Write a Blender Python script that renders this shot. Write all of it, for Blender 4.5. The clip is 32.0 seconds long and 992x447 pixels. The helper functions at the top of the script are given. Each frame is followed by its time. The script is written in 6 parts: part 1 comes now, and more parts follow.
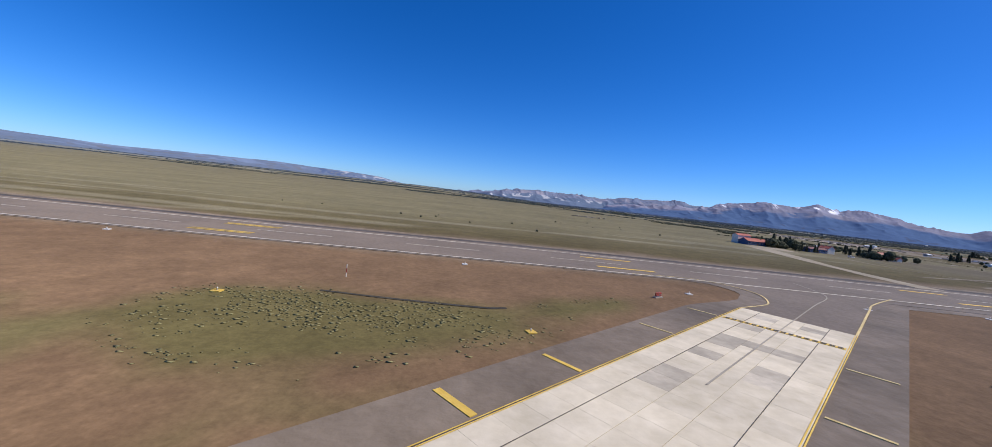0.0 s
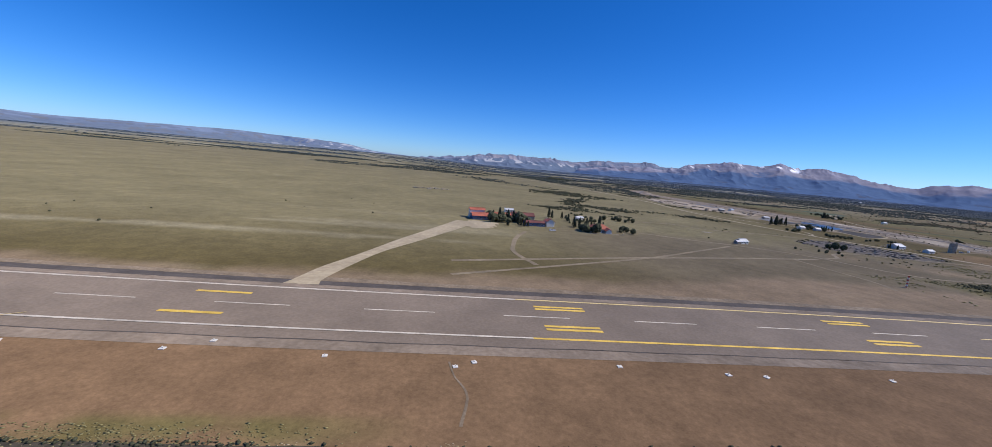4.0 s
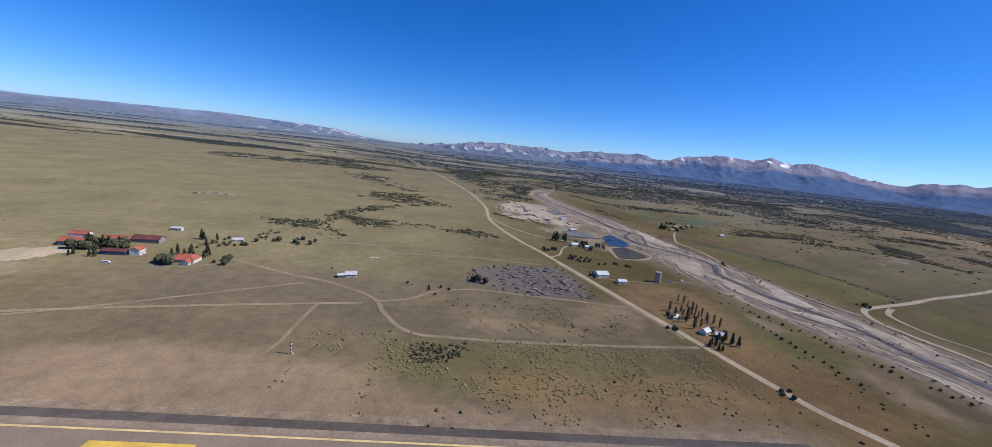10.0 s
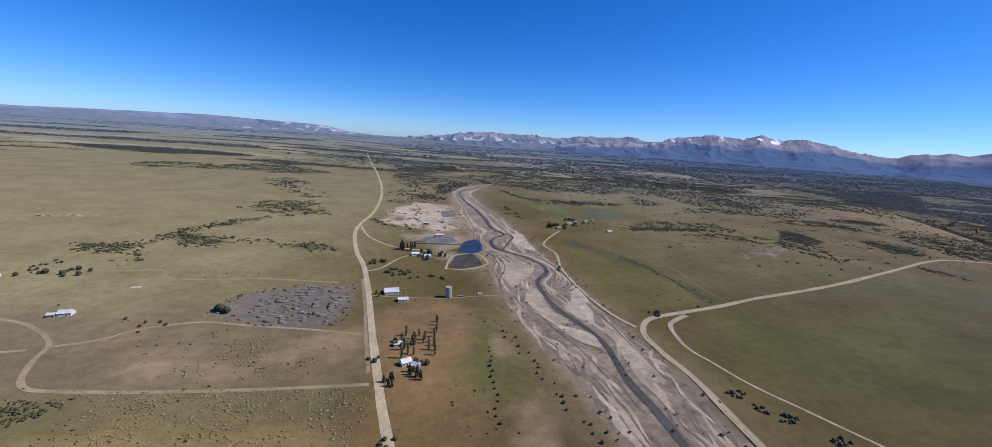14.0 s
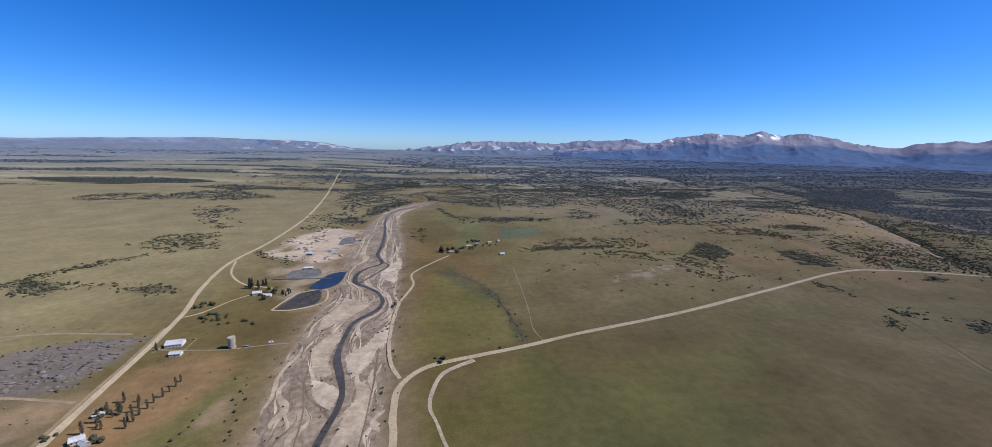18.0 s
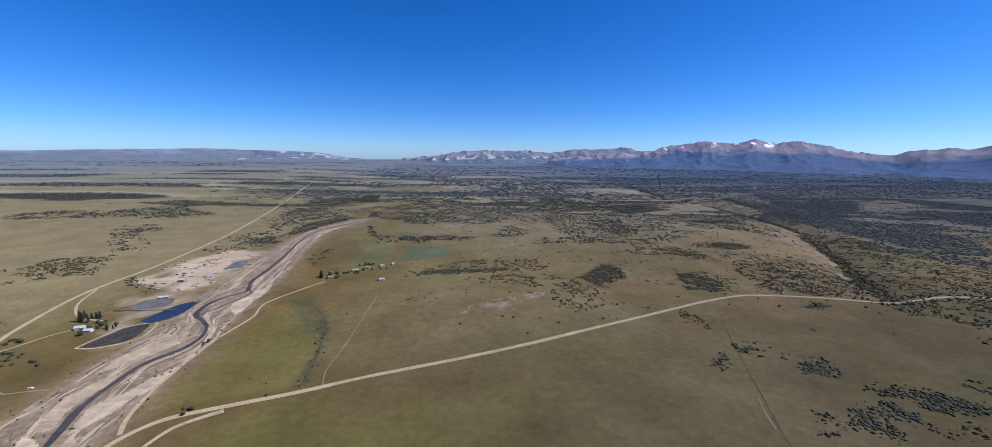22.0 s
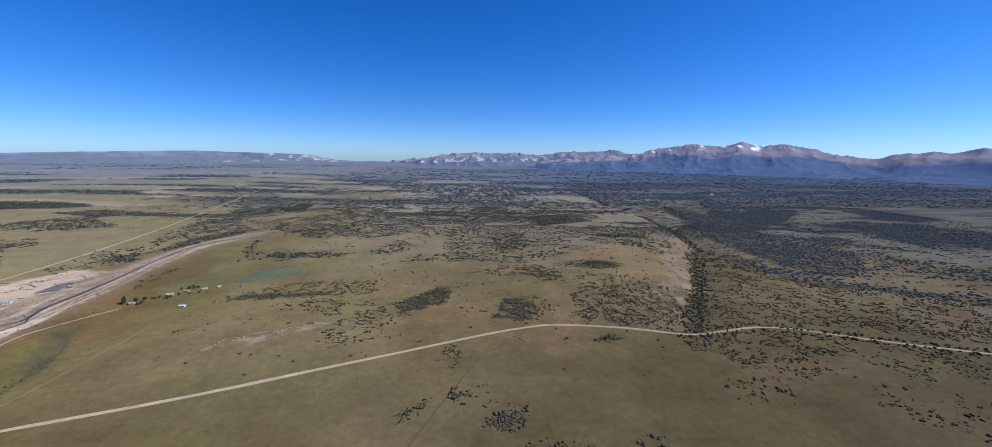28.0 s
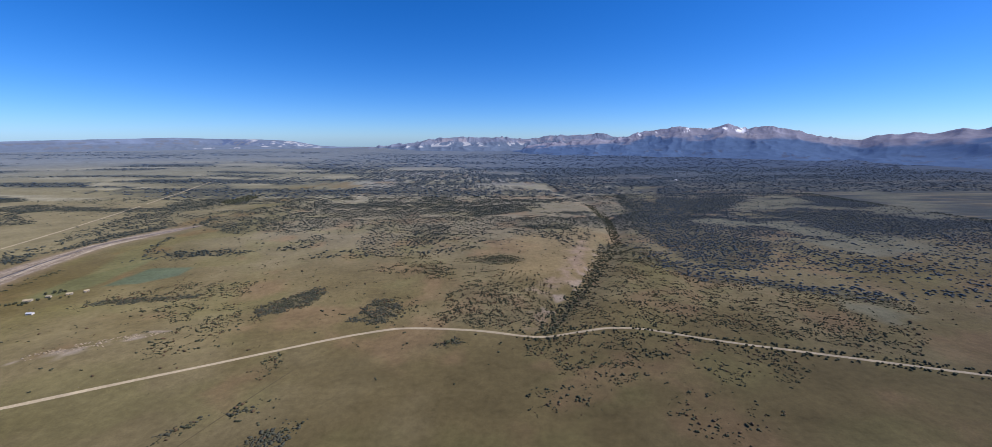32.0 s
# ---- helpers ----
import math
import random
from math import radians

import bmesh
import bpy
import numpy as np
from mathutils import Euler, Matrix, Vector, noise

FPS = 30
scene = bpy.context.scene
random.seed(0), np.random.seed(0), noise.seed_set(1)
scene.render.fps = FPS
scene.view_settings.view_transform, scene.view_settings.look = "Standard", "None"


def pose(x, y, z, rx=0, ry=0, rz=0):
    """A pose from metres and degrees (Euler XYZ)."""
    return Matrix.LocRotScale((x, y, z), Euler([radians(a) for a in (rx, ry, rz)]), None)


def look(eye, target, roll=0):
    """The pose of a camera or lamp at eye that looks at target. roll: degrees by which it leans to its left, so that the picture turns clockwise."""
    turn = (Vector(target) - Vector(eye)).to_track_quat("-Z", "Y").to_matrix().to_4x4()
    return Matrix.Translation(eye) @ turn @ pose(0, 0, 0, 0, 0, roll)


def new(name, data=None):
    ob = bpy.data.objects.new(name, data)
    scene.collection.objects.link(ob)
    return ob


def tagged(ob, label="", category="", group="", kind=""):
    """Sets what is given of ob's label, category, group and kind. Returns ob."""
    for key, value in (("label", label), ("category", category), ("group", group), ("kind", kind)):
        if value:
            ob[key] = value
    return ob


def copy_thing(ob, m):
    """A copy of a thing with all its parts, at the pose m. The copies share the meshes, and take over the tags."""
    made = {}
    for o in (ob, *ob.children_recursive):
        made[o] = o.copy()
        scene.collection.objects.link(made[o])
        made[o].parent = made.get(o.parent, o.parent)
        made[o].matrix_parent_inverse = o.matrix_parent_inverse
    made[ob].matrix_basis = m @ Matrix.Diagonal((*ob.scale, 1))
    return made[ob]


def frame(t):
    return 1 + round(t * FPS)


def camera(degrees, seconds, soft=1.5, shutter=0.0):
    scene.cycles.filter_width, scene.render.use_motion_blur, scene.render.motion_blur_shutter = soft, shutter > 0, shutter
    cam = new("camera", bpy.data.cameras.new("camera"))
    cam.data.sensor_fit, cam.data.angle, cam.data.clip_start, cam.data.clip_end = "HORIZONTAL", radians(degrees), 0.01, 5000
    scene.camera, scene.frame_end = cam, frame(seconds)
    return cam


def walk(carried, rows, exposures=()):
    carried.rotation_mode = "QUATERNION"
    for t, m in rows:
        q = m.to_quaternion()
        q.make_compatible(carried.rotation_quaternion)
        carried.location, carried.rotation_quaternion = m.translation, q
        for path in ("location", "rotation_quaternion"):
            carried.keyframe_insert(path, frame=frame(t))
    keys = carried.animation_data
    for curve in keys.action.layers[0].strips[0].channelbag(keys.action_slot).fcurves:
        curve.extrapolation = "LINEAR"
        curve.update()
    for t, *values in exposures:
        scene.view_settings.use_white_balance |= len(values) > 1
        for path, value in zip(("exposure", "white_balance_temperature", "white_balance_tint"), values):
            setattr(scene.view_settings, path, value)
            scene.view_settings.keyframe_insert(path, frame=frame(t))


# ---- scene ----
# The place is laid out in true metres and drawn at three tenths of that size (K), so that the ranges
# fifteen kilometres off still lie inside the lens's clipping. x runs along the flight, y away from it.
from collections import defaultdict

K = 0.3
cam = camera(102.5, 32.0, soft=0.7)
PATH = [
    (0, (0.50, 0.69, 6.99), (7.46, 100.23, 0.31), 6.26),
    (0.5, (11.36, 0.23, 8.21), (22.16, 99.16, -1.61), 5.52),
    (1, (22.48, -0.24, 9.51), (33.11, 98.48, -2.43), 5.08),
    (1.5, (33.64, -0.56, 10.94), (43.85, 97.70, -4.63), 5.40),
    (2, (44.74, -0.80, 12.42), (52.78, 98.02, -0.64), 5.53),
    (2.5, (55.60, -1.09, 14.00), (63.67, 97.74, 1.10), 4.99),
    (3, (66.47, -1.47, 15.75), (79.46, 96.63, 1.37), 4.77),
    (3.5, (77.49, -1.89, 17.55), (89.70, 96.37, 3.49), 5.33),
    (5.5, (121.39, -3.40, 25.25), (133.63, 94.02, 6.29), 3.69),
    (6, (132.12, -3.79, 27.30), (143.40, 93.81, 8.64), 3.72),
    (6.5, (142.86, -4.14, 29.35), (155.52, 93.20, 10.26), 4.93),
    (7, (153.72, -4.45, 31.38), (165.14, 92.63, 10.29), 3.77),
    (7.5, (164.54, -4.67, 33.41), (176.28, 92.67, 13.70), 4.77),
    (8, (175.35, -4.78, 35.44), (187.79, 92.32, 15.02), 4.19),
    (8.5, (186.19, -4.80, 37.54), (196.05, 93.08, 19.54), 5.18),
    (9, (197.10, -4.74, 39.74), (209.48, 92.74, 21.23), 5.07),
    (9.5, (208.00, -4.73, 42.01), (220.57, 92.86, 24.20), 5.45),
    (10, (218.88, -4.80, 44.28), (231.16, 92.82, 26.43), 6.31),
    (10.5, (229.71, -4.92, 46.53), (239.68, 92.64, 26.97), 4.44),
    (11, (240.48, -5.03, 48.68), (254.13, 91.78, 27.67), 6.08),
    (11.5, (251.20, -5.07, 50.73), (262.85, 92.14, 30.37), 3.75),
    (12, (261.92, -5.03, 52.73), (271.82, 92.49, 32.95), 4.62),
    (12.5, (272.58, -5.01, 54.71), (285.71, 91.85, 33.60), 4.24),
    (13, (283.23, -5.05, 56.68), (295.57, 91.85, 35.28), 4.47),
    (13.5, (293.91, -5.16, 58.67), (306.17, 91.86, 37.74), 4.00),
    (14, (304.59, -5.30, 60.65), (316.80, 91.79, 40.05), 3.74),
    (14.5, (315.27, -5.42, 62.64), (325.47, 92.00, 42.51), 2.38),
    (16.5, (358.22, -4.36, 70.01), (367.38, 93.66, 52.46), 1.40),
    (17, (368.79, -3.92, 71.46), (377.92, 94.18, 54.33), 1.55),
    (17.5, (379.29, -3.48, 72.85), (388.52, 94.48, 55.04), 1.67),
    (18, (389.73, -3.10, 74.18), (399.61, 94.59, 55.28), 0.99),
    (18.5, (400.17, -2.75, 75.48), (410.59, 94.89, 56.55), 1.19),
    (19, (410.66, -2.42, 76.79), (421.48, 95.15, 57.76), 1.29),
    (19.5, (421.19, -2.13, 78.11), (431.87, 95.26, 58.06), 0.34),
    (20, (431.78, -1.85, 79.43), (441.79, 95.73, 60.02), 1.06),
    (20.5, (442.39, -1.62, 80.74), (452.06, 95.81, 60.36), 0.98),
    (21, (453.02, -1.45, 82.03), (462.55, 96.16, 62.45), 1.50),
    (21.5, (463.61, -1.35, 83.31), (472.92, 96.55, 65.16), 1.19),
    (22, (474.18, -1.29, 84.59), (483.34, 96.84, 67.65), 0.62),
    (22.5, (484.72, -1.24, 85.86), (493.59, 96.95, 69.11), 0.67),
    (23, (495.24, -1.20, 87.15), (503.94, 96.87, 69.68), 0.71),
    (23.5, (505.76, -1.22, 88.47), (514.69, 96.89, 71.29), -0.40),
    (24, (516.30, -1.30, 89.82), (524.98, 96.77, 72.29), -0.99),
    (24.5, (526.91, -1.45, 91.17), (536.08, 96.88, 75.43), -0.75),
    (25, (537.60, -1.61, 92.48), (547.12, 97.16, 80.06), 0.38),
    (25.5, (548.30, -1.74, 93.77), (558.69, 96.44, 77.87), -0.25),
    (27.5, (591.84, -1.04, 98.67), (601.58, 97.04, 81.78), 0.50),
    (28, (602.82, -0.90, 99.87), (611.87, 97.28, 83.20), 0.70),
    (28.5, (613.81, -0.77, 101.07), (616.40, 98.13, 86.50), -0.17),
    (29, (624.80, -0.64, 102.25), (631.75, 98.03, 87.60), 0.92),
    (29.5, (635.86, -0.55, 103.46), (642.35, 97.94, 87.39), -0.81),
    (30, (646.99, -0.49, 104.68), (656.34, 97.49, 87.00), 0.13),
    (30.5, (658.17, -0.47, 105.92), (665.61, 97.25, 86.08), -0.85),
    (31, (669.37, -0.49, 107.17), (676.64, 97.51, 88.68), 0.61),
    (31.5, (680.59, -0.54, 108.43), (688.72, 97.35, 89.68), 0.31),
    (32, (691.80, -0.60, 109.71), (701.93, 96.72, 89.08), 0.14),
]
walk(cam, [(t, look(eye, target, roll)) for t, eye, target, roll in PATH])

# ---- light ----
world = bpy.data.worlds.new("sky")
scene.world = world
world.use_nodes = True
wn = world.node_tree.nodes
sky = wn.new("ShaderNodeTexSky")
sky.sky_type, sky.sun_disc = "NISHITA", False
SUN_ELEVATION, SUN_BEARING = radians(46), radians(95)      # bearing from +y towards +x
sky.sun_elevation, sky.sun_rotation = SUN_ELEVATION, SUN_BEARING
sky.altitude, sky.air_density, sky.dust_density, sky.ozone_density = 0, 0.7, 0.25, 6.0
wn["Background"].inputs["Strength"].default_value = 0.084
deep = wn.new("ShaderNodeMix")                       # the clear, dry air of the place: a deeper blue
deep.data_type, deep.blend_type = "RGBA", "MULTIPLY"
deep.inputs[0].default_value, deep.inputs[7].default_value = 1.0, (1.07, 1.33, 1.78, 1)
pure = wn.new("ShaderNodeHueSaturation")
pure.inputs["Saturation"].default_value = 1.28
world.node_tree.links.new(sky.outputs[0], pure.inputs["Color"])
world.node_tree.links.new(pure.outputs[0], deep.inputs[6])
world.node_tree.links.new(deep.outputs[2], wn["Background"].inputs[0])
sun = new("sun", bpy.data.lights.new("sun", "SUN"))
sun.data.energy, sun.data.angle, sun.data.color = 4.8, radians(0.55), (1.0, 0.94, 0.88)
SUN_WAY = Vector((math.sin(SUN_BEARING) * math.cos(SUN_ELEVATION), math.cos(SUN_BEARING) * math.cos(SUN_ELEVATION), math.sin(SUN_ELEVATION)))
sun.matrix_world = look(SUN_WAY * 500, (0, 0, 0))
scene.view_settings.exposure = 0.0


# ---- smooth random fields, for soil and growth ----
def field(x, y, size, seed):
    """Value noise from 0 to 1 with lumps of that many metres."""
    x, y = np.asarray(x, float) / size, np.asarray(y, float) / size
    i, j = np.floor(x).astype(np.int64), np.floor(y).astype(np.int64)
    u, v = x - i, y - j
    u, v = u * u * (3 - 2 * u), v * v * (3 - 2 * v)

    def dot(a, b):
        h = (a * 374761393 + b * 668265263 + seed * 974634777) & 0x7FFFFFFF
        h = ((h ^ (h >> 13)) * 1274126177) & 0x7FFFFFFF
        h = ((h ^ (h >> 16)) * 461845907) & 0x7FFFFFFF
        return ((h >> 7) & 0xFFFF) / 65535.0

    return (dot(i, j) * (1 - u) + dot(i + 1, j) * u) * (1 - v) + (dot(i, j + 1) * (1 - u) + dot(i + 1, j + 1) * u) * v


def fbm(x, y, size, seed, octaves=4):
    total, weight = 0, 0
    for n in range(octaves):
        total, weight = total + field(x, y, size / 2**n, seed + n) * 0.55**n, weight + 0.55**n
    return total / weight


def step(a, b, x):
    t = np.clip((np.asarray(x, float) - a) / (b - a), 0, 1)
    return t * t * (3 - 2 * t)


def inside(x, y, poly):
    """Whether places lie in a polygon."""
    x, y = np.asarray(x, float), np.asarray(y, float)
    hit = np.zeros(x.shape, bool)
    for (ax, ay), (bx, by) in zip(poly, poly[1:] + poly[:1]):
        hit ^= ((ay > y) != (by > y)) & (x < (bx - ax) * (y - ay) / ((by - ay) or 1e-9) + ax)
    return hit


def off_line(x, y, line):
    """The distance to a polyline."""
    best = np.full(np.shape(x), 1e9)
    for (ax, ay), (bx, by) in zip(line, line[1:]):
        dx, dy = bx - ax, by - ay
        s = np.clip(((x - ax) * dx + (y - ay) * dy) / (dx * dx + dy * dy), 0, 1)
        best = np.minimum(best, np.hypot(x - ax - s * dx, y - ay - s * dy))
    return best


def soft_patch(x, y, poly, edge, seed=5):
    """1 within a polygon, fading to 0 over a ragged edge of that many metres."""
    d = off_line(x, y, poly + poly[:1]) * np.where(inside(x, y, poly), 1, -1)
    return step(-edge, edge, d + (fbm(x, y, edge * 2.5, seed) - 0.5) * edge * 2.2)


# ---- lie of the land ----
RISES = [(60, 110, 1.5, 150, 200), (490, 110, 3.0, 270, 170), (1660, 690, 14, 170, 120), (2330, 720, -9, 300, 220), (900, 600, -7, 220, 260), (2900, 1400, 8, 400, 400)]
GULLY = [(2440, 640), (2475, 710), (2548, 835), (2658, 983), (2795, 1200), (2908, 1396), (3024, 1786), (3104, 2291), (3040, 3100)]
STREAM = [(1290, 1900), (1215, 1800), (1150, 1690), (1080, 1560), (1056, 1441), (1068, 1290), (1092, 1151), (1112, 992), (1118, 898), (1140, 830), (1117, 798), (1105, 756), (1115, 710), (1144, 680), (1164, 656), (1180, 616), (1178, 581), (1164, 557), (1153, 535), (1152, 499), (1154, 463), (1158, 438), (1172, 400), (1182, 372), (1186, 345), (1183, 310), (1182, 280), (1186, 245), (1188, 185), (1178, 120), (1180, 40), (1195, -60), (1170, -400), (1120, -900), (1135, -1600), (1090, -2600)]


def land(x, y):
    """The ground's height in metres."""
    x, y = np.asarray(x, float), np.asarray(y, float)
    z = 0.0 * x
    for a, b, h, r, q in RISES:
        z = z + h * np.exp(-(((x - a) / r) ** 2) - ((y - b) / q) ** 2)
    far = step(900, 2600, np.hypot(x - 1200, y))
    z = z + 60 * step(900, 5200, y - 0.15 * x) * step(1500, -800, x)
    z = z + far * 14 * (fbm(x, y, 900, 41) - 0.5) - 16 * np.exp(-((off_line(x, y, GULLY) / 45) ** 2)) * step(640, 900, y)
    return z


def bezier(line, steps=6):
    """A smooth curve through the points (Catmull-Rom)."""
    p = [Vector(q) for q in line]
    p = [2 * p[0] - p[1]] + p + [2 * p[-1] - p[-2]]
    out = []
    for a, b, c, d in zip(p, p[1:], p[2:], p[3:]):
        for n in range(steps):
            t = n / steps
            out.append(0.5 * (2 * b + (c - a) * t + (2 * a - 5 * b + 4 * c - d) * t * t + (3 * b - a - 3 * c + d) * t**3))
    out.append(p[-2])
    return [(q.x, q.y) for q in out]


# ---- materials ----
def material(name, low, high, size=4.0, rough=0.9, bump=0.3, big=40.0, metal=0.0, vary=0.0, spec=0.3, shade=0.35):
    """A surface of two colours mixed by grain of `size` metres and stains of `big` metres, both at true size."""
    m = bpy.data.materials.new(name)
    m.use_nodes = True
    n, l = m.node_tree.nodes, m.node_tree.links
    b = n["Principled BSDF"]
    geo, mp = n.new("ShaderNodeNewGeometry"), n.new("ShaderNodeVectorMath")
    mp.operation, mp.inputs[3].default_value = "SCALE", 1 / K
    l.new(geo.outputs["Position"], mp.inputs[0])
    fine, wide = n.new("ShaderNodeTexNoise"), n.new("ShaderNodeTexNoise")
    for tex, s, d in ((fine, size, 5), (wide, big, 4)):
        l.new(mp.outputs[0], tex.inputs["Vector"])
        tex.inputs["Scale"].default_value, tex.inputs["Detail"].default_value, tex.inputs["Roughness"].default_value = 1 / s, d, 0.6
    mix = n.new("ShaderNodeMix")
    mix.data_type = "RGBA"
    ramp = n.new("ShaderNodeMapRange")
    ramp.inputs[1].default_value, ramp.inputs[2].default_value = 0.3, 0.7
    l.new(fine.outputs[0], ramp.inputs[0])
    l.new(ramp.outputs[0], mix.inputs[0])
    mix.inputs[6].default_value, mix.inputs[7].default_value = (*low, 1), (*high, 1)
    stain = n.new("ShaderNodeMapRange")
    stain.inputs[1].default_value, stain.inputs[2].default_value = 0.3, 0.7
    stain.inputs[3].default_value, stain.inputs[4].default_value = 1 - shade, 1 + shade * 0.5
    l.new(wide.outputs[0], stain.inputs[0])
    tone = n.new("ShaderNodeMix")
    tone.data_type, tone.blend_type = "RGBA", "MULTIPLY"
    tone.inputs[0].default_value = 1
    l.new(mix.outputs[2], tone.inputs[6])
    l.new(stain.outputs[0], tone.inputs[7])
    last = tone.outputs[2]
    if vary:
        info, hsv, rng = n.new("ShaderNodeObjectInfo"), n.new("ShaderNodeHueSaturation"), n.new("ShaderNodeMapRange")
        rng.inputs[3].default_value, rng.inputs[4].default_value = 1 - vary, 1 + vary
        l.new(info.outputs["Random"], rng.inputs[0])
        l.new(rng.outputs[0], hsv.inputs["Value"])
        l.new(last, hsv.inputs["Color"])
        last = hsv.outputs[0]
    l.new(last, b.inputs["Base Color"])
    b.inputs["Roughness"].default_value, b.inputs["Metallic"].default_value = rough, metal
    b.inputs["Specular IOR Level"].default_value = spec
    b.inputs["Diffuse Roughness"].default_value = 0.42 if rough > 0.88 else 0.0
    if bump:
        bp = n.new("ShaderNodeBump")
        bp.inputs["Strength"].default_value, bp.inputs["Distance"].default_value = bump, 0.3 * size * K
        l.new(fine.outputs[0], bp.inputs["Height"])
        l.new(bp.outputs[0], b.inputs["Normal"])
    return m


def island_material(name, low, high, rough=0.9, hue=0.0):
    """Foliage or stones: each clump has its own tone between two colours, with a fine mottle."""
    m = bpy.data.materials.new(name)
    m.use_nodes = True
    n, l = m.node_tree.nodes, m.node_tree.links
    b = n["Principled BSDF"]
    geo, mix, noise_ = n.new("ShaderNodeNewGeometry"), n.new("ShaderNodeMix"), n.new("ShaderNodeTexNoise")
    mp, add = n.new("ShaderNodeVectorMath"), n.new("ShaderNodeMath")
    mp.operation, mp.inputs[3].default_value, add.operation = "SCALE", 1 / K, "MULTIPLY_ADD"
    l.new(geo.outputs["Position"], mp.inputs[0])
    l.new(mp.outputs[0], noise_.inputs["Vector"])
    noise_.inputs["Scale"].default_value, noise_.inputs["Detail"].default_value = 1.1, 4
    l.new(geo.outputs["Random Per Island"], add.inputs[0])
    add.inputs[1].default_value = 0.6
    l.new(noise_.outputs[0], add.inputs[2])
    rng = n.new("ShaderNodeMapRange")
    rng.inputs[1].default_value, rng.inputs[2].default_value = 0.35, 1.15
    l.new(add.outputs[0], rng.inputs[0])
    mix.data_type = "RGBA"
    mix.inputs[6].default_value, mix.inputs[7].default_value = (*low, 1), (*high, 1)
    l.new(rng.outputs[0], mix.inputs[0])
    l.new(mix.outputs[2], b.inputs["Base Color"])
    b.inputs["Roughness"].default_value, b.inputs["Specular IOR Level"].default_value = rough, 0.15
    bp = n.new("ShaderNodeBump")
    bp.inputs["Strength"].default_value, bp.inputs["Distance"].default_value = 0.6, 0.12
    l.new(noise_.outputs[0], bp.inputs["Height"])
    l.new(bp.outputs[0], b.inputs["Normal"])
    return m


def soil_material(name):
    """The ground: the soil's colour at each place, haze tint included, with grass tufts, bare specks and stains."""
    m = bpy.data.materials.new(name)
    m.use_nodes = True
    n, l = m.node_tree.nodes, m.node_tree.links
    b = n["Principled BSDF"]
    att, geo, mp = n.new("ShaderNodeAttribute"), n.new("ShaderNodeNewGeometry"), n.new("ShaderNodeVectorMath")
    att.attribute_name = "soil"
    mp.operation, mp.inputs[3].default_value = "SCALE", 1 / K
    l.new(geo.outputs["Position"], mp.inputs[0])
    last = att.outputs["Color"]
    for size, detail, low, high, lo, hi in ((0.55, 4, 0.90, 1.10, 0.32, 0.68), (1.6, 6, 0.84, 1.15, 0.32, 0.68), (11, 7, 0.86, 1.13, 0.34, 0.66), (95, 6, 0.82, 1.16, 0.32, 0.68)):
        tex, rng, mul = n.new("ShaderNodeTexNoise"), n.new("ShaderNodeMapRange"), n.new("ShaderNodeMix")
        tex.inputs["Scale"].default_value, tex.inputs["Detail"].default_value, tex.inputs["Roughness"].default_value = 1 / size, detail, 0.62
        l.new(mp.outputs[0], tex.inputs["Vector"])
        for k, v in zip((1, 2, 3, 4), (lo, hi, low, high)):
            rng.inputs[k].default_value = v
        l.new(tex.outputs[0], rng.inputs[0])
        mul.data_type, mul.blend_type = "RGBA", "MULTIPLY"
        mul.inputs[0].default_value = 1
        l.new(last, mul.inputs[6])
        l.new(rng.outputs[0], mul.inputs[7])
        last = mul.outputs[2]
        if size == 1.6:
            bp = n.new("ShaderNodeBump")
            bp.inputs["Strength"].default_value, bp.inputs["Distance"].default_value = 0.28, 0.1
            l.new(tex.outputs[0], bp.inputs["Height"])
            l.new(bp.outputs[0], b.inputs["Normal"])
    l.new(last, b.inputs["Base Color"])
    b.inputs["Roughness"].default_value, b.inputs["Specular IOR Level"].default_value = 0.95, 0.1
    b.inputs["Diffuse Roughness"].default_value = 0.42
    return m


M_SOIL = soil_material("dry_steppe_soil_with_haze")
M_ASPHALT = material("weathered_asphalt", (0.20, 0.153, 0.110), (0.26, 0.202, 0.148), 1.2, 0.9, 0.2, 30, shade=0.2)
M_SHOULDER = material("dark_shoulder_asphalt", (0.20, 0.152, 0.106), (0.265, 0.207, 0.15), 2.5, 0.95, 0.3, 25)
M_DARKBAND = material("dark_sealed_asphalt", (0.085, 0.070, 0.058), (0.125, 0.103, 0.086), 2, 0.9, 0.2, 22)
M_VERGE = material("dusty_verge_grit", (0.22, 0.165, 0.115), (0.32, 0.25, 0.18), 2.2, 0.95, 0.3, 18, shade=0.3)
M_SLAB = material("pale_concrete", (0.56, 0.48, 0.34), (0.68, 0.59, 0.44), 2.5, 0.85, 0.1, 14, vary=0.06, shade=0.16)
M_SLAB_OLD = material("stained_concrete", (0.43, 0.37, 0.28), (0.53, 0.46, 0.35), 1.5, 0.85, 0.1, 9, vary=0.12)
M_JOINT = material("joint_filler", (0.44, 0.38, 0.285), (0.54, 0.47, 0.36), 1.0, 0.9, 0)
M_YELLOW = material("yellow_paint", (0.64, 0.40, 0.06), (0.79, 0.54, 0.12), 1.2, 0.7, 0.05, 10, shade=0.3)
M_PALE_YELLOW = material("faded_yellow_paint", (0.57, 0.42, 0.16), (0.74, 0.57, 0.27), 1.0, 0.7, 0.05, 8, shade=0.3)
M_WHITE_LINE = material("worn_white_paint", (0.53, 0.455, 0.35), (0.70, 0.615, 0.49), 1.0, 0.7, 0.05, 8, shade=0.3)
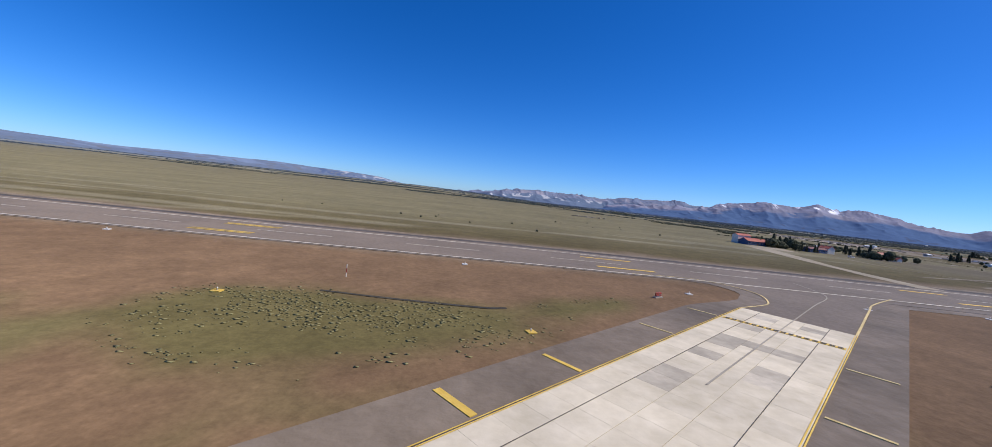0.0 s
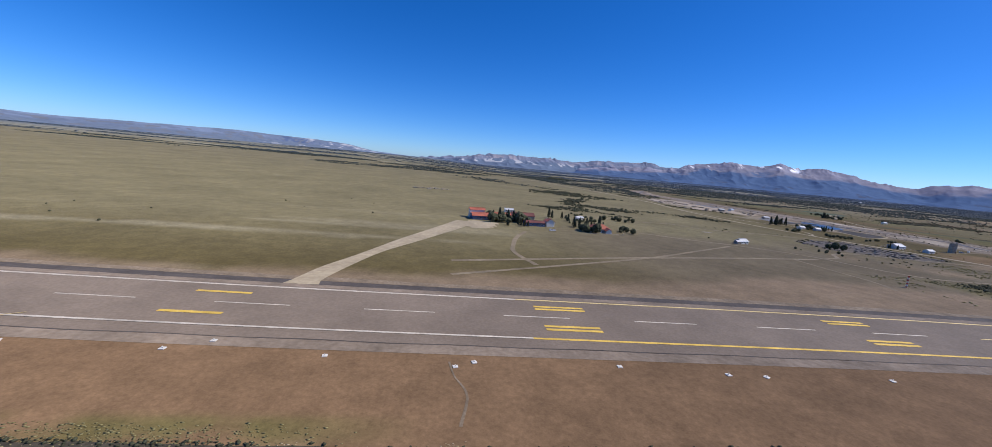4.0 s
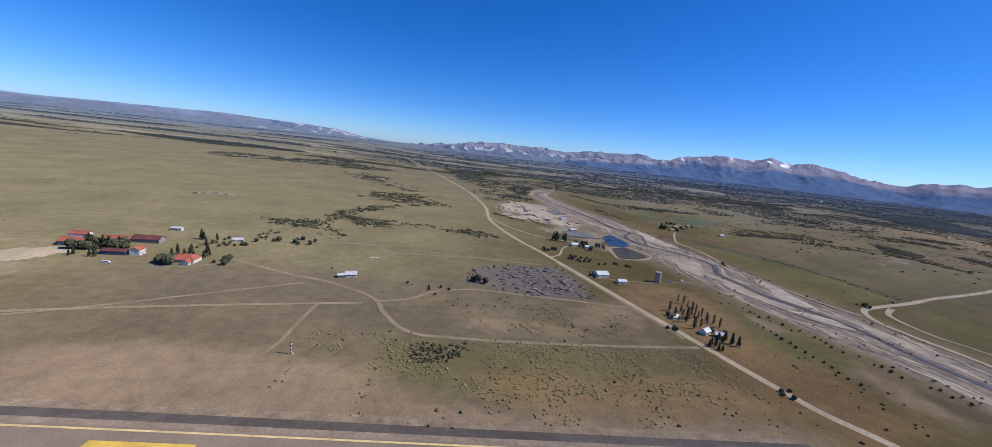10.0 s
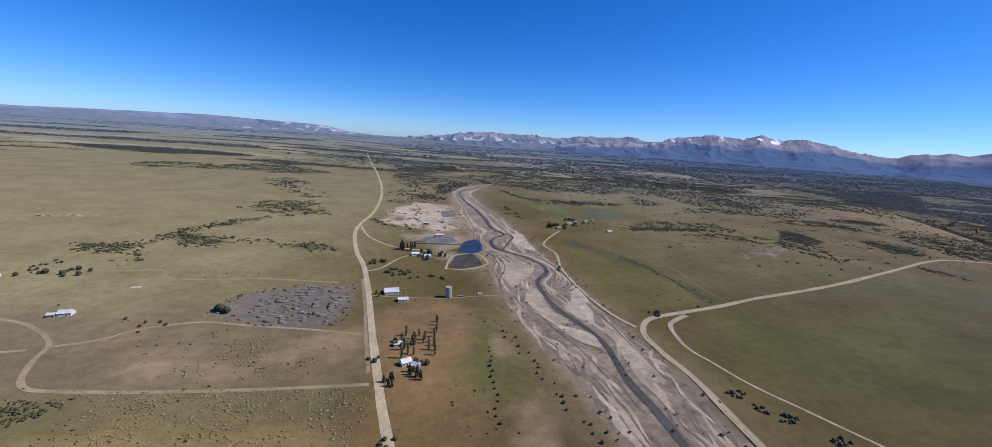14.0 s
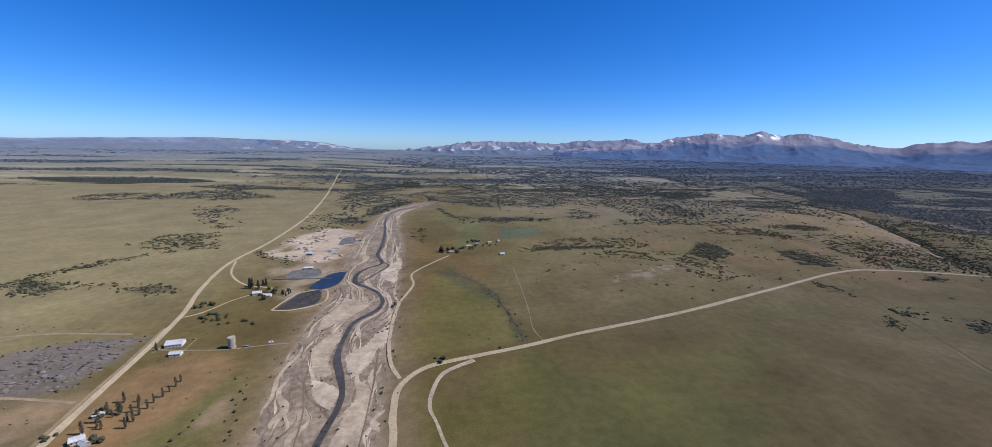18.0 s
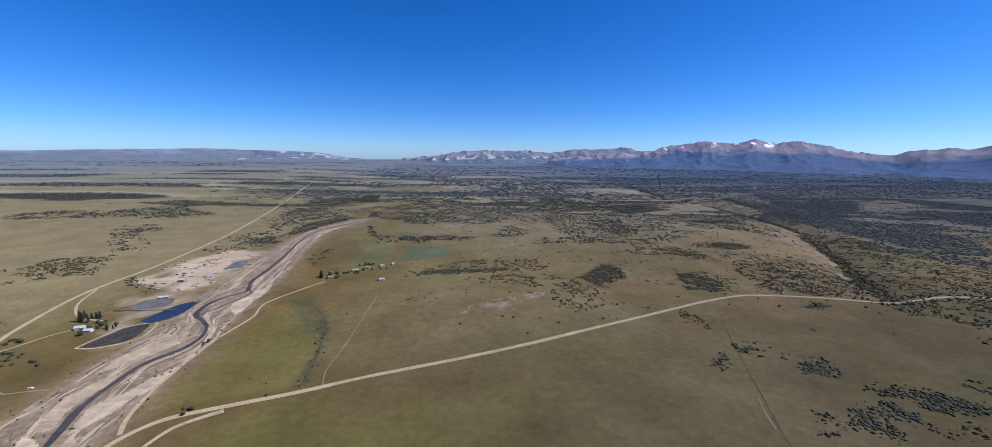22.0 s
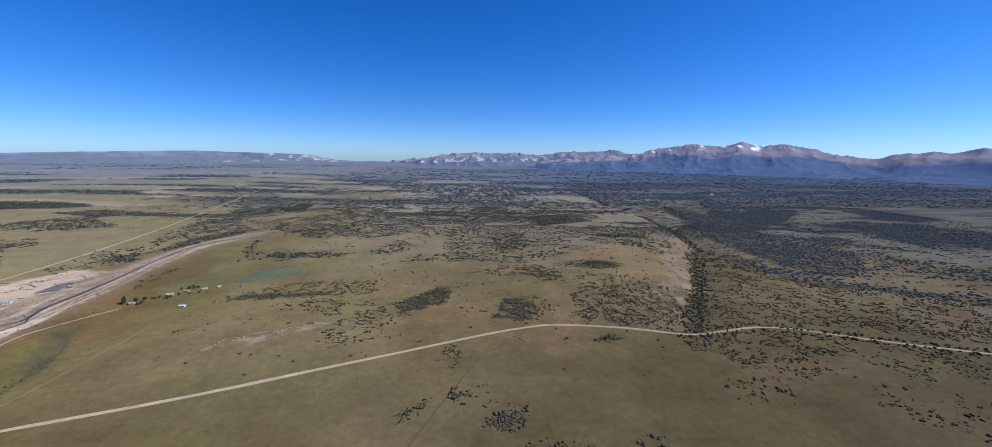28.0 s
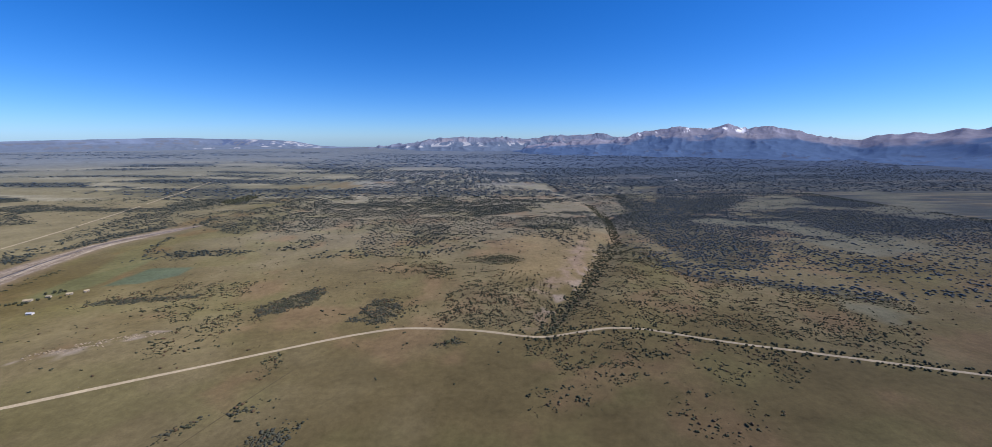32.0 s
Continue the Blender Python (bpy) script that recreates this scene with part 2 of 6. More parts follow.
M_GRAVEL = material("pale_gravel", (0.345, 0.275, 0.175), (0.49, 0.40, 0.265), 3, 0.95, 0.3, 30, shade=0.2)
M_TRACK = material("worn_earth_track", (0.215, 0.165, 0.10), (0.31, 0.245, 0.152), 3, 0.95, 0.3, 25, shade=0.3)
M_BED = material("river_shingle", (0.175, 0.132, 0.09), (0.345, 0.275, 0.2), 7, 0.95, 0.6, 38, shade=0.4)
M_PALEBAR = material("pale_washed_shingle", (0.40, 0.325, 0.235), (0.55, 0.46, 0.345), 4, 0.95, 0.3, 22)
M_BAR = material("bright_shingle_bar", (0.335, 0.262, 0.18), (0.49, 0.4, 0.29), 5, 0.95, 0.4, 30)
M_SILT = material("brown_river_silt", (0.15, 0.11, 0.075), (0.24, 0.185, 0.13), 5, 0.95, 0.4, 30)
M_STREAM = material("stream_water", (0.062, 0.055, 0.05), (0.1, 0.089, 0.08), 4, 0.5, 0.1, 40, spec=0.15)
M_POND = material("pond_water", (0.022, 0.034, 0.056), (0.03, 0.044, 0.07), 6, 0.3, 0.04, 60, spec=0.18)
M_GREYMUD = material("grey_settling_water", (0.13, 0.125, 0.12), (0.19, 0.18, 0.165), 5, 0.6, 0.1, 20, spec=0.2)
M_MUD = material("drained_pond_mud", (0.045, 0.042, 0.04), (0.085, 0.077, 0.07), 5, 0.8, 0.2, 20, spec=0.1)
M_DUMP = material("grey_slag", (0.135, 0.118, 0.104), (0.235, 0.203, 0.178), 4, 0.95, 0.8, 22)


# ---- meshes ----
def shell(name, verts, faces, mat, parent=None, label="", smooth=False, kind="", category=""):
    """One mesh object from true metres."""
    me = bpy.data.meshes.new(name)
    v = np.asarray(verts, float) * K
    me.from_pydata(v.tolist(), [], faces if isinstance(faces, list) else faces.tolist())
    me.materials.append(mat)
    if smooth:
        me.polygons.foreach_set("use_smooth", [True] * len(me.polygons))
    me.update()
    ob = new(name, me)
    if parent:
        ob.parent = parent
    return tagged(ob, label, category, "", kind)


def big_mesh(name, verts, tris, mat, smooth=False):
    """A large triangle mesh from arrays, in true metres."""
    me = bpy.data.meshes.new(name)
    verts, tris = np.asarray(verts, np.float32) * K, np.asarray(tris, np.int32)
    n = tris.shape[1]
    me.vertices.add(len(verts))
    me.vertices.foreach_set("co", verts.ravel())
    me.loops.add(tris.size)
    me.loops.foreach_set("vertex_index", tris.ravel())
    me.polygons.add(len(tris))
    me.polygons.foreach_set("loop_start", np.arange(0, tris.size, n, dtype=np.int32))
    me.polygons.foreach_set("loop_total", np.full(len(tris), n, np.int32))
    if smooth:
        me.polygons.foreach_set("use_smooth", np.ones(len(tris), bool))
    me.materials.append(mat)
    me.update(calc_edges=True)
    me.validate()
    return new(name, me)


def ribbon(name, line, width, mat, lift=0.12, parent=None, label="", kind="", category="", ragged=0.0, steps=6, thick=0.0):
    """A road, line or stream that follows the land; width in metres, or a function of the way along from 0 to 1."""
    pts = np.array(bezier(line, steps) if steps else line, float)
    way = np.gradient(pts, axis=0)
    way /= np.linalg.norm(way, axis=1)[:, None] + 1e-9
    side = np.stack([-way[:, 1], way[:, 0]], 1)
    s = np.linspace(0, 1, len(pts))
    w = np.array([width(v) if callable(width) else width for v in s]) / 2
    if ragged:
        wl = w * (1 + ragged * (fbm(pts[:, 0], pts[:, 1], 25, 71) - 0.5) * 2)
        wr = w * (1 + ragged * (fbm(pts[:, 0], pts[:, 1], 25, 91) - 0.5) * 2)
    else:
        wl = wr = w
    rows = [pts + side * (wl * f)[:, None] if f > 0 else pts - side * (wr * -f)[:, None] for f in (1, 0.33, -0.33, -1)]
    verts = []
    for n in range(len(pts)):
        for r in rows:
            verts.append((*r[n], float(land(*r[n])) + lift))
    faces = [(4 * n + a, 4 * n + 4 + a, 4 * n + 5 + a, 4 * n + 1 + a) for n in range(len(pts) - 1) for a in range(3)]
    faces = [f[::-1] for f in faces]
    if thick:
        base = len(verts)
        verts += [(x, y, z - thick) for x, y, z in verts]
        for n in range(len(pts) - 1):
            faces += [(4 * n, 4 * n + 4, base + 4 * n + 4, base + 4 * n), (4 * n + 7, 4 * n + 3, base + 4 * n + 3, base + 4 * n + 7)]
    return shell(name, verts, faces, mat, parent, label, True, kind, category)


def ruled(name, one, two, mat, lift, parent=None, label="", cols=14, kind="", category="", even=24):
    """A surface stretched between two lines of the plan, following the land."""
    def spread(line):
        p = np.array(line, float)
        d = np.r_[0, np.cumsum(np.hypot(*np.diff(p, axis=0).T))]
        q = np.linspace(0, d[-1], even)
        return np.stack([np.interp(q, d, p[:, 0]), np.interp(q, d, p[:, 1])], 1)
    a, b = spread(one), spread(two)
    f = np.linspace(0, 1, cols)[None, :, None]
    g_ = a[:, None] * (1 - f) + b[:, None] * f
    verts = np.concatenate([g_, (land(g_[..., 0], g_[..., 1]) + lift)[..., None]], -1).reshape(-1, 3)
    ids = np.arange(even * cols).reshape(even, cols)
    q = np.stack([ids[:-1, :-1], ids[:-1, 1:], ids[1:, 1:], ids[1:, :-1]], -1).reshape(-1, 4)
    p = verts[q[0]]
    if np.cross(p[1] - p[0], p[2] - p[1])[2] < 0:
        q = q[:, ::-1]
    ob = big_mesh(name, verts, np.ascontiguousarray(q), mat)
    if parent:
        ob.parent = parent
    return tagged(ob, label, category, "", kind)


def slab(name, poly, mat, lift, parent=None, label="", kind="", category="", drop=0.3):
    """A flat patch with a real edge, lying on the land."""
    top = [(x, y, float(land(x, y)) + lift) for x, y in poly]
    n = len(top)
    verts = top + [(x, y, z - drop) for x, y, z in top]
    area = sum(a[0] * b[1] - a[1] * b[0] for a, b in zip(poly, poly[1:] + poly[:1]))
    ring = list(range(n)) if area > 0 else list(range(n))[::-1]
    faces = [tuple(ring)] + [(ring[(i + 1) % n], ring[i], ring[i] + n, ring[(i + 1) % n] + n) for i in range(n)]
    return shell(name, verts, faces, mat, parent, label, False, kind, category)


def patch(name, poly, mat, lift, parent=None, label="", kind="", category="", cell=6.0, ragged=0.0):
    """A ragged area that follows the land: a grid trimmed to a smooth outline."""
    ring = bezier(poly + poly[:1], 5)
    xs, ys = [p[0] for p in ring], [p[1] for p in ring]
    gx, gy = np.meshgrid(np.arange(min(xs) - cell, max(xs) + 2 * cell, cell), np.arange(min(ys) - cell, max(ys) + 2 * cell, cell))
    jx, jy = gx + (field(gx, gy, cell, 3) - 0.5) * cell * 0.7, gy + (field(gx, gy, cell, 4) - 0.5) * cell * 0.7
    keep = inside(jx + (fbm(jx, jy, 40, 6) - 0.5) * 2 * ragged, jy, ring[:-1])
    rows, cols = gx.shape
    idx = np.arange(rows * cols).reshape(rows, cols)
    full = keep[:-1, :-1] & keep[1:, :-1] & keep[:-1, 1:] & keep[1:, 1:]
    quads = np.stack([idx[:-1, :-1], idx[:-1, 1:], idx[1:, 1:], idx[1:, :-1]], -1)[full]
    verts = np.stack([jx, jy, land(jx, jy) + lift], -1).reshape(-1, 3)
    used, quads = np.unique(quads, return_inverse=True)
    ob = big_mesh(name, verts[used], quads.reshape(-1, 4), mat, True)
    if parent:
        ob.parent = parent
    return tagged(ob, label, category, "", kind)


# ---- the land: one sheet to the horizon ----
def graded(a, b, fine, lo, hi, grow=1.16):
    """Grid lines: fine between a and b, ever wider out to lo and hi."""
    mid = list(np.arange(a, b + fine, fine))
    d, x, left = fine, mid[0], []
    while x > lo:
        d *= grow
        x -= d
        left.append(x)
    d, x, right = fine, mid[-1], []
    while x < hi:
        d *= grow
        x += d
        right.append(x)
    return np.array(left[::-1] + mid + right)


BED_LEFT = [(1196, 1815), (1120, 1740), (1066, 1620), (1036, 1500), (1028, 1370), (1026, 1149), (1053, 928), (1070, 778), (1088, 667), (1088, 558), (1093, 475), (1103, 400), (1112, 350), (1122, 310), (1133, 262), (1142, 200), (1148, 60), (1150, -60), (1130, -400), (1060, -900), (1090, -1600), (1040, -2600)]
BED_RIGHT = [(1210, 1805), (1180, 1690), (1128, 1560), (1100, 1443), (1136, 1153), (1178, 927), (1187, 773), (1199, 660), (1212, 549), (1214, 468), (1226, 405), (1231, 356), (1234, 316), (1237, 270), (1239, 200), (1240, 60), (1240, -60), (1230, -400), (1170, -900), (1180, -1600), (1150, -2600)]
BED = BED_LEFT + BED_RIGHT[::-1]
DUMP = [(758, 424), (775, 480), (825, 514), (888, 518), (898, 466), (905, 398), (852, 386), (801, 396)]
PIT = [(862, 926), (864, 1058), (915, 1191), (1020, 1180), (1050, 1060), (1054, 930), (1041, 853), (1000, 835), (914, 868)]
YARD = [(925, 770), (943, 839), (1036, 833), (1088, 760), (1086, 684), (1080, 600), (1050, 580), (1010, 640), (985, 720)]
MEADOW = [(1232, 573), (1254, 730), (1308, 728), (1367, 593), (1377, 462), (1264, 436), (1236, 415), (1222, 467)]
LUCERNE = [(1415, 1048), (1430, 1190), (1543, 1189), (1557, 1118), (1485, 1058)]
ORANGE = [(937, 430), (968, 470), (1035, 460), (1050, 380), (1030, 300), (1000, 260), (975, 300), (948, 350)]


def runway_y(x):
    return 157 - 0.027 * (np.asarray(x) - 62)


TW, TN = (0.762, 0.648), (-0.648, 0.762)


def tw(s, o):
    """A place s metres along the taxiway and o metres across it."""
    return (TW[0] * s + TN[0] * o, TW[1] * s + TN[1] * o)


def off_taxi(x, y):
    o = TN[0] * x + TN[1] * y
    return ((o < -4) | (o > 38)) & (y < runway_y(x) - 31)


def straw(x, y):
    """Where pale dry straw lies between the taxiway and the ditch."""
    a = soft_patch(x, y, [(90, 55), (96, 61), (104, 63), (117, 65), (118, 62), (111, 58), (104, 54), (100, 44), (96, 38), (92, 44)], 3)
    b = soft_patch(x, y, [(124, 61), (131, 69), (147, 71), (175, 72), (213, 71), (260, 70), (420, 64), (420, 50), (300, 52), (226, 57), (197, 58), (176, 58), (152, 60), (144, 52), (137, 54), (130, 46), (122, 44)], 4)
    rows = 0.5 + 0.5 * np.sin(y * 2.1 + 2.4 * fbm(x, y, 40, 34) * 6)
    b = b * (1 - soft_patch(x, y, [(262, 69.5), (288, 69.5), (284, 58), (256, 58)], 2))
    return np.clip(a + b, 0, 1) * step(0.36, 0.50, fbm(x, y, 12, 33) * 0.45 + 0.35 * fbm(x, y, 3.4, 32, 2) + 0.2 * rows) * off_taxi(x, y)


# scrub and copses: outline and how thickly it stands
NEAR_SCRUB = [
    ([(1873, 874), (1919, 944), (1960, 988), (1993, 958), (1975, 882), (1922, 837), (1884, 828)], 0.97),
    ([(1869, 809), (1869, 861), (1897, 897), (1920, 916), (1935, 866), (1908, 826), (1897, 787)], 0.5),
    ([(2085, 793), (2098, 857), (2121, 900), (2159, 899), (2194, 824), (2167, 784), (2122, 778)], 0.8),
    ([(2114, 900), (2173, 914), (2236, 891), (2245, 836), (2199, 808)], 0.35),
    ([(1357, 1331), (1378, 1383), (1478, 1369), (1631, 1364), (1621, 1303), (1487, 1289), (1385, 1292)], 0.75),
    ([(1817, 1242), (1862, 1293), (1935, 1331), (2037, 1363), (2058, 1280), (1948, 1268), (1880, 1226), (1826, 1214)], 0.5),
    ([(1698, 1354), (1725, 1462), (1764, 1523), (1778, 1601), (1843, 1489), (1824, 1393), (1767, 1335)], 0.5),
    ([(1447, 903), (1465, 963), (1507, 995), (1568, 1034), (1670, 1061), (1773, 1044), (1813, 964), (1760, 928), (1667, 932), (1575, 937), (1518, 914), (1464, 893)], 0.38),
    ([(1475, 926), (1512, 961), (1605, 962), (1700, 963), (1701, 936), (1606, 930), (1518, 914)], 0.9),
    ([(1726, 888), (1804, 911), (1870, 860), (1869, 773), (1835, 668), (1796, 651), (1754, 674), (1777, 745), (1733, 812)], 0.42),
]
MID_SCRUB = [
    ([(1931, 1658), (1946, 1824), (2062, 1817), (2180, 1752), (2236, 1585), (2223, 1478), (2113, 1513), (2023, 1560)], 0.62),
    ([(1949, 1486), (1975, 1631), (2236, 1585), (2477, 1636), (2457, 1344), (2276, 1256), (2136, 1204), (1972, 1252)], 0.50),
    ([(2052, 1118), (2138, 1177), (2234, 1172), (2298, 1107), (2285, 1022), (2217, 1055), (2145, 1091)], 0.45),
    ([(2330, 1155), (2378, 1237), (2461, 1239), (2508, 1185), (2460, 1123), (2367, 1141)], 0.60),
    ([(2288, 927), (2333, 988), (2449, 982), (2523, 917), (2537, 885), (2492, 787), (2411, 737), (2309, 739), (2233, 787), (2278, 829)], 0.52),
    ([(2296, 1063), (2346, 1117), (2553, 1049), (2551, 929), (2488, 936), (2330, 957)], 0.25),
    ([(1542, 994), (1624, 1038), (1719, 943), (1800, 862), (1849, 756), (1829, 727), (1740, 782), (1629, 861)], 0.30),
    ([(2463, 1542), (2693, 1734), (2848, 1636), (2817, 1387), (2711, 1289), (2620, 1451)], 0.45),
    ([(1290, 1966), (1469, 2048), (1751, 1923), (1806, 1716), (1632, 1594), (1397, 1735)], 0.62),
]
UPPER_SCRUB = [
    ([(745, 2677), (836, 3154), (1223, 2984), (1606, 2895), (1694, 2477), (1340, 2408), (981, 2336)], 0.57),
    ([(1253, 2269), (1500, 2630), (1753, 2230), (1544, 2010), (1266, 2019)], 0.60),
    ([(1696, 2890), (1939, 3193), (2337, 3004), (2312, 1853), (2114, 1913), (1888, 2003)], 0.60),
    ([(2316, 2420), (2585, 2379), (2832, 2517), (2769, 2139), (2551, 2033), (2398, 1805), (2298, 1903)], 0.60),
    ([(1634, 2133), (1914, 2037), (1946, 1824), (1780, 1801)], 0.52),
    ([(2351, 3437), (2788, 3091), (2971, 2814), (2688, 2522), (2364, 2598)], 0.46),
    ([(1115, 4874), (2393, 4641), (2839, 4136), (2664, 3296), (2026, 3431), (1446, 3652)], 0.60),
]
GULLY_WOOD = [
    ([(2473, 724), (2536, 833), (2615, 943), (2682, 1073), (2813, 1319), (2928, 1416), (2763, 1140), (2652, 933), (2560, 781), (2514, 724)], 0.85),
    ([(2813, 1319), (2956, 1328), (2976, 1133), (3038, 996), (3124, 889), (3229, 759), (3244, 641), (3086, 531), (2986, 610), (2799, 681), (2628, 721), (2518, 723), (2621, 897)], 0.41),
    ([(2875, 891), (3081, 843), (3181, 719), (3201, 612), (3086, 531), (2986, 610), (2901, 650), (2829, 720)], 0.54),
    ([(2860, 1345), (2992, 1229), (3061, 1027), (3103, 964), (2970, 954), (2876, 1032), (2803, 1149)], 0.72),
]
DARK_WOOD = [
    ([(3363, 2607), (3210, 2016), (3023, 1508), (3019, 1275), (3005, 1114), (3053, 1017), (3178, 1025), (3488, 1278), (3413, 1331), (3326, 1446), (3366, 1665), (3506, 1829), (3795, 1995), (4246, 2500), (3740, 2362), (3696, 2501), (3472, 2244), (3542, 2724)], 0.95),
    ([(3832, 1865), (4085, 1917), (4362, 1846), (4403, 1605), (4483, 1515), (4146, 1278), (4093, 1366), (3980, 1452), (3933, 1596), (3869, 1720)], 0.95),
    ([(2911, 1286), (2936, 1134), (2998, 992), (3095, 954), (3178, 909), (3262, 857), (3331, 804), (3312, 729), (3267, 741), (3204, 805), (3120, 848), (3043, 893), (2948, 923), (2892, 1059), (2873, 1210)], 0.97),
    ([(3488, 1278), (3550, 1244), (3568, 1112), (3466, 1118), (3232, 1025)], 0.75),
]
# clearings in the wood beyond the gully
OPEN_FIELDS = [
    ([(3829, 2015), (4153, 2329), (4460, 2463), (4536, 2354), (4439, 2129), (4246, 2090), (3907, 1956)], 0.95),
    ([(5324, 2755), (5496, 2683), (5287, 2320), (5095, 1995), (4947, 1857), (4619, 1613), (4470, 1657), (4435, 1790), (4440, 1916), (4783, 2017), (4962, 2345)], 0.85),
    ([(3691, 1858), (3876, 1919), (4153, 1991), (4398, 1878), (4485, 1956), (4246, 2090), (3954, 2012)], 0.9),
    ([(3388, 1707), (3494, 1764), (3648, 1644), (3846, 1661), (3856, 1520), (3859, 1394), (3857, 1280), (3783, 1190), (3740, 1223), (3727, 1320), (3665, 1384), (3641, 1442), (3620, 1541), (3483, 1584), (3377, 1638)], 0.85),
    ([(3552, 1347), (3598, 1292), (3614, 1173), (3645, 1123), (3740, 1094), (3833, 1166), (3758, 1199), (3707, 1257), (3650, 1318)], 0.75),
    ([(3161, 987), (3262, 1036), (3412, 1106), (3442, 1055), (3470, 991), (3382, 901), (3323, 912), (3251, 946)], 0.35),
    ([(3968, 1442), (4057, 1338), (4039, 1213), (3886, 1095), (3806, 1145), (3825, 1254)], 0.7),
    ([(3625, 1037), (3749, 1068), (3763, 1008), (3406, 758), (3425, 851), (3377, 897)], 0.5),
    ([(3200, 801), (3268, 754), (3278, 694), (3203, 669), (3163, 742)], 0.7),
    ([(3538, 2950), (3892, 3128), (3796, 2760), (3433, 2244), (3374, 2366)], 0.6),
]
# thicker belts between the river and the gully
DARK_BELTS = [
    ([(2348, 1181), (2418, 1227), (2477, 1216), (2517, 1164), (2441, 1124), (2377, 1140)], 0.95),
    ([(2541, 1658), (2678, 1677), (2817, 1652), (2781, 1548), (2652, 1573)], 0.95),
    ([(2350, 2172), (2690, 2320), (2710, 2039), (2387, 1852)], 0.9),
    ([(2626, 1575), (2743, 1450), (2715, 1288), (2675, 1351)], 0.7),
    ([(2120, 1715), (2292, 1720), (2287, 1427), (2143, 1343)], 0.8),
    ([(2170, 1162), (2273, 1177), (2298, 1063), (2225, 1040)], 0.72),
    ([(2081, 2706), (2285, 2823), (2342, 2028), (2157, 2014)], 0.8),
    ([(2280, 927), (2332, 974), (2433, 983), (2444, 881), (2541, 897), (2536, 833), (2473, 746), (2309, 742), (2247, 798), (2290, 838)], 0.72),
]
# bare earth along the western lip of the gully
SCARP = [
    [(2764, 1361), (2761, 1268), (2679, 1111), (2603, 983), (2532, 894), (2462, 895), (2540, 972), (2630, 1102), (2674, 1244)],
    [(2454, 800), (2516, 839), (2518, 813), (2468, 731), (2454, 724)],
    [(2908, 1453), (2970, 1453), (2965, 1369), (2912, 1382)],
]
SOUTH_SCRUB = [
    ([(1963, 645), (1999, 659), (2014, 631), (2000, 593), (1976, 601)], 0.58),
    ([(1895, 652), (1926, 688), (1946, 695), (1913, 647)], 0.58),
    ([(1986, 514), (2009, 526), (2027, 523), (2003, 502)], 0.72),
    ([(1934, 488), (1966, 504), (1946, 474), (1930, 472)], 0.72),
    ([(2043, 525), (2061, 514), (2066, 486), (2037, 487)], 0.29),
    ([(2034, 444), (2067, 477), (2101, 490), (2082, 453), (2074, 438)], 0.97),
    ([(2262, 682), (2306, 711), (2313, 687), (2282, 675)], 0.97),
    ([(2422, 530), (2488, 534), (2529, 521), (2530, 478), (2474, 459), (2404, 465), (2384, 489)], 0.23),
    ([(2408, 651), (2461, 677), (2534, 690), (2668, 675), (2745, 633), (2709, 587), (2632, 583), (2531, 560), (2482, 568), (2463, 623), (2417, 625)], 0.55),
    ([(2556, 590), (2676, 590), (2616, 532), (2552, 522), (2513, 551)], 0.36),
    ([(2745, 620), (2874, 581), (2923, 555), (2835, 496), (2717, 505), (2698, 555)], 0.43),
    ([(2637, 521), (2677, 499), (2725, 470), (2748, 438), (2663, 380), (2607, 396), (2598, 450)], 0.17),
]
SOUTH_THICKETS = [
    ([(2093, 400), (2112, 405), (2143, 395), (2171, 384), (2189, 359), (2175, 349), (2145, 355), (2111, 355), (2125, 381), (2096, 391)], 0.95),
    ([(2060, 374), (2090, 377), (2086, 357), (2091, 335), (2075, 334), (2063, 350), (2053, 363)], 0.95),
    ([(2023, 368), (2047, 373), (2046, 356), (2037, 338), (2043, 323), (2003, 326), (1999, 341)], 0.75),
    ([(1954, 342), (1985, 367), (2003, 366), (1986, 342), (1968, 328), (1945, 330)], 0.5),
    ([(2225, 403), (2252, 407), (2261, 388), (2245, 376), (2231, 384)], 0.8),
    ([(2077, 336), (2122, 342), (2152, 330), (2134, 317), (2082, 320)], 0.45),
    ([(2215, 378), (2283, 374), (2213, 326), (2188, 346)], 0.28),
]
WEST_SCRUB = [
    ([(-331, 1841), (-231, 1965), (-18, 1971), (158, 2181), (483, 1886), (374, 1792), (184, 1814), (6, 1766), (-234, 1732)], 0.6),
    ([(322, 1589), (397, 1641), (502, 1487), (540, 1322), (636, 1215), (618, 1180), (507, 1305), (396, 1422)], 0.45),
    ([(511, 1001), (535, 1118), (646, 1141), (702, 1013), (743, 965), (645, 925), (593, 957)], 0.68),
    ([(539, 760), (549, 836), (608, 913), (618, 886), (570, 816), (553, 764)], 0.94),
    ([(516, 723), (519, 778), (558, 744), (627, 721), (646, 689), (627, 663), (566, 687)], 0.97),
    ([(433, 657), (454, 679), (514, 675), (539, 709), (544, 673), (536, 638), (564, 606), (525, 613), (473, 625)], 0.81),
    ([(632, 723), (705, 733), (718, 709), (651, 690)], 0.47),
    ([(731, 703), (757, 729), (788, 719), (820, 696), (788, 668), (750, 674)], 0.97),
    ([(552, 583), (568, 600), (589, 577), (570, 567)], 0.68),
]
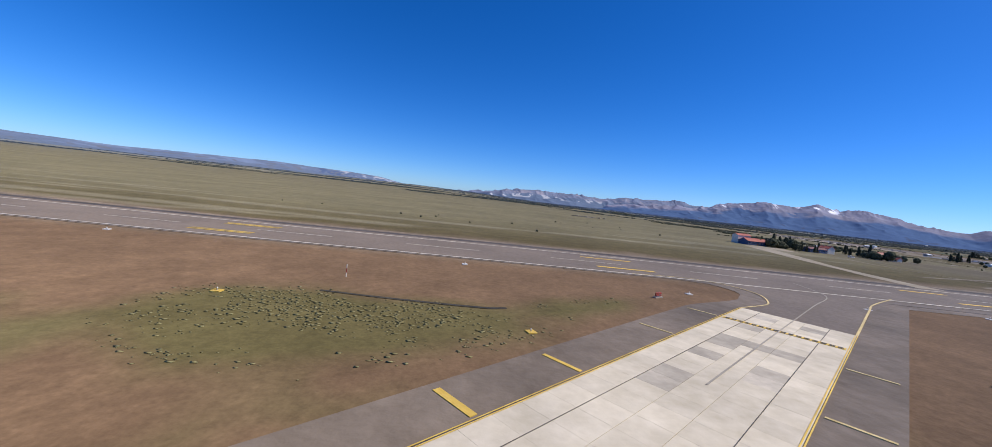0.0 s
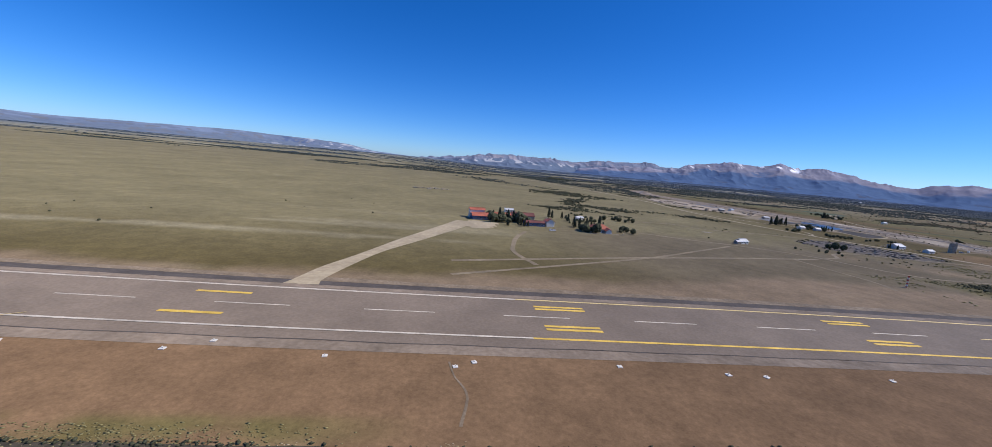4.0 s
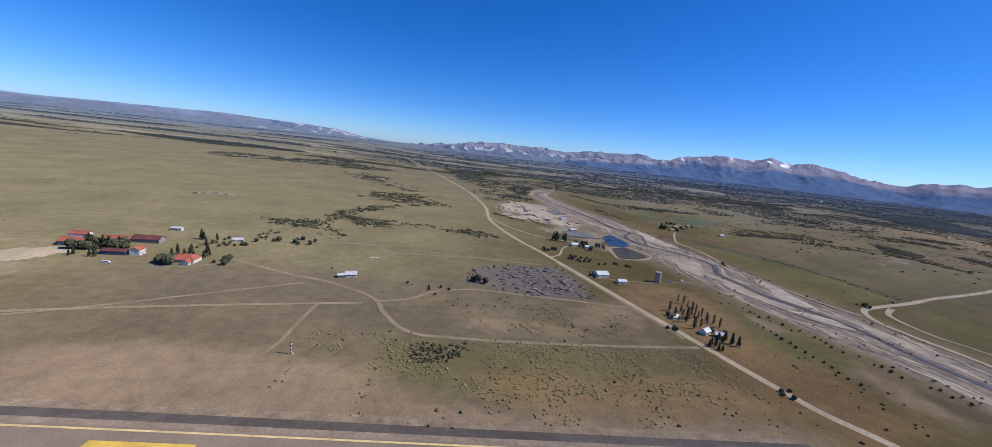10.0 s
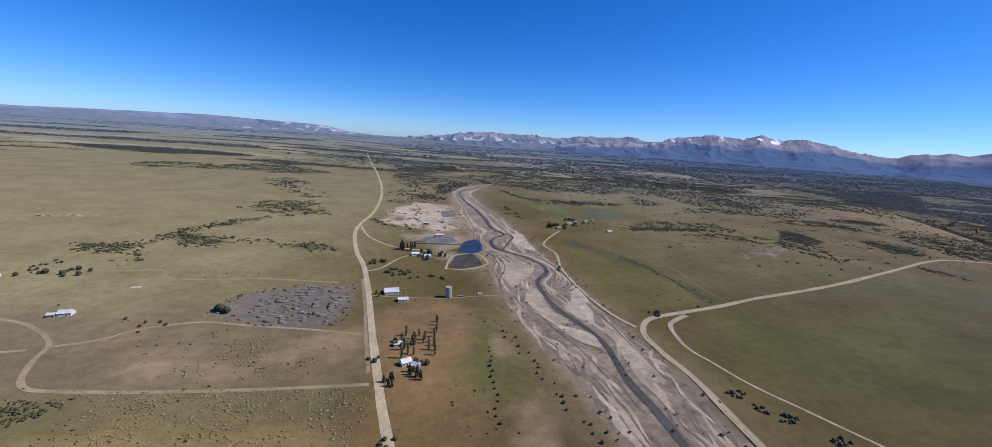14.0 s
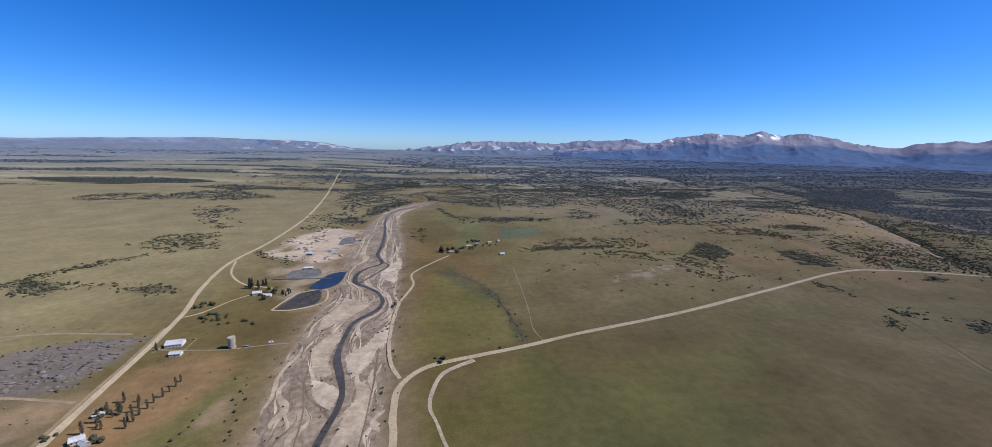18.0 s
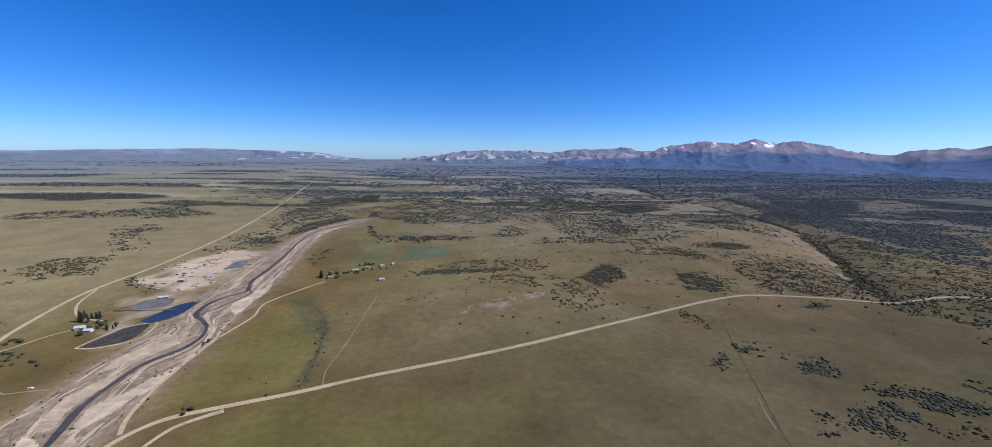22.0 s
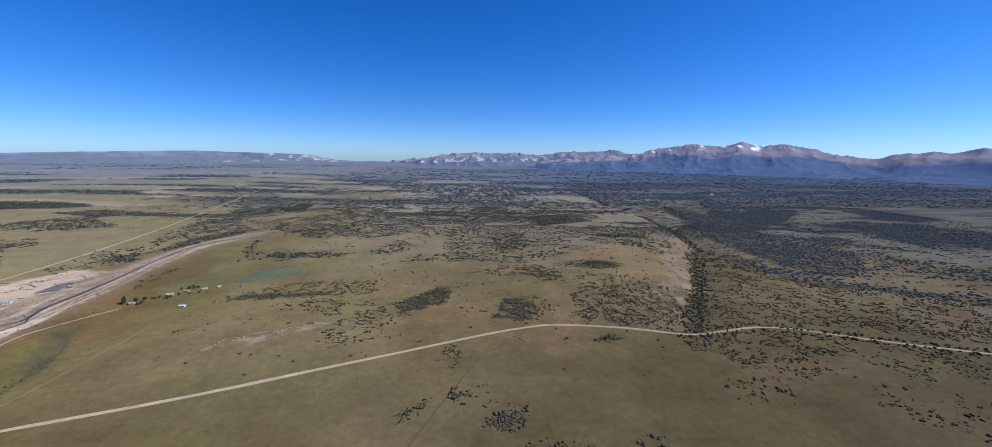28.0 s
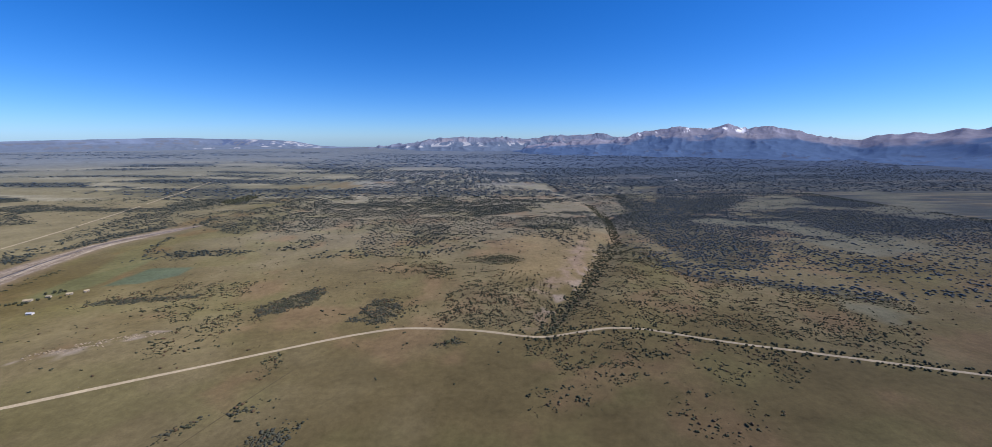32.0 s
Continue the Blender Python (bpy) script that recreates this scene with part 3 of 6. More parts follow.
# thickets and hedges where the river comes out of its gorge
RIVERSIDE = [
    ([(879, 1364), (956, 1411), (1009, 1278), (921, 1260)], 0.85),
    ([(973, 1423), (955, 1636), (1039, 1824), (1123, 1824), (1048, 1558), (1005, 1387)], 0.9),
    ([(756, 2019), (930, 2047), (1095, 1824), (1104, 1637), (1025, 1558), (906, 1635)], 0.6),
    ([(709, 2375), (798, 2595), (869, 2830), (968, 2328), (791, 2212)], 0.8),
    # dense growth added here for the dark of the shaded gorge wall
    ([(928, 2743), (981, 2798), (1060, 2421), (1005, 2358)], 0.97),
    ([(1140, 1996), (1187, 1997), (1214, 1821), (1180, 1783)], 0.97),
    ([(1208, 1822), (1318, 1884), (1492, 1711), (1490, 1625), (1385, 1642)], 0.75),
    ([(1217, 1591), (1236, 1592), (1308, 1360), (1292, 1349)], 0.9),
    ([(1372, 1360), (1482, 1383), (1518, 1336), (1480, 1293), (1375, 1305)], 0.9),
    ([(1170, 1166), (1194, 1183), (1221, 1005), (1201, 1005)], 0.5),
    ([(123, 1889), (160, 2046), (293, 2065), (361, 1913), (285, 1758)], 0.7),
    ([(-126, 2260), (52, 2388), (376, 2271), (201, 2125)], 0.8),
    ([(350, 1538), (441, 1581), (508, 1543), (520, 1419), (463, 1385)], 0.6),
    ([(545, 1363), (654, 1261), (663, 1216)], 0.6),
    ([(837, 931), (905, 905), (944, 851), (904, 861)], 0.8),
]
FARM_SCRUB = [
    ([(340, 3561), (605, 3100), (907, 2319), (974, 1748), (900, 1476), (781, 1750), (684, 2392)], 0.55),
    ([(787, 1454), (924, 1450), (968, 1247), (912, 1149), (834, 1193)], 0.3),
    ([(1313, 1385), (1383, 1382), (1525, 1376), (1618, 1365), (1487, 1280), (1329, 1277)], 0.6),
]
GORGE = [(2800, 1240), (2889, 1160), (2868, 1078), (2905, 996), (2973, 924), (3092, 858), (3275, 784), (3600, 690)]

SCRUB = NEAR_SCRUB + DARK_BELTS + MID_SCRUB + UPPER_SCRUB + GULLY_WOOD + SOUTH_SCRUB + SOUTH_THICKETS + WEST_SCRUB + RIVERSIDE + FARM_SCRUB


def cover(x, y, areas, edge):
    """The thickest of the areas at each place, with ragged edges."""
    out = np.zeros(x.shape)
    for poly, amount in areas:
        px, py = [p[0] for p in poly], [p[1] for p in poly]
        m = (x > min(px) - 2 * edge) & (x < max(px) + 2 * edge) & (y > min(py) - 2 * edge) & (y < max(py) + 2 * edge)
        if m.any():
            out[m] = np.maximum(out[m], amount * soft_patch(x[m], y[m], poly, edge))
    return out


def across_gully(x, y):
    """1 past the gully and the gorge, where the wood begins."""
    gx = np.interp(y, [p[1] for p in GULLY], [p[0] for p in GULLY])
    gorge_y = np.interp(x, [p[0] for p in GORGE[2:]], [p[1] for p in GORGE[2:]])
    return step(-10, 80, x - gx) * step(-60, 60, y - gorge_y + (fbm(x, y, 60, 23, 3) - 0.5) * 120)


def growth(x, y):
    """How thickly shrubs and trees stand, from 0 to 1."""
    x, y = np.asarray(x, float), np.asarray(y, float)
    clump = step(0.38, 0.56, 0.62 * fbm(x, y, 34, 23, 3) + 0.38 * field(x, y, 11, 27))
    # mapped scrub: thin areas break up into clumps, thick ones close
    mapped = np.maximum(cover(x, y, NEAR_SCRUB + DARK_BELTS + SOUTH_SCRUB + SOUTH_THICKETS + GULLY_WOOD + WEST_SCRUB + RIVERSIDE, 14), cover(x, y, MID_SCRUB + UPPER_SCRUB + FARM_SCRUB, 32))
    shut = 0.5 * step(0.6, 0.95, mapped)
    mapped = mapped * (clump * 1.25 * (1 - shut) + shut)
    # the wood beyond the gully
    right = across_gully(x, y)
    streaks = step(0.465, 0.545, fbm(x * 0.28 + 0.1 * y, y, 300, 14, 5))
    wood = right * (0.40 * clump + 0.7 * streaks * (0.35 + 0.65 * clump)) * step(700, 1100, y + 0.1 * (x - 3000))
    holes = step(0.30, 0.47, 0.7 * fbm(x * 0.6, y, 120, 29, 5) + 0.3 * clump)
    wood = np.maximum(wood, cover(x, y, DARK_WOOD, 36) * (0.5 + 0.5 * holes) * (0.62 + 0.38 * clump))
    # streaks across the plain far behind, and on the western grassland
    reach = step(1500, 2600, y + 0.3 * (x - 1500)) * step(-200, 900, x)
    belt = reach * step(0.49, 0.53, 0.88 * fbm(x * 0.26, y, 250, 12, 5) + 0.12 * clump) * 0.95
    west = step(1100, 300, x - 0.1 * y) * step(1900, 2300, y)
    line = west * step(0.55, 0.61, fbm(x * 0.22 + 0.05 * y, y, 250, 31, 5)) * 0.85
    lone = 0.025 * clump * step(1350, 1500, x) * step(500, 800, y) * step(3000, 2500, y)
    total = np.maximum.reduce([mapped, wood, belt, line, lone])
    clear = np.maximum.reduce([soft_patch(x, y, BED, 15), soft_patch(x, y, MEADOW, 20), soft_patch(x, y, LUCERNE, 10), soft_patch(x, y, PIT, 15)])
    clear = np.maximum(clear, cover(x, y, OPEN_FIELDS, 26) * step(0.24, 0.42, fbm(x * 0.5, y, 70, 33, 4)))
    return np.clip(total * (1 - clear), 0, 1)


gx_ = graded(-260, 3300, 11, -17000, 21000, 1.13)
gx_ = np.unique(np.concatenate([gx_[(gx_ < -70) | (gx_ > 430)], np.arange(-70, 431, 2.5)]))
gy_ = graded(-900, 2300, 9, -4200, 18500, 1.10)
gy_ = gy_[(gy_ > 0) | (np.arange(len(gy_)) % 2 == 0)]
gy_ = np.unique(np.concatenate([gy_[(gy_ < 24) | (gy_ > 132)], np.arange(24, 133, 1.8)]))
GX, GY = np.meshgrid(gx_, gy_)
GZ = land(GX, GY)
BEDMASK = soft_patch(GX, GY, BED, 10)
GZ = GZ - 1.2 * BEDMASK


def blend(base, colour, weight):
    return base + (np.array(colour) - base) * np.asarray(weight)[..., None]


def soils(x, y):
    """The soil's colour at each place: grass, bare earth, turned ground, darker under scrub, with distance haze tinted
    in.
    """
    c = np.zeros(x.shape + (3,)) + np.array((0.110, 0.083, 0.030))
    c = blend(c, (0.212, 0.178, 0.092), step(980, 560, x - 0.25 * (y - 300)) * step(150, 420, y))            # paler western grass
    c = blend(c, (0.165, 0.13, 0.055), step(0.45, 0.7, fbm(x, y, 300, 51)) * 0.6 * step(900, 1200, x))
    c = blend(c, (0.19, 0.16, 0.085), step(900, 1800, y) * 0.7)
    # far grass greyed and blued, standing for hazy air
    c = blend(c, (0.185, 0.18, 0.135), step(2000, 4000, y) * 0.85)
    c = blend(c, (0.128, 0.110, 0.036), step(0.52, 0.7, fbm(x, y, 180, 61)) * 0.45 * step(900, 1200, x))
    c = blend(c, (0.165, 0.105, 0.045), step(0.55, 0.72, fbm(x, y, 140, 67)) * 0.6 * step(900, 1200, x))
    c = blend(c, (0.165, 0.130, 0.082), step(450, 380, y + (fbm(x, y, 120, 63) - 0.5) * 120) * step(350, 480, x) * step(980, 900, x) * 0.8)   # worn brown ground before the terminal
    c = blend(c, (0.33, 0.285, 0.18), step(0.58, 0.66, fbm(x * 0.10, y, 22, 64)) * step(180, 215, y) * step(520, 330, y) * step(420, 300, x) * 0.5)
    rim = runway_y(x)
    edge = np.interp(x, [-300, 100, 300, 430, 477, 543, 627, 698, 723, 771, 950], [205, 200, 205, 215, 225, 242, 232, 229, 202, 184, 182])
    strip = step(12, -12, y - edge + (fbm(x, y, 45, 81) - 0.5) * 34) * step(1010, 930, x) * step(-330, -120, y)
    c = blend(c, (0.25, 0.18, 0.112), strip * 0.95)                                       # bare ground along the runway
    c = blend(c, (0.210, 0.122, 0.061), step(rim - 18, rim - 34, y) * step(1000, 900, x) * step(-330, -120, y + (fbm(x, y, 90, 82) - 0.5) * 200) * 0.8)
    c = blend(c, (0.15, 0.135, 0.05), step(0.38, 0.6, fbm(x, y, 40, 83)) * step(92, 78, y) * step(60, 30, x) * 0.85)
    c = blend(c, (0.15, 0.13, 0.045), step(7, 2, np.abs(y - 78)) * step(140, 180, x) * step(300, 250, x) * step(0.3, 0.6, fbm(x, y, 14, 84)) * 0.8)
    c = blend(c, (0.13, 0.115, 0.05), soft_patch(x, y, [(148, 56), (175, 57), (190, 52), (175, 38), (140, 38)], 6) * 0.7 * step(0.3, 0.5, fbm(x, y, 9, 86)))
    c = blend(c, (0.36, 0.28, 0.19), step(0.55, 0.62, fbm(x, y, 26, 85)) * step(74, 64, y) * step(60, 80, x) * 0.25)
    c = blend(c, (0.33, 0.25, 0.148), straw(x, y) * 0.8)
    c = blend(c, (0.15, 0.125, 0.048), np.maximum(soft_patch(x, y, [(98, 40), (105, 52), (114, 60), (127, 68), (123, 58), (121, 49), (118, 36)], 3), soft_patch(x, y, [(68, 40), (86, 54), (91, 50), (86, 36), (70, 34)], 3)) * 0.9)
    c = blend(c, (0.155, 0.132, 0.055), soft_patch(x, y, [(680, 225), (700, 275), (930, 275), (900, 205), (760, 200)], 16) * 0.75)
    c = blend(c, (0.26, 0.165, 0.075), soft_patch(x, y, [(760, 205), (760, 230), (930, 235), (960, 195), (860, 180)], 14) * 0.6)
    c = blend(c, (0.24, 0.152, 0.075), soft_patch(x, y, ORANGE, 18) * 0.8)
    c = blend(c, (0.235, 0.165, 0.095), soft_patch(x, y, [(690, 300), (720, 375), (930, 385), (930, 290)], 16) * 0.75 * step(0.38, 0.6, fbm(x, y, 60, 87)))
    c = blend(c, (0.142, 0.117, 0.040), soft_patch(x, y, MEADOW, 5) * 0.95)
    c = blend(c, (0.120, 0.118, 0.048), soft_patch(x, y, [(1288, 1100), (1375, 1294), (1396, 1046), (1343, 976), (1315, 953)], 9) * 0.8)
    c = blend(c, (0.152, 0.138, 0.058), soft_patch(x, y, [(1222, 1361), (1228, 1560), (1299, 1338), (1375, 1294), (1309, 1146)], 9) * 0.8)
    c = blend(c, (0.083, 0.098, 0.050), soft_patch(x, y, LUCERNE, 5) * 0.95)
    c = blend(c, (0.122, 0.113, 0.042), soft_patch(x, y, [(1000, 270), (1070, 420), (1090, 330), (1080, 250)], 14) * 0.8)
    c = blend(c, (0.46, 0.37, 0.275), soft_patch(x, y, PIT, 12) * step(0.22, 0.5, fbm(x, y, 45, 89)) * 0.95)
    c = blend(c, (0.33, 0.265, 0.19), soft_patch(x, y, YARD, 14) * step(0.32, 0.55, fbm(x, y, 50, 90)) * 0.8)
    c = blend(c, (0.085, 0.083, 0.04), soft_patch(x, y, [(1268, 762), (1285, 798), (1330, 674), (1361, 632), (1350, 605), (1300, 676)], 8) * 0.8)
    c = blend(c, (0.148, 0.126, 0.110), soft_patch(x, y, DUMP, 9) * (0.72 + 0.28 * step(0.4, 0.55, fbm(x, y, 24, 40))))
    c = blend(c, (0.120, 0.100, 0.050), soft_patch(x, y, [(775, 330), (822, 361), (887, 377), (924, 300), (842, 288), (812, 309)], 10) * step(0.44, 0.6, fbm(x, y, 16, 41)) * 0.6)
    c = blend(c, (0.30, 0.22, 0.14), soft_patch(x, y, [(752, 300), (765, 316), (786, 311), (778, 298)], 6) * step(0.36, 0.52, fbm(x, y, 10, 42)) * 0.7)
    c = blend(c, (0.3, 0.238, 0.172), soft_patch(x, y, BED, 9) * 0.9)
    c = blend(c, (0.35, 0.28, 0.195), step(16, 4, off_line(x, y, [(1590, 668), (1620, 677), (1667, 684), (1707, 717), (1743, 752)]) + (fbm(x, y, 14, 93) - 0.36) * 70) * 0.42)
    c = blend(c, (0.32, 0.25, 0.17), step(14, 4, off_line(x, y, [(2440, 730), (2520, 850), (2630, 990), (2760, 1210)]) + (fbm(x, y, 34, 95) - 0.42) * 90) * 0.5)
    c = blend(c, (0.14, 0.12, 0.042), soft_patch(x, y, [(-50, 62), (-45, 80), (10, 82), (44, 98), (34, 82), (-6, 54), (-30, 44)], 6) * 0.85)
    c = blend(c, (0.36, 0.25, 0.16), soft_patch(x, y, [(1068, 215), (1078, 300), (1098, 250), (1108, 190), (1090, 170)], 8) * 0.5 * step(0.35, 0.5, fbm(x, y, 25, 97)))
    c = blend(c, (0.085, 0.07, 0.035), soft_patch(x, y, [(1098, 190), (1100, 232), (1122, 225), (1132, 190)], 6) * 0.85)
    c = blend(c, (0.30, 0.21, 0.14), soft_patch(x, y, [(1064, 330), (1070, 372), (1084, 350), (1078, 318)], 5) * 0.7)
    c = blend(c, (0.22, 0.155, 0.06), soft_patch(x, y, [(2440, 1040), (2560, 1500), (2860, 1560), (2880, 1420), (2740, 1180), (2600, 990)], 60) * 0.55)
    c = blend(c, (0.098, 0.092, 0.03), soft_patch(x, y, [(1385, 445), (1413, 391), (1545, 361), (1600, 290), (1470, 240), (1357, 262), (1362, 341)], 12) * 0.75)
    c = blend(c, (0.14, 0.102, 0.045), soft_patch(x, y, [(1291, 397), (1372, 418), (1360, 341), (1350, 272), (1298, 270)], 12) * 0.7)
    c = blend(c, (0.105, 0.102, 0.030), soft_patch(x, y, [(1240, 560), (1262, 640), (1330, 630), (1360, 520), (1300, 470), (1260, 500)], 20) * 0.35)
    c = blend(c, (0.075, 0.072, 0.036), step(11, 4, off_line(x, y, [(1262, 760), (1300, 740), (1340, 685), (1363, 622), (1378, 542), (1386, 470)]) + (fbm(x, y, 30, 65) - 0.5) * 12) * 0.7)
    for poly, amount in OPEN_FIELDS:
        c = blend(c, (0.146, 0.137, 0.074), soft_patch(x, y, poly, 26) * step(0.6, 0.9, amount + 0.1) * 0.85)
    for poly in SCARP:
        c = blend(c, (0.245, 0.17, 0.098), soft_patch(x, y, poly, 22) * step(0.34, 0.6, fbm(x, y, 30, 96)) * 0.7)
    c = blend(c, (0.115, 0.104, 0.030), soft_patch(x, y, [(1270, 300), (1330, 400), (1420, 410), (1380, 330), (1330, 250)], 22) * 0.7)
    c = blend(c, (0.128, 0.114, 0.033), soft_patch(x, y, [(1430, 330), (1520, 420), (1700, 440), (1640, 330), (1500, 280)], 30) * 0.6)
    c = c * (1 + 0.30 * step(1350, 1600, x) * step(520, 850, y) * step(4200, 3000, x) - 0.05 * step(1240, 1400, x) * step(650, 450, y))[..., None]
    # extra blue to the east and far off, for the air's veil
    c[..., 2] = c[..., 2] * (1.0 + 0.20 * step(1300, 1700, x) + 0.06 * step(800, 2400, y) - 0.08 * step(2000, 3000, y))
    c = blend(c, (0.225, 0.135, 0.062), soft_patch(x, y, [(948, 215), (965, 330), (1010, 345), (1045, 260), (1060, 175), (985, 170)], 16) * 0.6)
    east = step(1240, 1400, x)[..., None]
    c = c * (1 + east * np.array((0.07, 0.105, 0.16)))
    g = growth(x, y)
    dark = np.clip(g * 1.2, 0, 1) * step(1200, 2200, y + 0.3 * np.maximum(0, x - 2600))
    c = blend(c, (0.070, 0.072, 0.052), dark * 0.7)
    # soil of the distant woods turned blue-grey to imitate haze
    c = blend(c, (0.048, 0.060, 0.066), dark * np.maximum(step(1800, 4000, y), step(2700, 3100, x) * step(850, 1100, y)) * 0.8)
    c = blend(c, (0.205, 0.15, 0.09), step(48, 8, np.minimum(off_line(x, y, BED_LEFT), off_line(x, y, BED_RIGHT)) + (fbm(x, y, 50, 99) - 0.4) * 50) * 0.6 * (1 - BEDMASK if x.shape == BEDMASK.shape else 1))
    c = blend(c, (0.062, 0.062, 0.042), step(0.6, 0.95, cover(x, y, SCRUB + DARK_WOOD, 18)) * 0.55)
    # pale stripes of grazed grass between the far belts
    pale = step(0.50, 0.58, fbm(x * 0.16 + 0.04 * y, y, 190, 101, 4)) * step(1900, 2800, y) * step(8500, 6000, y) * step(3600, 2600, x - 0.1 * y) * (1 - np.clip(1.6 * g, 0, 1))
    c = blend(c, (0.29, 0.265, 0.185), pale * 0.75)
    # haze of distance painted into the far plain as blue-grey
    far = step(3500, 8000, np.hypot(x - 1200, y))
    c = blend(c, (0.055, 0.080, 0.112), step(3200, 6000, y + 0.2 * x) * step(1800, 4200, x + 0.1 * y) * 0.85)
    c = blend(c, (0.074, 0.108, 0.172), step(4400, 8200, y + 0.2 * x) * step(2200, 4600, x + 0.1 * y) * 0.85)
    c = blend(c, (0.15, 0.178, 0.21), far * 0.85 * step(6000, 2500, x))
    return c


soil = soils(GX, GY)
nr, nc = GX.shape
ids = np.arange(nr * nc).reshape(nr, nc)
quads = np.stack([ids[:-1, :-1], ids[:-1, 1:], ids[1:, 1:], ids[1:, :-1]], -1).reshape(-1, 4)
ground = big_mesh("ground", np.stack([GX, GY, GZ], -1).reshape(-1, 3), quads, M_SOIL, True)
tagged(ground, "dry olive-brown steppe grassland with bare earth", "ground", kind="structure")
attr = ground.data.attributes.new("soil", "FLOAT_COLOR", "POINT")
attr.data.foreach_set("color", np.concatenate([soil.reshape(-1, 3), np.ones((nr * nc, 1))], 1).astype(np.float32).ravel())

# ---- the far ranges: crest bearings and heights as seen from the middle of the plain ----
def range_material(name):
    """Bare rock, forest and snow in colours blued for haze, broken up by crags and scree."""
    m = bpy.data.materials.new(name)
    m.use_nodes = True
    n, l = m.node_tree.nodes, m.node_tree.links
    b = n["Principled BSDF"]
    att, geo, mp = n.new("ShaderNodeAttribute"), n.new("ShaderNodeNewGeometry"), n.new("ShaderNodeVectorMath")
    att.attribute_name = "soil"
    mp.operation, mp.inputs[3].default_value = "SCALE", 1 / K
    l.new(geo.outputs["Position"], mp.inputs[0])
    last = att.outputs["Color"]
    for size in (420, 90):
        tex, rng_, mul = n.new("ShaderNodeTexNoise"), n.new("ShaderNodeMapRange"), n.new("ShaderNodeMix")
        tex.inputs["Scale"].default_value, tex.inputs["Detail"].default_value, tex.inputs["Roughness"].default_value = 1 / size, 6, 0.65
        l.new(mp.outputs[0], tex.inputs["Vector"])
        for k, v in zip((1, 2, 3, 4), (0.32, 0.68, 0.92, 1.08)):
            rng_.inputs[k].default_value = v
        l.new(tex.outputs[0], rng_.inputs[0])
        mul.data_type, mul.blend_type = "RGBA", "MULTIPLY"
        mul.inputs[0].default_value = 1
        l.new(last, mul.inputs[6])
        l.new(rng_.outputs[0], mul.inputs[7])
        last = mul.outputs[2]
    l.new(last, b.inputs["Base Color"])
    b.inputs["Roughness"].default_value, b.inputs["Specular IOR Level"].default_value = 1.0, 0.0
    return m


M_RANGE = range_material("hazed_mountain_rock")


def ridged(x, y, size, seed, octaves=5):
    """Sharp crests with rounded hollows between them, from 0 to 1."""
    total, weight, carry = 0, 0, 1
    for n in range(octaves):
        r_ = (1 - np.abs(2 * field(x, y, size / 2**n, seed + n) - 1)) ** 1.6
        total, weight = total + r_ * carry * 0.52**n, weight + 0.52**n
        carry = np.clip(r_ * 1.6, 0, 1)
    return total / weight


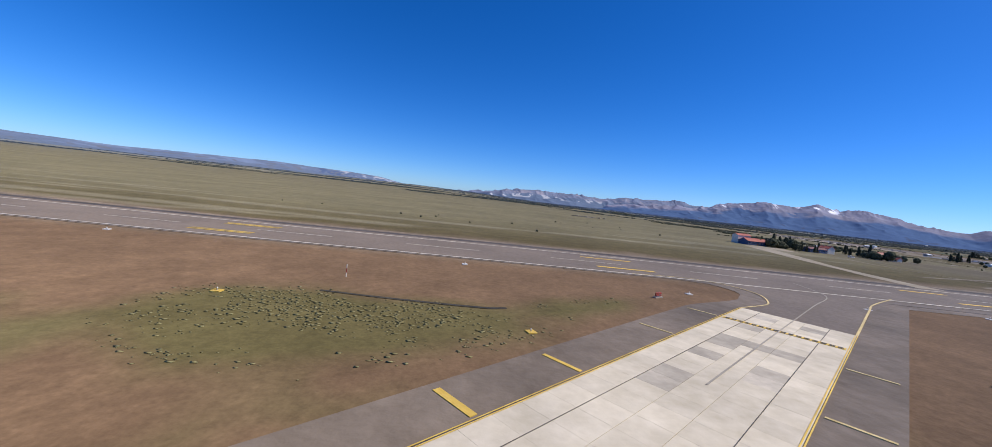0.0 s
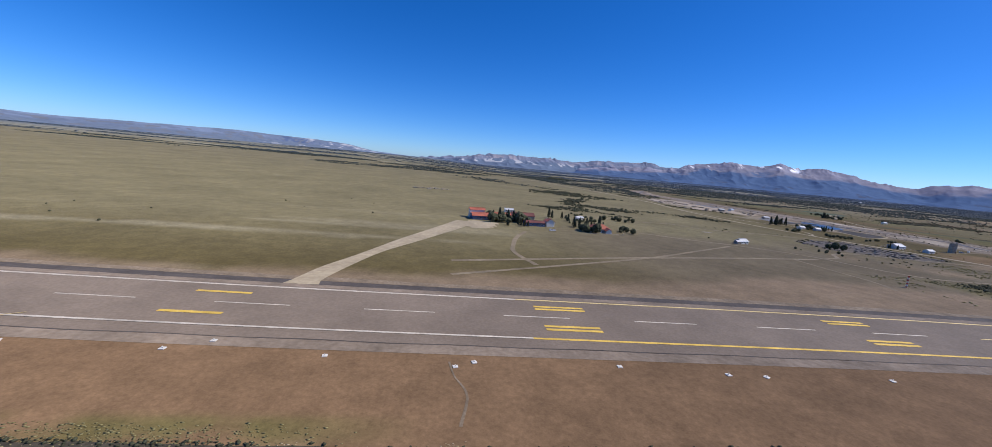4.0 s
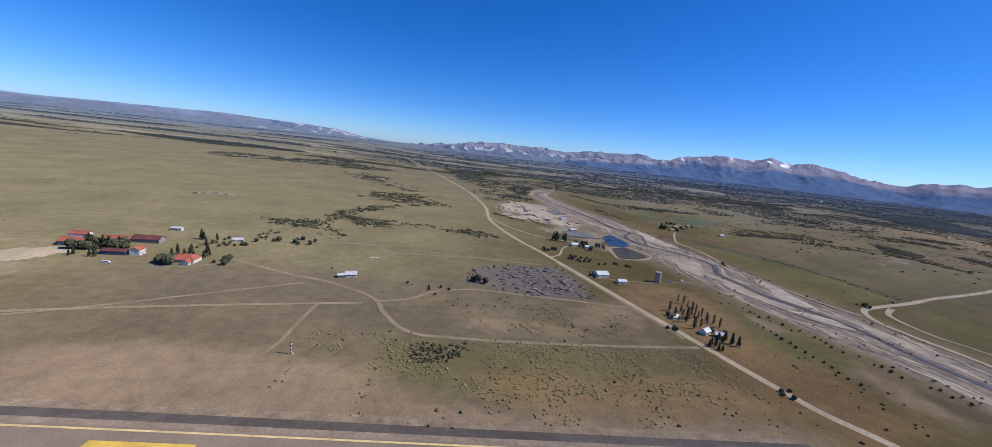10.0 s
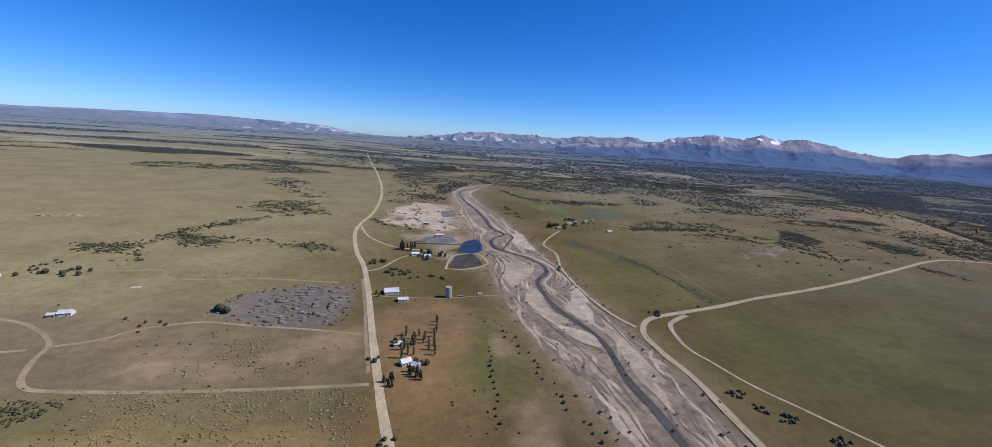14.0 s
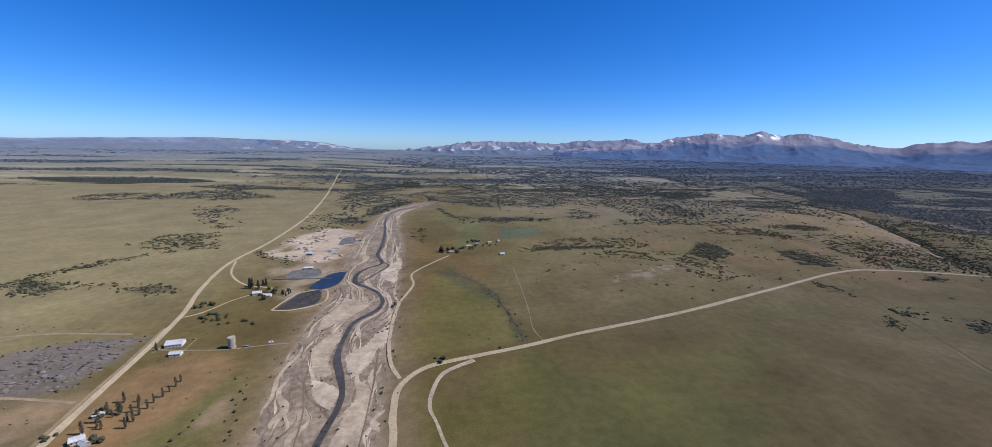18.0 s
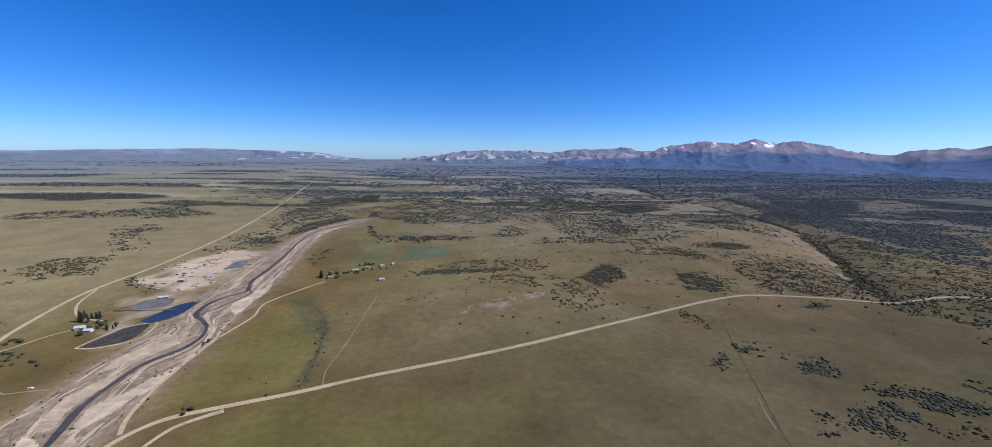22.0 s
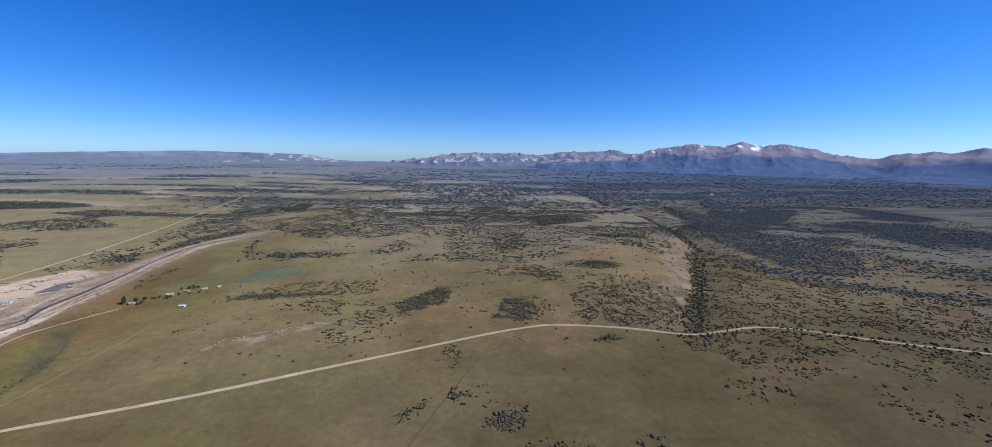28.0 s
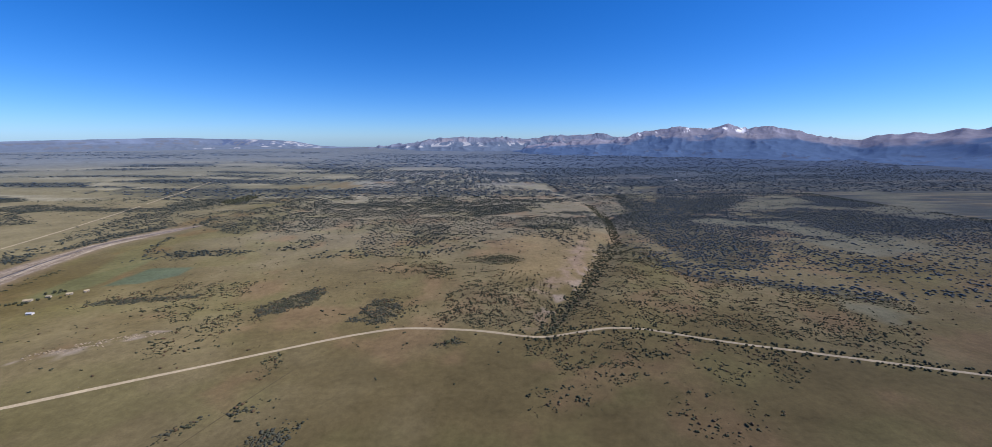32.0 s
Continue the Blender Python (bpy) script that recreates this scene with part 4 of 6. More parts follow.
def mountain_range(name, crest, depth, relief, label, seed, forest, rock, tree_line, pale=(), snow=(), cells=820, jag=60.0, rows=64):
    """A range from bearings (degrees from +y), crest elevations (degrees) and distances, seen from a height of 330 m.

    forest and rock are its colours, blued for haze, below and above the tree line (a share of the crest's height);
    pale and snow hold bearings from and to with the heights between which cliffs or snow lie.
    """
    ex, ey, ez = 2009, 0, 330
    az = np.array([c[0] for c in crest])
    u = np.linspace(az[0], az[-1], cells)
    el, dist = np.interp(u, az, [c[1] for c in crest]), np.interp(u, az, [c[2] for c in crest])
    V = np.linspace(0, 1.2, rows)[:, None] * np.ones(cells)[None]
    U = np.radians(u)[None] * np.ones((rows, 1))
    D = dist[None] - depth * (1 - V)
    X, Y = ex + D * np.sin(U), ey + D * np.cos(U)
    top = ez + dist * np.tan(np.radians(el))
    across = U * dist[None] + 420 * (fbm(X, Y, 900, seed + 3, 3) - 0.5)
    spurs = ridged(across, (V - 1) * depth * 0.42, 1150, seed, 4)
    rise = np.where(V <= 1, 0.35 * V + 0.65 * V**2.4, np.maximum(0, 1 - (V - 1) * 3))
    body = np.clip(np.sin(np.pi * np.clip(V, 0, 1) ** 1.25), 0, 1) ** 0.8
    teeth = ridged(across, V * 900, 380, seed + 20, 4) - 0.5
    Z = -25 + (top[None] + 25) * rise + relief * (spurs - 0.42) * body + jag * teeth * np.clip(rise, 0, 1) ** 2
    s_ = np.linspace(0, 1, cells)[None]
    Z = -30 + (Z + 30) * step(0, 0.07, s_) * step(1, 0.93, s_)
    ids = np.arange(U.size).reshape(U.shape)
    q = np.stack([ids[:-1, :-1], ids[:-1, 1:], ids[1:, 1:], ids[1:, :-1]], -1).reshape(-1, 4)
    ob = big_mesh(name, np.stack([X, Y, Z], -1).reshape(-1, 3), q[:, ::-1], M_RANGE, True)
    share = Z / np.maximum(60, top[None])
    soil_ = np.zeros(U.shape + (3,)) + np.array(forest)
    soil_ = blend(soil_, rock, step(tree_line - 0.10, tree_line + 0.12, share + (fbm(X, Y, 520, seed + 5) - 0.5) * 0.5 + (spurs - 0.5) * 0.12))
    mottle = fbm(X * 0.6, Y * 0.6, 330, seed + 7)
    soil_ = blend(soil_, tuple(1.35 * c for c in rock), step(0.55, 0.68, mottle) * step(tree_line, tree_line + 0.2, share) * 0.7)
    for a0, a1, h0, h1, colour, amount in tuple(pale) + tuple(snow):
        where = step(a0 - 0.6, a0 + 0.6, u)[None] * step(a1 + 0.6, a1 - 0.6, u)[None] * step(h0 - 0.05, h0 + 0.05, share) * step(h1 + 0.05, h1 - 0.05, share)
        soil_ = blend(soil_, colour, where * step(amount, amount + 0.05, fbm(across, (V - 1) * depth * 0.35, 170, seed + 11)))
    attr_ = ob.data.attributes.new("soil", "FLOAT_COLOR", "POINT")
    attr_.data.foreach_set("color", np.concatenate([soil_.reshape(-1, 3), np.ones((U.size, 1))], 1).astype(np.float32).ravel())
    return tagged(ob, label, "mountains", kind="structure")


# range colours carry the blue of distant haze, painted in
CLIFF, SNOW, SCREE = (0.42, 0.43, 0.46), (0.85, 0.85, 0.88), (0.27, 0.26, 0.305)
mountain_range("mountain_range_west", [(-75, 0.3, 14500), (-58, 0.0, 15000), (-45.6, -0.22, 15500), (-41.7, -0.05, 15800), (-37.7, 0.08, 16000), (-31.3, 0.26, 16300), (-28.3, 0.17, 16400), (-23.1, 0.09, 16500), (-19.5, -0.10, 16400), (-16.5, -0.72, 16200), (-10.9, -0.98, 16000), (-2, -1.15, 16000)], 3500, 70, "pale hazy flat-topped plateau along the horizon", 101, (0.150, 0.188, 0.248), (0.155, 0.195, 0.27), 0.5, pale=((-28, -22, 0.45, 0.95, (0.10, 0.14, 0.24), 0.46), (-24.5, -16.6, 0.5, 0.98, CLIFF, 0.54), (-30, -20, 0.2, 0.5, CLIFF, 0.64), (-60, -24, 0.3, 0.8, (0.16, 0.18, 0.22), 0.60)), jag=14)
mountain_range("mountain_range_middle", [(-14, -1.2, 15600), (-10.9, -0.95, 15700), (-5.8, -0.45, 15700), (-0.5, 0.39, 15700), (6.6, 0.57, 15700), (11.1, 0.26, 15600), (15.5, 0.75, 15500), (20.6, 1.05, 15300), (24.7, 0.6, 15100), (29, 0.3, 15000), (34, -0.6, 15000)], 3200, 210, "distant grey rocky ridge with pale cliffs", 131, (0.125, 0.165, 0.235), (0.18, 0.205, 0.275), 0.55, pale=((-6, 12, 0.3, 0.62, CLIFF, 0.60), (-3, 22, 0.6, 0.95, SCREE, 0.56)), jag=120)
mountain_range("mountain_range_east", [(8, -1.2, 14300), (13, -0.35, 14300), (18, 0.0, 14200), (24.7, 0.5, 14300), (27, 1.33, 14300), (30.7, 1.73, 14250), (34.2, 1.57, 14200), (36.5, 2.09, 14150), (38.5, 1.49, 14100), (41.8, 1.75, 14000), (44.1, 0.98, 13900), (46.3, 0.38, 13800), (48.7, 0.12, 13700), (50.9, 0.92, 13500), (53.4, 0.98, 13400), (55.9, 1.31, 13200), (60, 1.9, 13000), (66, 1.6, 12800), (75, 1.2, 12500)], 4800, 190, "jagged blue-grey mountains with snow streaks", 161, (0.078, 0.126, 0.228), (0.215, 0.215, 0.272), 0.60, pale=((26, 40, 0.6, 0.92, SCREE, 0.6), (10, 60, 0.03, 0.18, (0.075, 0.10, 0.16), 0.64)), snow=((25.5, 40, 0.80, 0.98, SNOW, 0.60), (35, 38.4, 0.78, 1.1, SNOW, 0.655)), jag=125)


# ---- runway and taxiways ----
def along(x0, x1, off, width, n=0):
    """A strip of the runway between two stations, off metres from its middle line."""
    return [(x0, float(runway_y(x0)) + off - width / 2), (x1, float(runway_y(x1)) + off - width / 2), (x1, float(runway_y(x1)) + off + width / 2), (x0, float(runway_y(x0)) + off + width / 2)]


def runway_line(x0, x1, off, width, mat, lift, name, parent, label="", step_=25):
    xs = np.linspace(x0, x1, max(2, int((x1 - x0) / step_)))
    return ribbon(name, [(x, float(runway_y(x)) + off) for x in xs], width, mat, lift, parent, label, steps=0)


runway = runway_line(-900, 940, 0, 47, M_ASPHALT, 0.10, "runway", None)
tagged(runway, "weathered grey asphalt runway with yellow markings", "runway", kind="structure")
runway_line(-900, 950, 25.5, 4.4, M_VERGE, 0.05, "verge", runway, "rusty grit verge")
runway_line(-900, 950, 30.8, 6.4, M_DARKBAND, 0.07, "shoulder", runway, "dark asphalt strip beyond the verge")
runway_line(120, 950, -26.3, 5.6, M_ASPHALT, 0.08, "shoulder", runway)
runway_line(120, 950, -32.6, 6.6, M_VERGE, 0.06, "shoulder", runway, "pale dusty outer shoulder")
ribbon("crack", [(x_, float(runway_y(x_)) - 29.2 + 0.25 * math.sin(x_ * 0.13)) for x_ in np.arange(125, 950, 9)], 0.55, M_DARKBAND, 0.12, runway, ragged=0.8, steps=0)
runway_line(-900, 330, 21.2, 1.4, M_WHITE_LINE, 0.16, "edge_line", runway, "worn white edge line")
runway_line(330, 930, 21.2, 1.3, M_PALE_YELLOW, 0.16, "edge_line", runway, "yellow edge line")
runway_line(-900, 330, -21.2, 1.2, M_WHITE_LINE, 0.24, "edge_line", runway, "worn white edge line")
runway_line(330, 930, -21.2, 1.4, M_YELLOW, 0.16, "edge_line", runway, "yellow edge line")
for x in np.arange(-630, 900, 57.2):
    runway_line(x + 36.5, x + 65, 0, 0.8, M_WHITE_LINE if x < 500 else M_PALE_YELLOW, 0.16, "centre_dash", runway)
for x0, x1, offs, w in ((-97, -75, (12, 9.5, -9.5, -12), 1.5), (51, 73, (12, -11), 2), (194, 216, (11.5, -11), 2.0), (337, 360, (12.6, 9.4, -9.4, -12.6), 1.9), (480, 502, (12.6, 9.4, -9.4, -12.6), 1.9), (581, 626, (11.2, -11.2), 5.6), (763, 788, (16, 12.8, 9.6, -9.6, -12.8, -16), 1.9)):
    for off in offs:
        runway_line(x0, x1, off, w, M_YELLOW, 0.18, "touchdown_bar", runway)
for n in range(12):
    off = (n - 5.5) * 3.4
    runway_line(897, 926, off, 1.8, M_YELLOW, 0.18, "threshold_stripe", runway)
slab("threshold_bar", along(929, 931, 0, 43), M_WHITE_LINE, 0.18, runway)

M_TAR = material("black_marking_paint", (0.045, 0.04, 0.036), (0.08, 0.072, 0.064), 0.8, 0.8, 0.1, 6)
M_CRACK = material("tarred_joint", (0.11, 0.095, 0.075), (0.2, 0.175, 0.135), 1.5, 0.9, 0.1, 9)
taxiway = ruled("taxiway", [tw(-120, -2.4), tw(60, -2.4), tw(196, -3.2)], [tw(-120, 5.4), tw(60, 5.4), tw(192, 4.6)], M_SHOULDER, 0.10, even=60)
tagged(taxiway, "grey asphalt taxiway shoulders joining the runway", "taxiway", kind="structure")
ruled("shoulder", [tw(-120, 27.2), tw(60, 27.2), tw(119, 27.2), (94, 112), (98, 122), (95, 134), (70, 139)], [tw(-120, 36), tw(60, 36), tw(108, 36), (79, 108), (88, 119), (86, 130), (60, 138)], M_SHOULDER, 0.11, taxiway, even=60)
ruled("entry", [tw(119.4, 5.2), tw(150, 5.2), (158, 136)], [tw(119.4, 27.3), (89, 109), (94, 121), (92, 133), (80, 140)], M_ASPHALT, 0.16, taxiway, "dark asphalt fillet at the runway", cols=20, even=40)
ruled("joint_bed", [tw(-84, 5.2), tw(119.4, 5.2)], [tw(-84, 27.4), tw(119.4, 27.4)], M_JOINT, 0.16, taxiway, even=50)
rng = random.Random(4)
for i in range(46):
    for j in range(5):
        s0, o0 = -84 + i * 4.424, 5.2 + j * 4.44
        dark = (j == 3 and 45 < s0 < 100 and i % 3 != 0 and rng.random() < 0.5) or (j == 1 and 60 < s0 < 95 and rng.random() < 0.25) or rng.random() < 0.02
        m_ = M_SLAB_OLD if dark else M_SLAB
        slab("concrete_slab", [tw(s0 + 0.01, o0 + 0.03), tw(s0 + 4.414, o0 + 0.03), tw(s0 + 4.414, o0 + 4.41), tw(s0 + 0.01, o0 + 4.41)], m_, 0.24 + rng.random() * 0.01, taxiway)
for o in (5.05, 5.4, 27.2, 27.55):
    ribbon("edge_line", [tw(s_, o) for s_ in np.linspace(-84, 119, 40)], 0.16, M_YELLOW, 0.31, taxiway, steps=0)
ribbon("edge_line", [tw(119.4, 5.2), tw(140, 5.2), tw(165, 5.2), tw(180, 5), (158, 136)], 0.5, M_PALE_YELLOW, 0.26, taxiway, steps=6)
ribbon("edge_line", [tw(119.4, 27.4), (84, 104), (89, 109), (93.6, 118), (93.5, 127), (88, 135), (79, 138), (60, 136.2)], 0.5, M_PALE_YELLOW, 0.26, taxiway, steps=6)
ribbon("centre_line", [tw(60, 16.3), tw(90, 16.3), tw(119, 16.3), tw(150, 16.3), tw(176, 16.3), (131, 143), (133, 152)], 0.3, M_JOINT, 0.32, taxiway, steps=6)
slab("holding_band", [tw(102.3, 5.7), tw(103.9, 5.7), tw(103.9, 26.9), tw(102.3, 26.9)], M_YELLOW, 0.31, taxiway, "yellow ladder-patterned holding band")
for o in np.arange(6.0, 26.4, 1.3):
    for s_ in (102.45, 103.2):
        slab("holding_mark", [tw(s_, o), tw(s_ + 0.55, o), tw(s_ + 0.55, o + 0.9), tw(s_, o + 0.9)], M_TAR, 0.325, taxiway)
for o in (9.66, 22.98):
    ribbon("joint_seal", [tw(s_, o) for s_ in np.linspace(-84, 119, 80)], 0.1, M_CRACK, 0.285, taxiway, ragged=0.9, steps=2)
for s_, big in ((29, 1), (48, 0.7), (78, 0.5), (103, 0.4), (9, 0.8), (-14, 0.8)):
    slab("shoulder_bar", [tw(s_, 28.2), tw(s_ + big, 28.2), tw(s_ + big, 34.6), tw(s_, 34.6)], M_YELLOW if big > 0.6 else M_PALE_YELLOW, 0.2, taxiway)
    slab("shoulder_bar", [tw(s_ - 14, -1.6), tw(s_ - 13.5, -1.6), tw(s_ - 13.5, 4.6), tw(s_ - 14, 4.6)], M_YELLOW if s_ < 60 else M_PALE_YELLOW, 0.2, taxiway)

# the second link, paved in concrete, that leaves the runway's near edge
link = ruled("taxiway", [(590, 120), (602, 108), (604, 86), (604, -40)], [(672, 119), (668, 108), (660, 86), (650, -40)], M_SHOULDER, 0.08)
tagged(link, "pale concrete link from the runway edge", "taxiway", kind="structure")
for i in range(10):
    for j in range(18):
        x0, y0 = 596 + i * 6.8, 118.5 - j * 5
        if x0 > 595 + 12 * min(1, j / 3) and x0 + 6.7 < 665 - 1.2 * j:
            slab("concrete_slab", [(x0, y0 - 4.95), (x0 + 6.75, y0 - 4.95), (x0 + 6.75, y0), (x0, y0)], M_SLAB, 0.2, link)

# the far pale strip to the terminal yard
strip = ruled("pavement", bezier([(222, 180), (224, 186), (230, 212), (242, 245), (261, 304), (283, 362), (306, 424)], 5), bezier([(238, 180), (237, 186), (242, 210), (255, 255), (276, 300), (304, 362), (330, 421)], 5), M_GRAVEL, 0.14, even=40)
tagged(strip, "pale concrete strip leading to the terminal yard", "pavement", kind="structure")

tagged(patch("pavement", [(303, 384), (318, 432), (352, 424), (338, 379)], M_GRAVEL, 0.16, cell=4), "pale concrete yard before the terminal", "pavement", kind="structure")

# ---- roads and tracks ----
M_RUT = material("grassy_rut", (0.06, 0.05, 0.024), (0.12, 0.09, 0.045), 4, 0.95, 0.3, 15, shade=0.4)
COUNTRY_ROADS = [
    ("road", [(300, 3600), (429, 3019), (594, 2321), (703, 1830), (790, 1380), (826, 1040), (824, 845), (855, 697), (886, 607), (912, 510), (937, 400), (958, 310), (972, 255), (988, 200), (1008, 165), (1040, 100), (1080, 20), (1110, -200), (1010, -800), (1030, -1600), (980, -2800)], 7.5, M_GRAVEL, "pale gravel road beside the river"),
    ("road", [(1330, -2600), (1290, -1500), (1270, -600), (1246, 120), (1246, 280), (1240, 325), (1240, 372), (1264, 408), (1310, 426), (1387, 450), (1478, 484), (1600, 520), (1707, 556), (1840, 612), (2049, 708), (2140, 742), (2209, 754), (2333, 737), (2460, 697), (2540, 702), (2613, 710), (2680, 694), (2755, 654), (2810, 627), (2940, 572), (3144, 488), (3500, 350), (4000, 200)], 7.5, M_GRAVEL, "pale gravel country road with worn edges"),
]
AIRFIELD_TRACKS = [
    ("track", [(957, 284), (841, 277), (741, 277), (706, 284), (683, 316), (668, 348), (621, 382), (571, 400), (494, 437)], 4.4, M_TRACK, "faint earth track across the grass"),
    ("track", [(674, 342), (701, 354), (725, 380), (768, 396), (809, 391), (877, 383), (931, 373)], 4, M_TRACK, "earth track round the slag heap"),
    ("track", [(870, 527), (839, 529), (772, 531), (688, 518), (654, 523), (630, 548), (568, 538), (480, 560)], 4.5, M_TRACK, "earth track between the fields"),
    ("track", [(300, 242), (362, 260), (460, 288), (560, 313), (661, 336)], 4.5, M_TRACK, "straight pale earth track"),
    ("track", [(300, 209), (373, 244), (460, 288), (530, 334), (596, 377)], 3.5, M_TRACK, "straight faint earth track"),
    ("track", [(624, 326), (622, 286), (621, 250), (612, 228)], 3, M_TRACK, "short dirt track towards the runway"),
]
FIELD_TRACKS = [
    ("track", [(374, 380), (359, 342), (351, 308), (347, 278), (356, 242)], 4, M_TRACK, "curved earth track from the terminal"),
    ("track", [(1238, 388), (1224, 418), (1214, 466), (1209, 520), (1207, 560), (1208, 602)], 4.5, M_GRAVEL, "gravel track along the river bank"),
    ("track", [(2038, 613), (1997, 525), (1945, 408), (1915, 339), (1899, 296), (1880, 240)], 1.5, M_RUT, "dark overgrown rut through the grass"),
    ("track", [(1935, 398), (1922, 371), (1912, 343)], 1.6, M_TRACK, "pale bare stretch beside the rut"),
    ("track", [(830, 860), (862, 780), (915, 720), (965, 700), (985, 690)], 4, M_GRAVEL, "gravel drive to the gravel works"),
]
FARM_TRACKS = [
    ("track", [(918, 484), (946, 478), (985, 474), (1018, 473), (1062, 480), (1090, 482)], 2.6, M_TRACK, "worn track from the road to the silo"),
    ("track", [(1412, 462), (1405, 500), (1410, 565), (1414, 680), (1416, 780)], 1.4, M_TRACK, "fence line path through the grass"),
    ("track", [(898, 545), (908, 500), (920, 450), (931, 398), (944, 340), (953, 300)], 3.5, M_TRACK, "worn wheel tracks beside the road"),
    ("track", [(896, 578), (916, 597), (933, 640), (950, 664), (978, 672)], 3, M_GRAVEL, "drive to the farm by the pond"),
    ("track", [(1320, 420), (1300, 408), (1284, 394), (1276, 372), (1273, 339), (1281, 314), (1294, 276), (1318, 235), (1345, 190)], lambda v: 7 - 4 * min(1, 1.6 * v), M_BAR, "dry shingle channel beside the road"),
]
for name, line, width, mat, label in COUNTRY_ROADS + AIRFIELD_TRACKS + FIELD_TRACKS + FARM_TRACKS:
    tagged(ribbon(name, line, width, mat, 0.16, None, ragged=0.3), label, name, kind="structure")

# ---- river ----
river = patch("river_bed", BED, M_BED, -0.75, None, cell=5, ragged=9)
tagged(river, "wide pale braided shingle river bed", "river", kind="structure")
ribbon("stream", STREAM, lambda v: 6.2 + 2.6 * math.sin(23 * v) ** 2, M_STREAM, -0.45, river, "dark winding stream", ragged=0.4, steps=8)
ribbon("stream", [(1142, 838), (1157, 812), (1147, 775), (1133, 737), (1120, 702)], 4.2, M_STREAM, -0.46, river, "side arm of the stream", ragged=0.4)
bl, br = np.array(bezier(BED_LEFT[:18], 8)), np.array(bezier(BED_RIGHT[:17], 8))
ev = np.linspace(0, 1, 170)
bl, br = (np.stack([np.interp(ev, np.linspace(0, 1, len(q)), q[:, c]) for c in (0, 1)], 1) for q in (bl, br))
way_ = np.array(bezier(STREAM, 8))


def stream_share(k):
    """Where the stream lies between the banks at a station, from 0 to 1."""
    d = br[k] - bl[k]
    f = ((way_ - bl[k]) @ d) / (d @ d)
    near = np.hypot(*(way_ - bl[k] - f[:, None] * d).T)
    return float(np.clip(f[near.argmin()], 0.06, 0.94))


SHARE = [stream_share(k) for k in range(170)]


def bed_point(k, f0):
    """A place in the bed: f0 of 0 and 1 are the banks, 0.5 the stream."""
    s_ = SHARE[k]
    f = 2 * f0 * s_ if f0 < 0.5 else s_ + (2 * f0 - 1) * (1 - s_)
    return tuple(bl[k] * (1 - f) + br[k] * f)


# braids: bars, silt and dry channels that run with the stream and never cross it
for n in range(230):
    k0, span, f0 = rng.randrange(12, 150), rng.randrange(7, 20), rng.uniform(0.03, 0.97)
    if abs(f0 - 0.5) < 0.06:
        continue
    ph, am, drift = rng.uniform(0, 6), rng.uniform(0.01, 0.045), rng.uniform(-0.006, 0.006)
    line = [bed_point(k, min(0.98, max(0.02, f0 + am * math.sin(ph + 0.5 * k) + drift * (k - k0)))) for k in range(k0, min(169, k0 + span), 2)]
    if len(line) < 3:
        continue
    what, mat_, w0 = (("shingle_bar", M_BAR, rng.uniform(3, 10)), ("silt_line", M_SILT, rng.uniform(1.0, 3.2)), ("shingle_bar", M_PALEBAR, rng.uniform(2, 6)), ("channel", M_SILT, rng.uniform(0.6, 1.6)), ("shingle_bar", M_BAR, rng.uniform(1, 4)))[n % 5]
    ribbon(what, line, lambda v, w=w0: w * (0.08 + math.sin(math.pi * v) ** 0.7), mat_, -0.70 + 0.0009 * n, river, ragged=0.9, steps=5)
for n, bar in enumerate((
    [(1141, 397), (1148, 396), (1178, 376), (1180, 353), (1173, 339), (1150, 366)], [(1117, 457), (1126, 492), (1146, 520), (1148, 446), (1164, 404), (1143, 403)],
    [(1181, 470), (1198, 527), (1209, 496), (1204, 435), (1189, 394), (1168, 438)], [(1193, 338), (1199, 393), (1214, 357), (1218, 285), (1194, 286)],
    [(1161, 819), (1178, 870), (1189, 732), (1192, 629), (1187, 695), (1156, 734)], [(1149, 565), (1164, 603), (1108, 635), (1108, 580), (1113, 512)],
)):
    patch("shingle_bar", bar, (M_PALEBAR, M_BAR)[n % 2], -0.49 + 0.003 * n, river, cell=2.2, ragged=6)
for line, width in (([(1143, 384), (1150, 366), (1166, 349), (1178, 340)], 2.4), ([(1119, 465), (1131, 425), (1140, 384), (1155, 340), (1165, 288)], 1.5), ([(1202, 460), (1209, 406), (1215, 336), (1218, 285)], 1.6), ([(1160, 470), (1183, 497), (1203, 527), (1206, 549)], 1.8), ([(1076, 778), (1081, 719), (1113, 635), (1108, 580), (1097, 546), (1095, 485)], 1.8)):
    ribbon("channel", line, width, M_SILT, -0.44, river, ragged=0.7)

for poly, mat, label in (([(1036, 690), (1050, 757), (1070, 774), (1082, 768), (1084, 710), (1064, 680)], M_POND, "deep blue gravel-pit pond"), ([(1021, 596), (1030, 655), (1040, 668), (1064, 674), (1076, 618), (1047, 599)], M_MUD, "dark shallow pond with muddy water"), ([(976, 748), (973, 790), (1022, 796), (1032, 752)], M_GREYMUD, "grey settling pond of the gravel works"), ([(1004, 992), (998, 1066), (1028, 1070), (1038, 996)], M_GREYMUD, "grey pool in the gravel pit")):
    tagged(slab("pond", bezier(poly + poly[:1], 4)[:-1], mat, 0.15), label, "pond", kind="structure")


tagged(ribbon("bank", [(1016, 596), (1026, 660), (1046, 676), (1072, 678), (1086, 622), (1050, 594), (1016, 596)], 3.4, M_GRAVEL, 0.10, None, ragged=0.6), "pale dug rim round the dark pond", "bank", kind="structure")
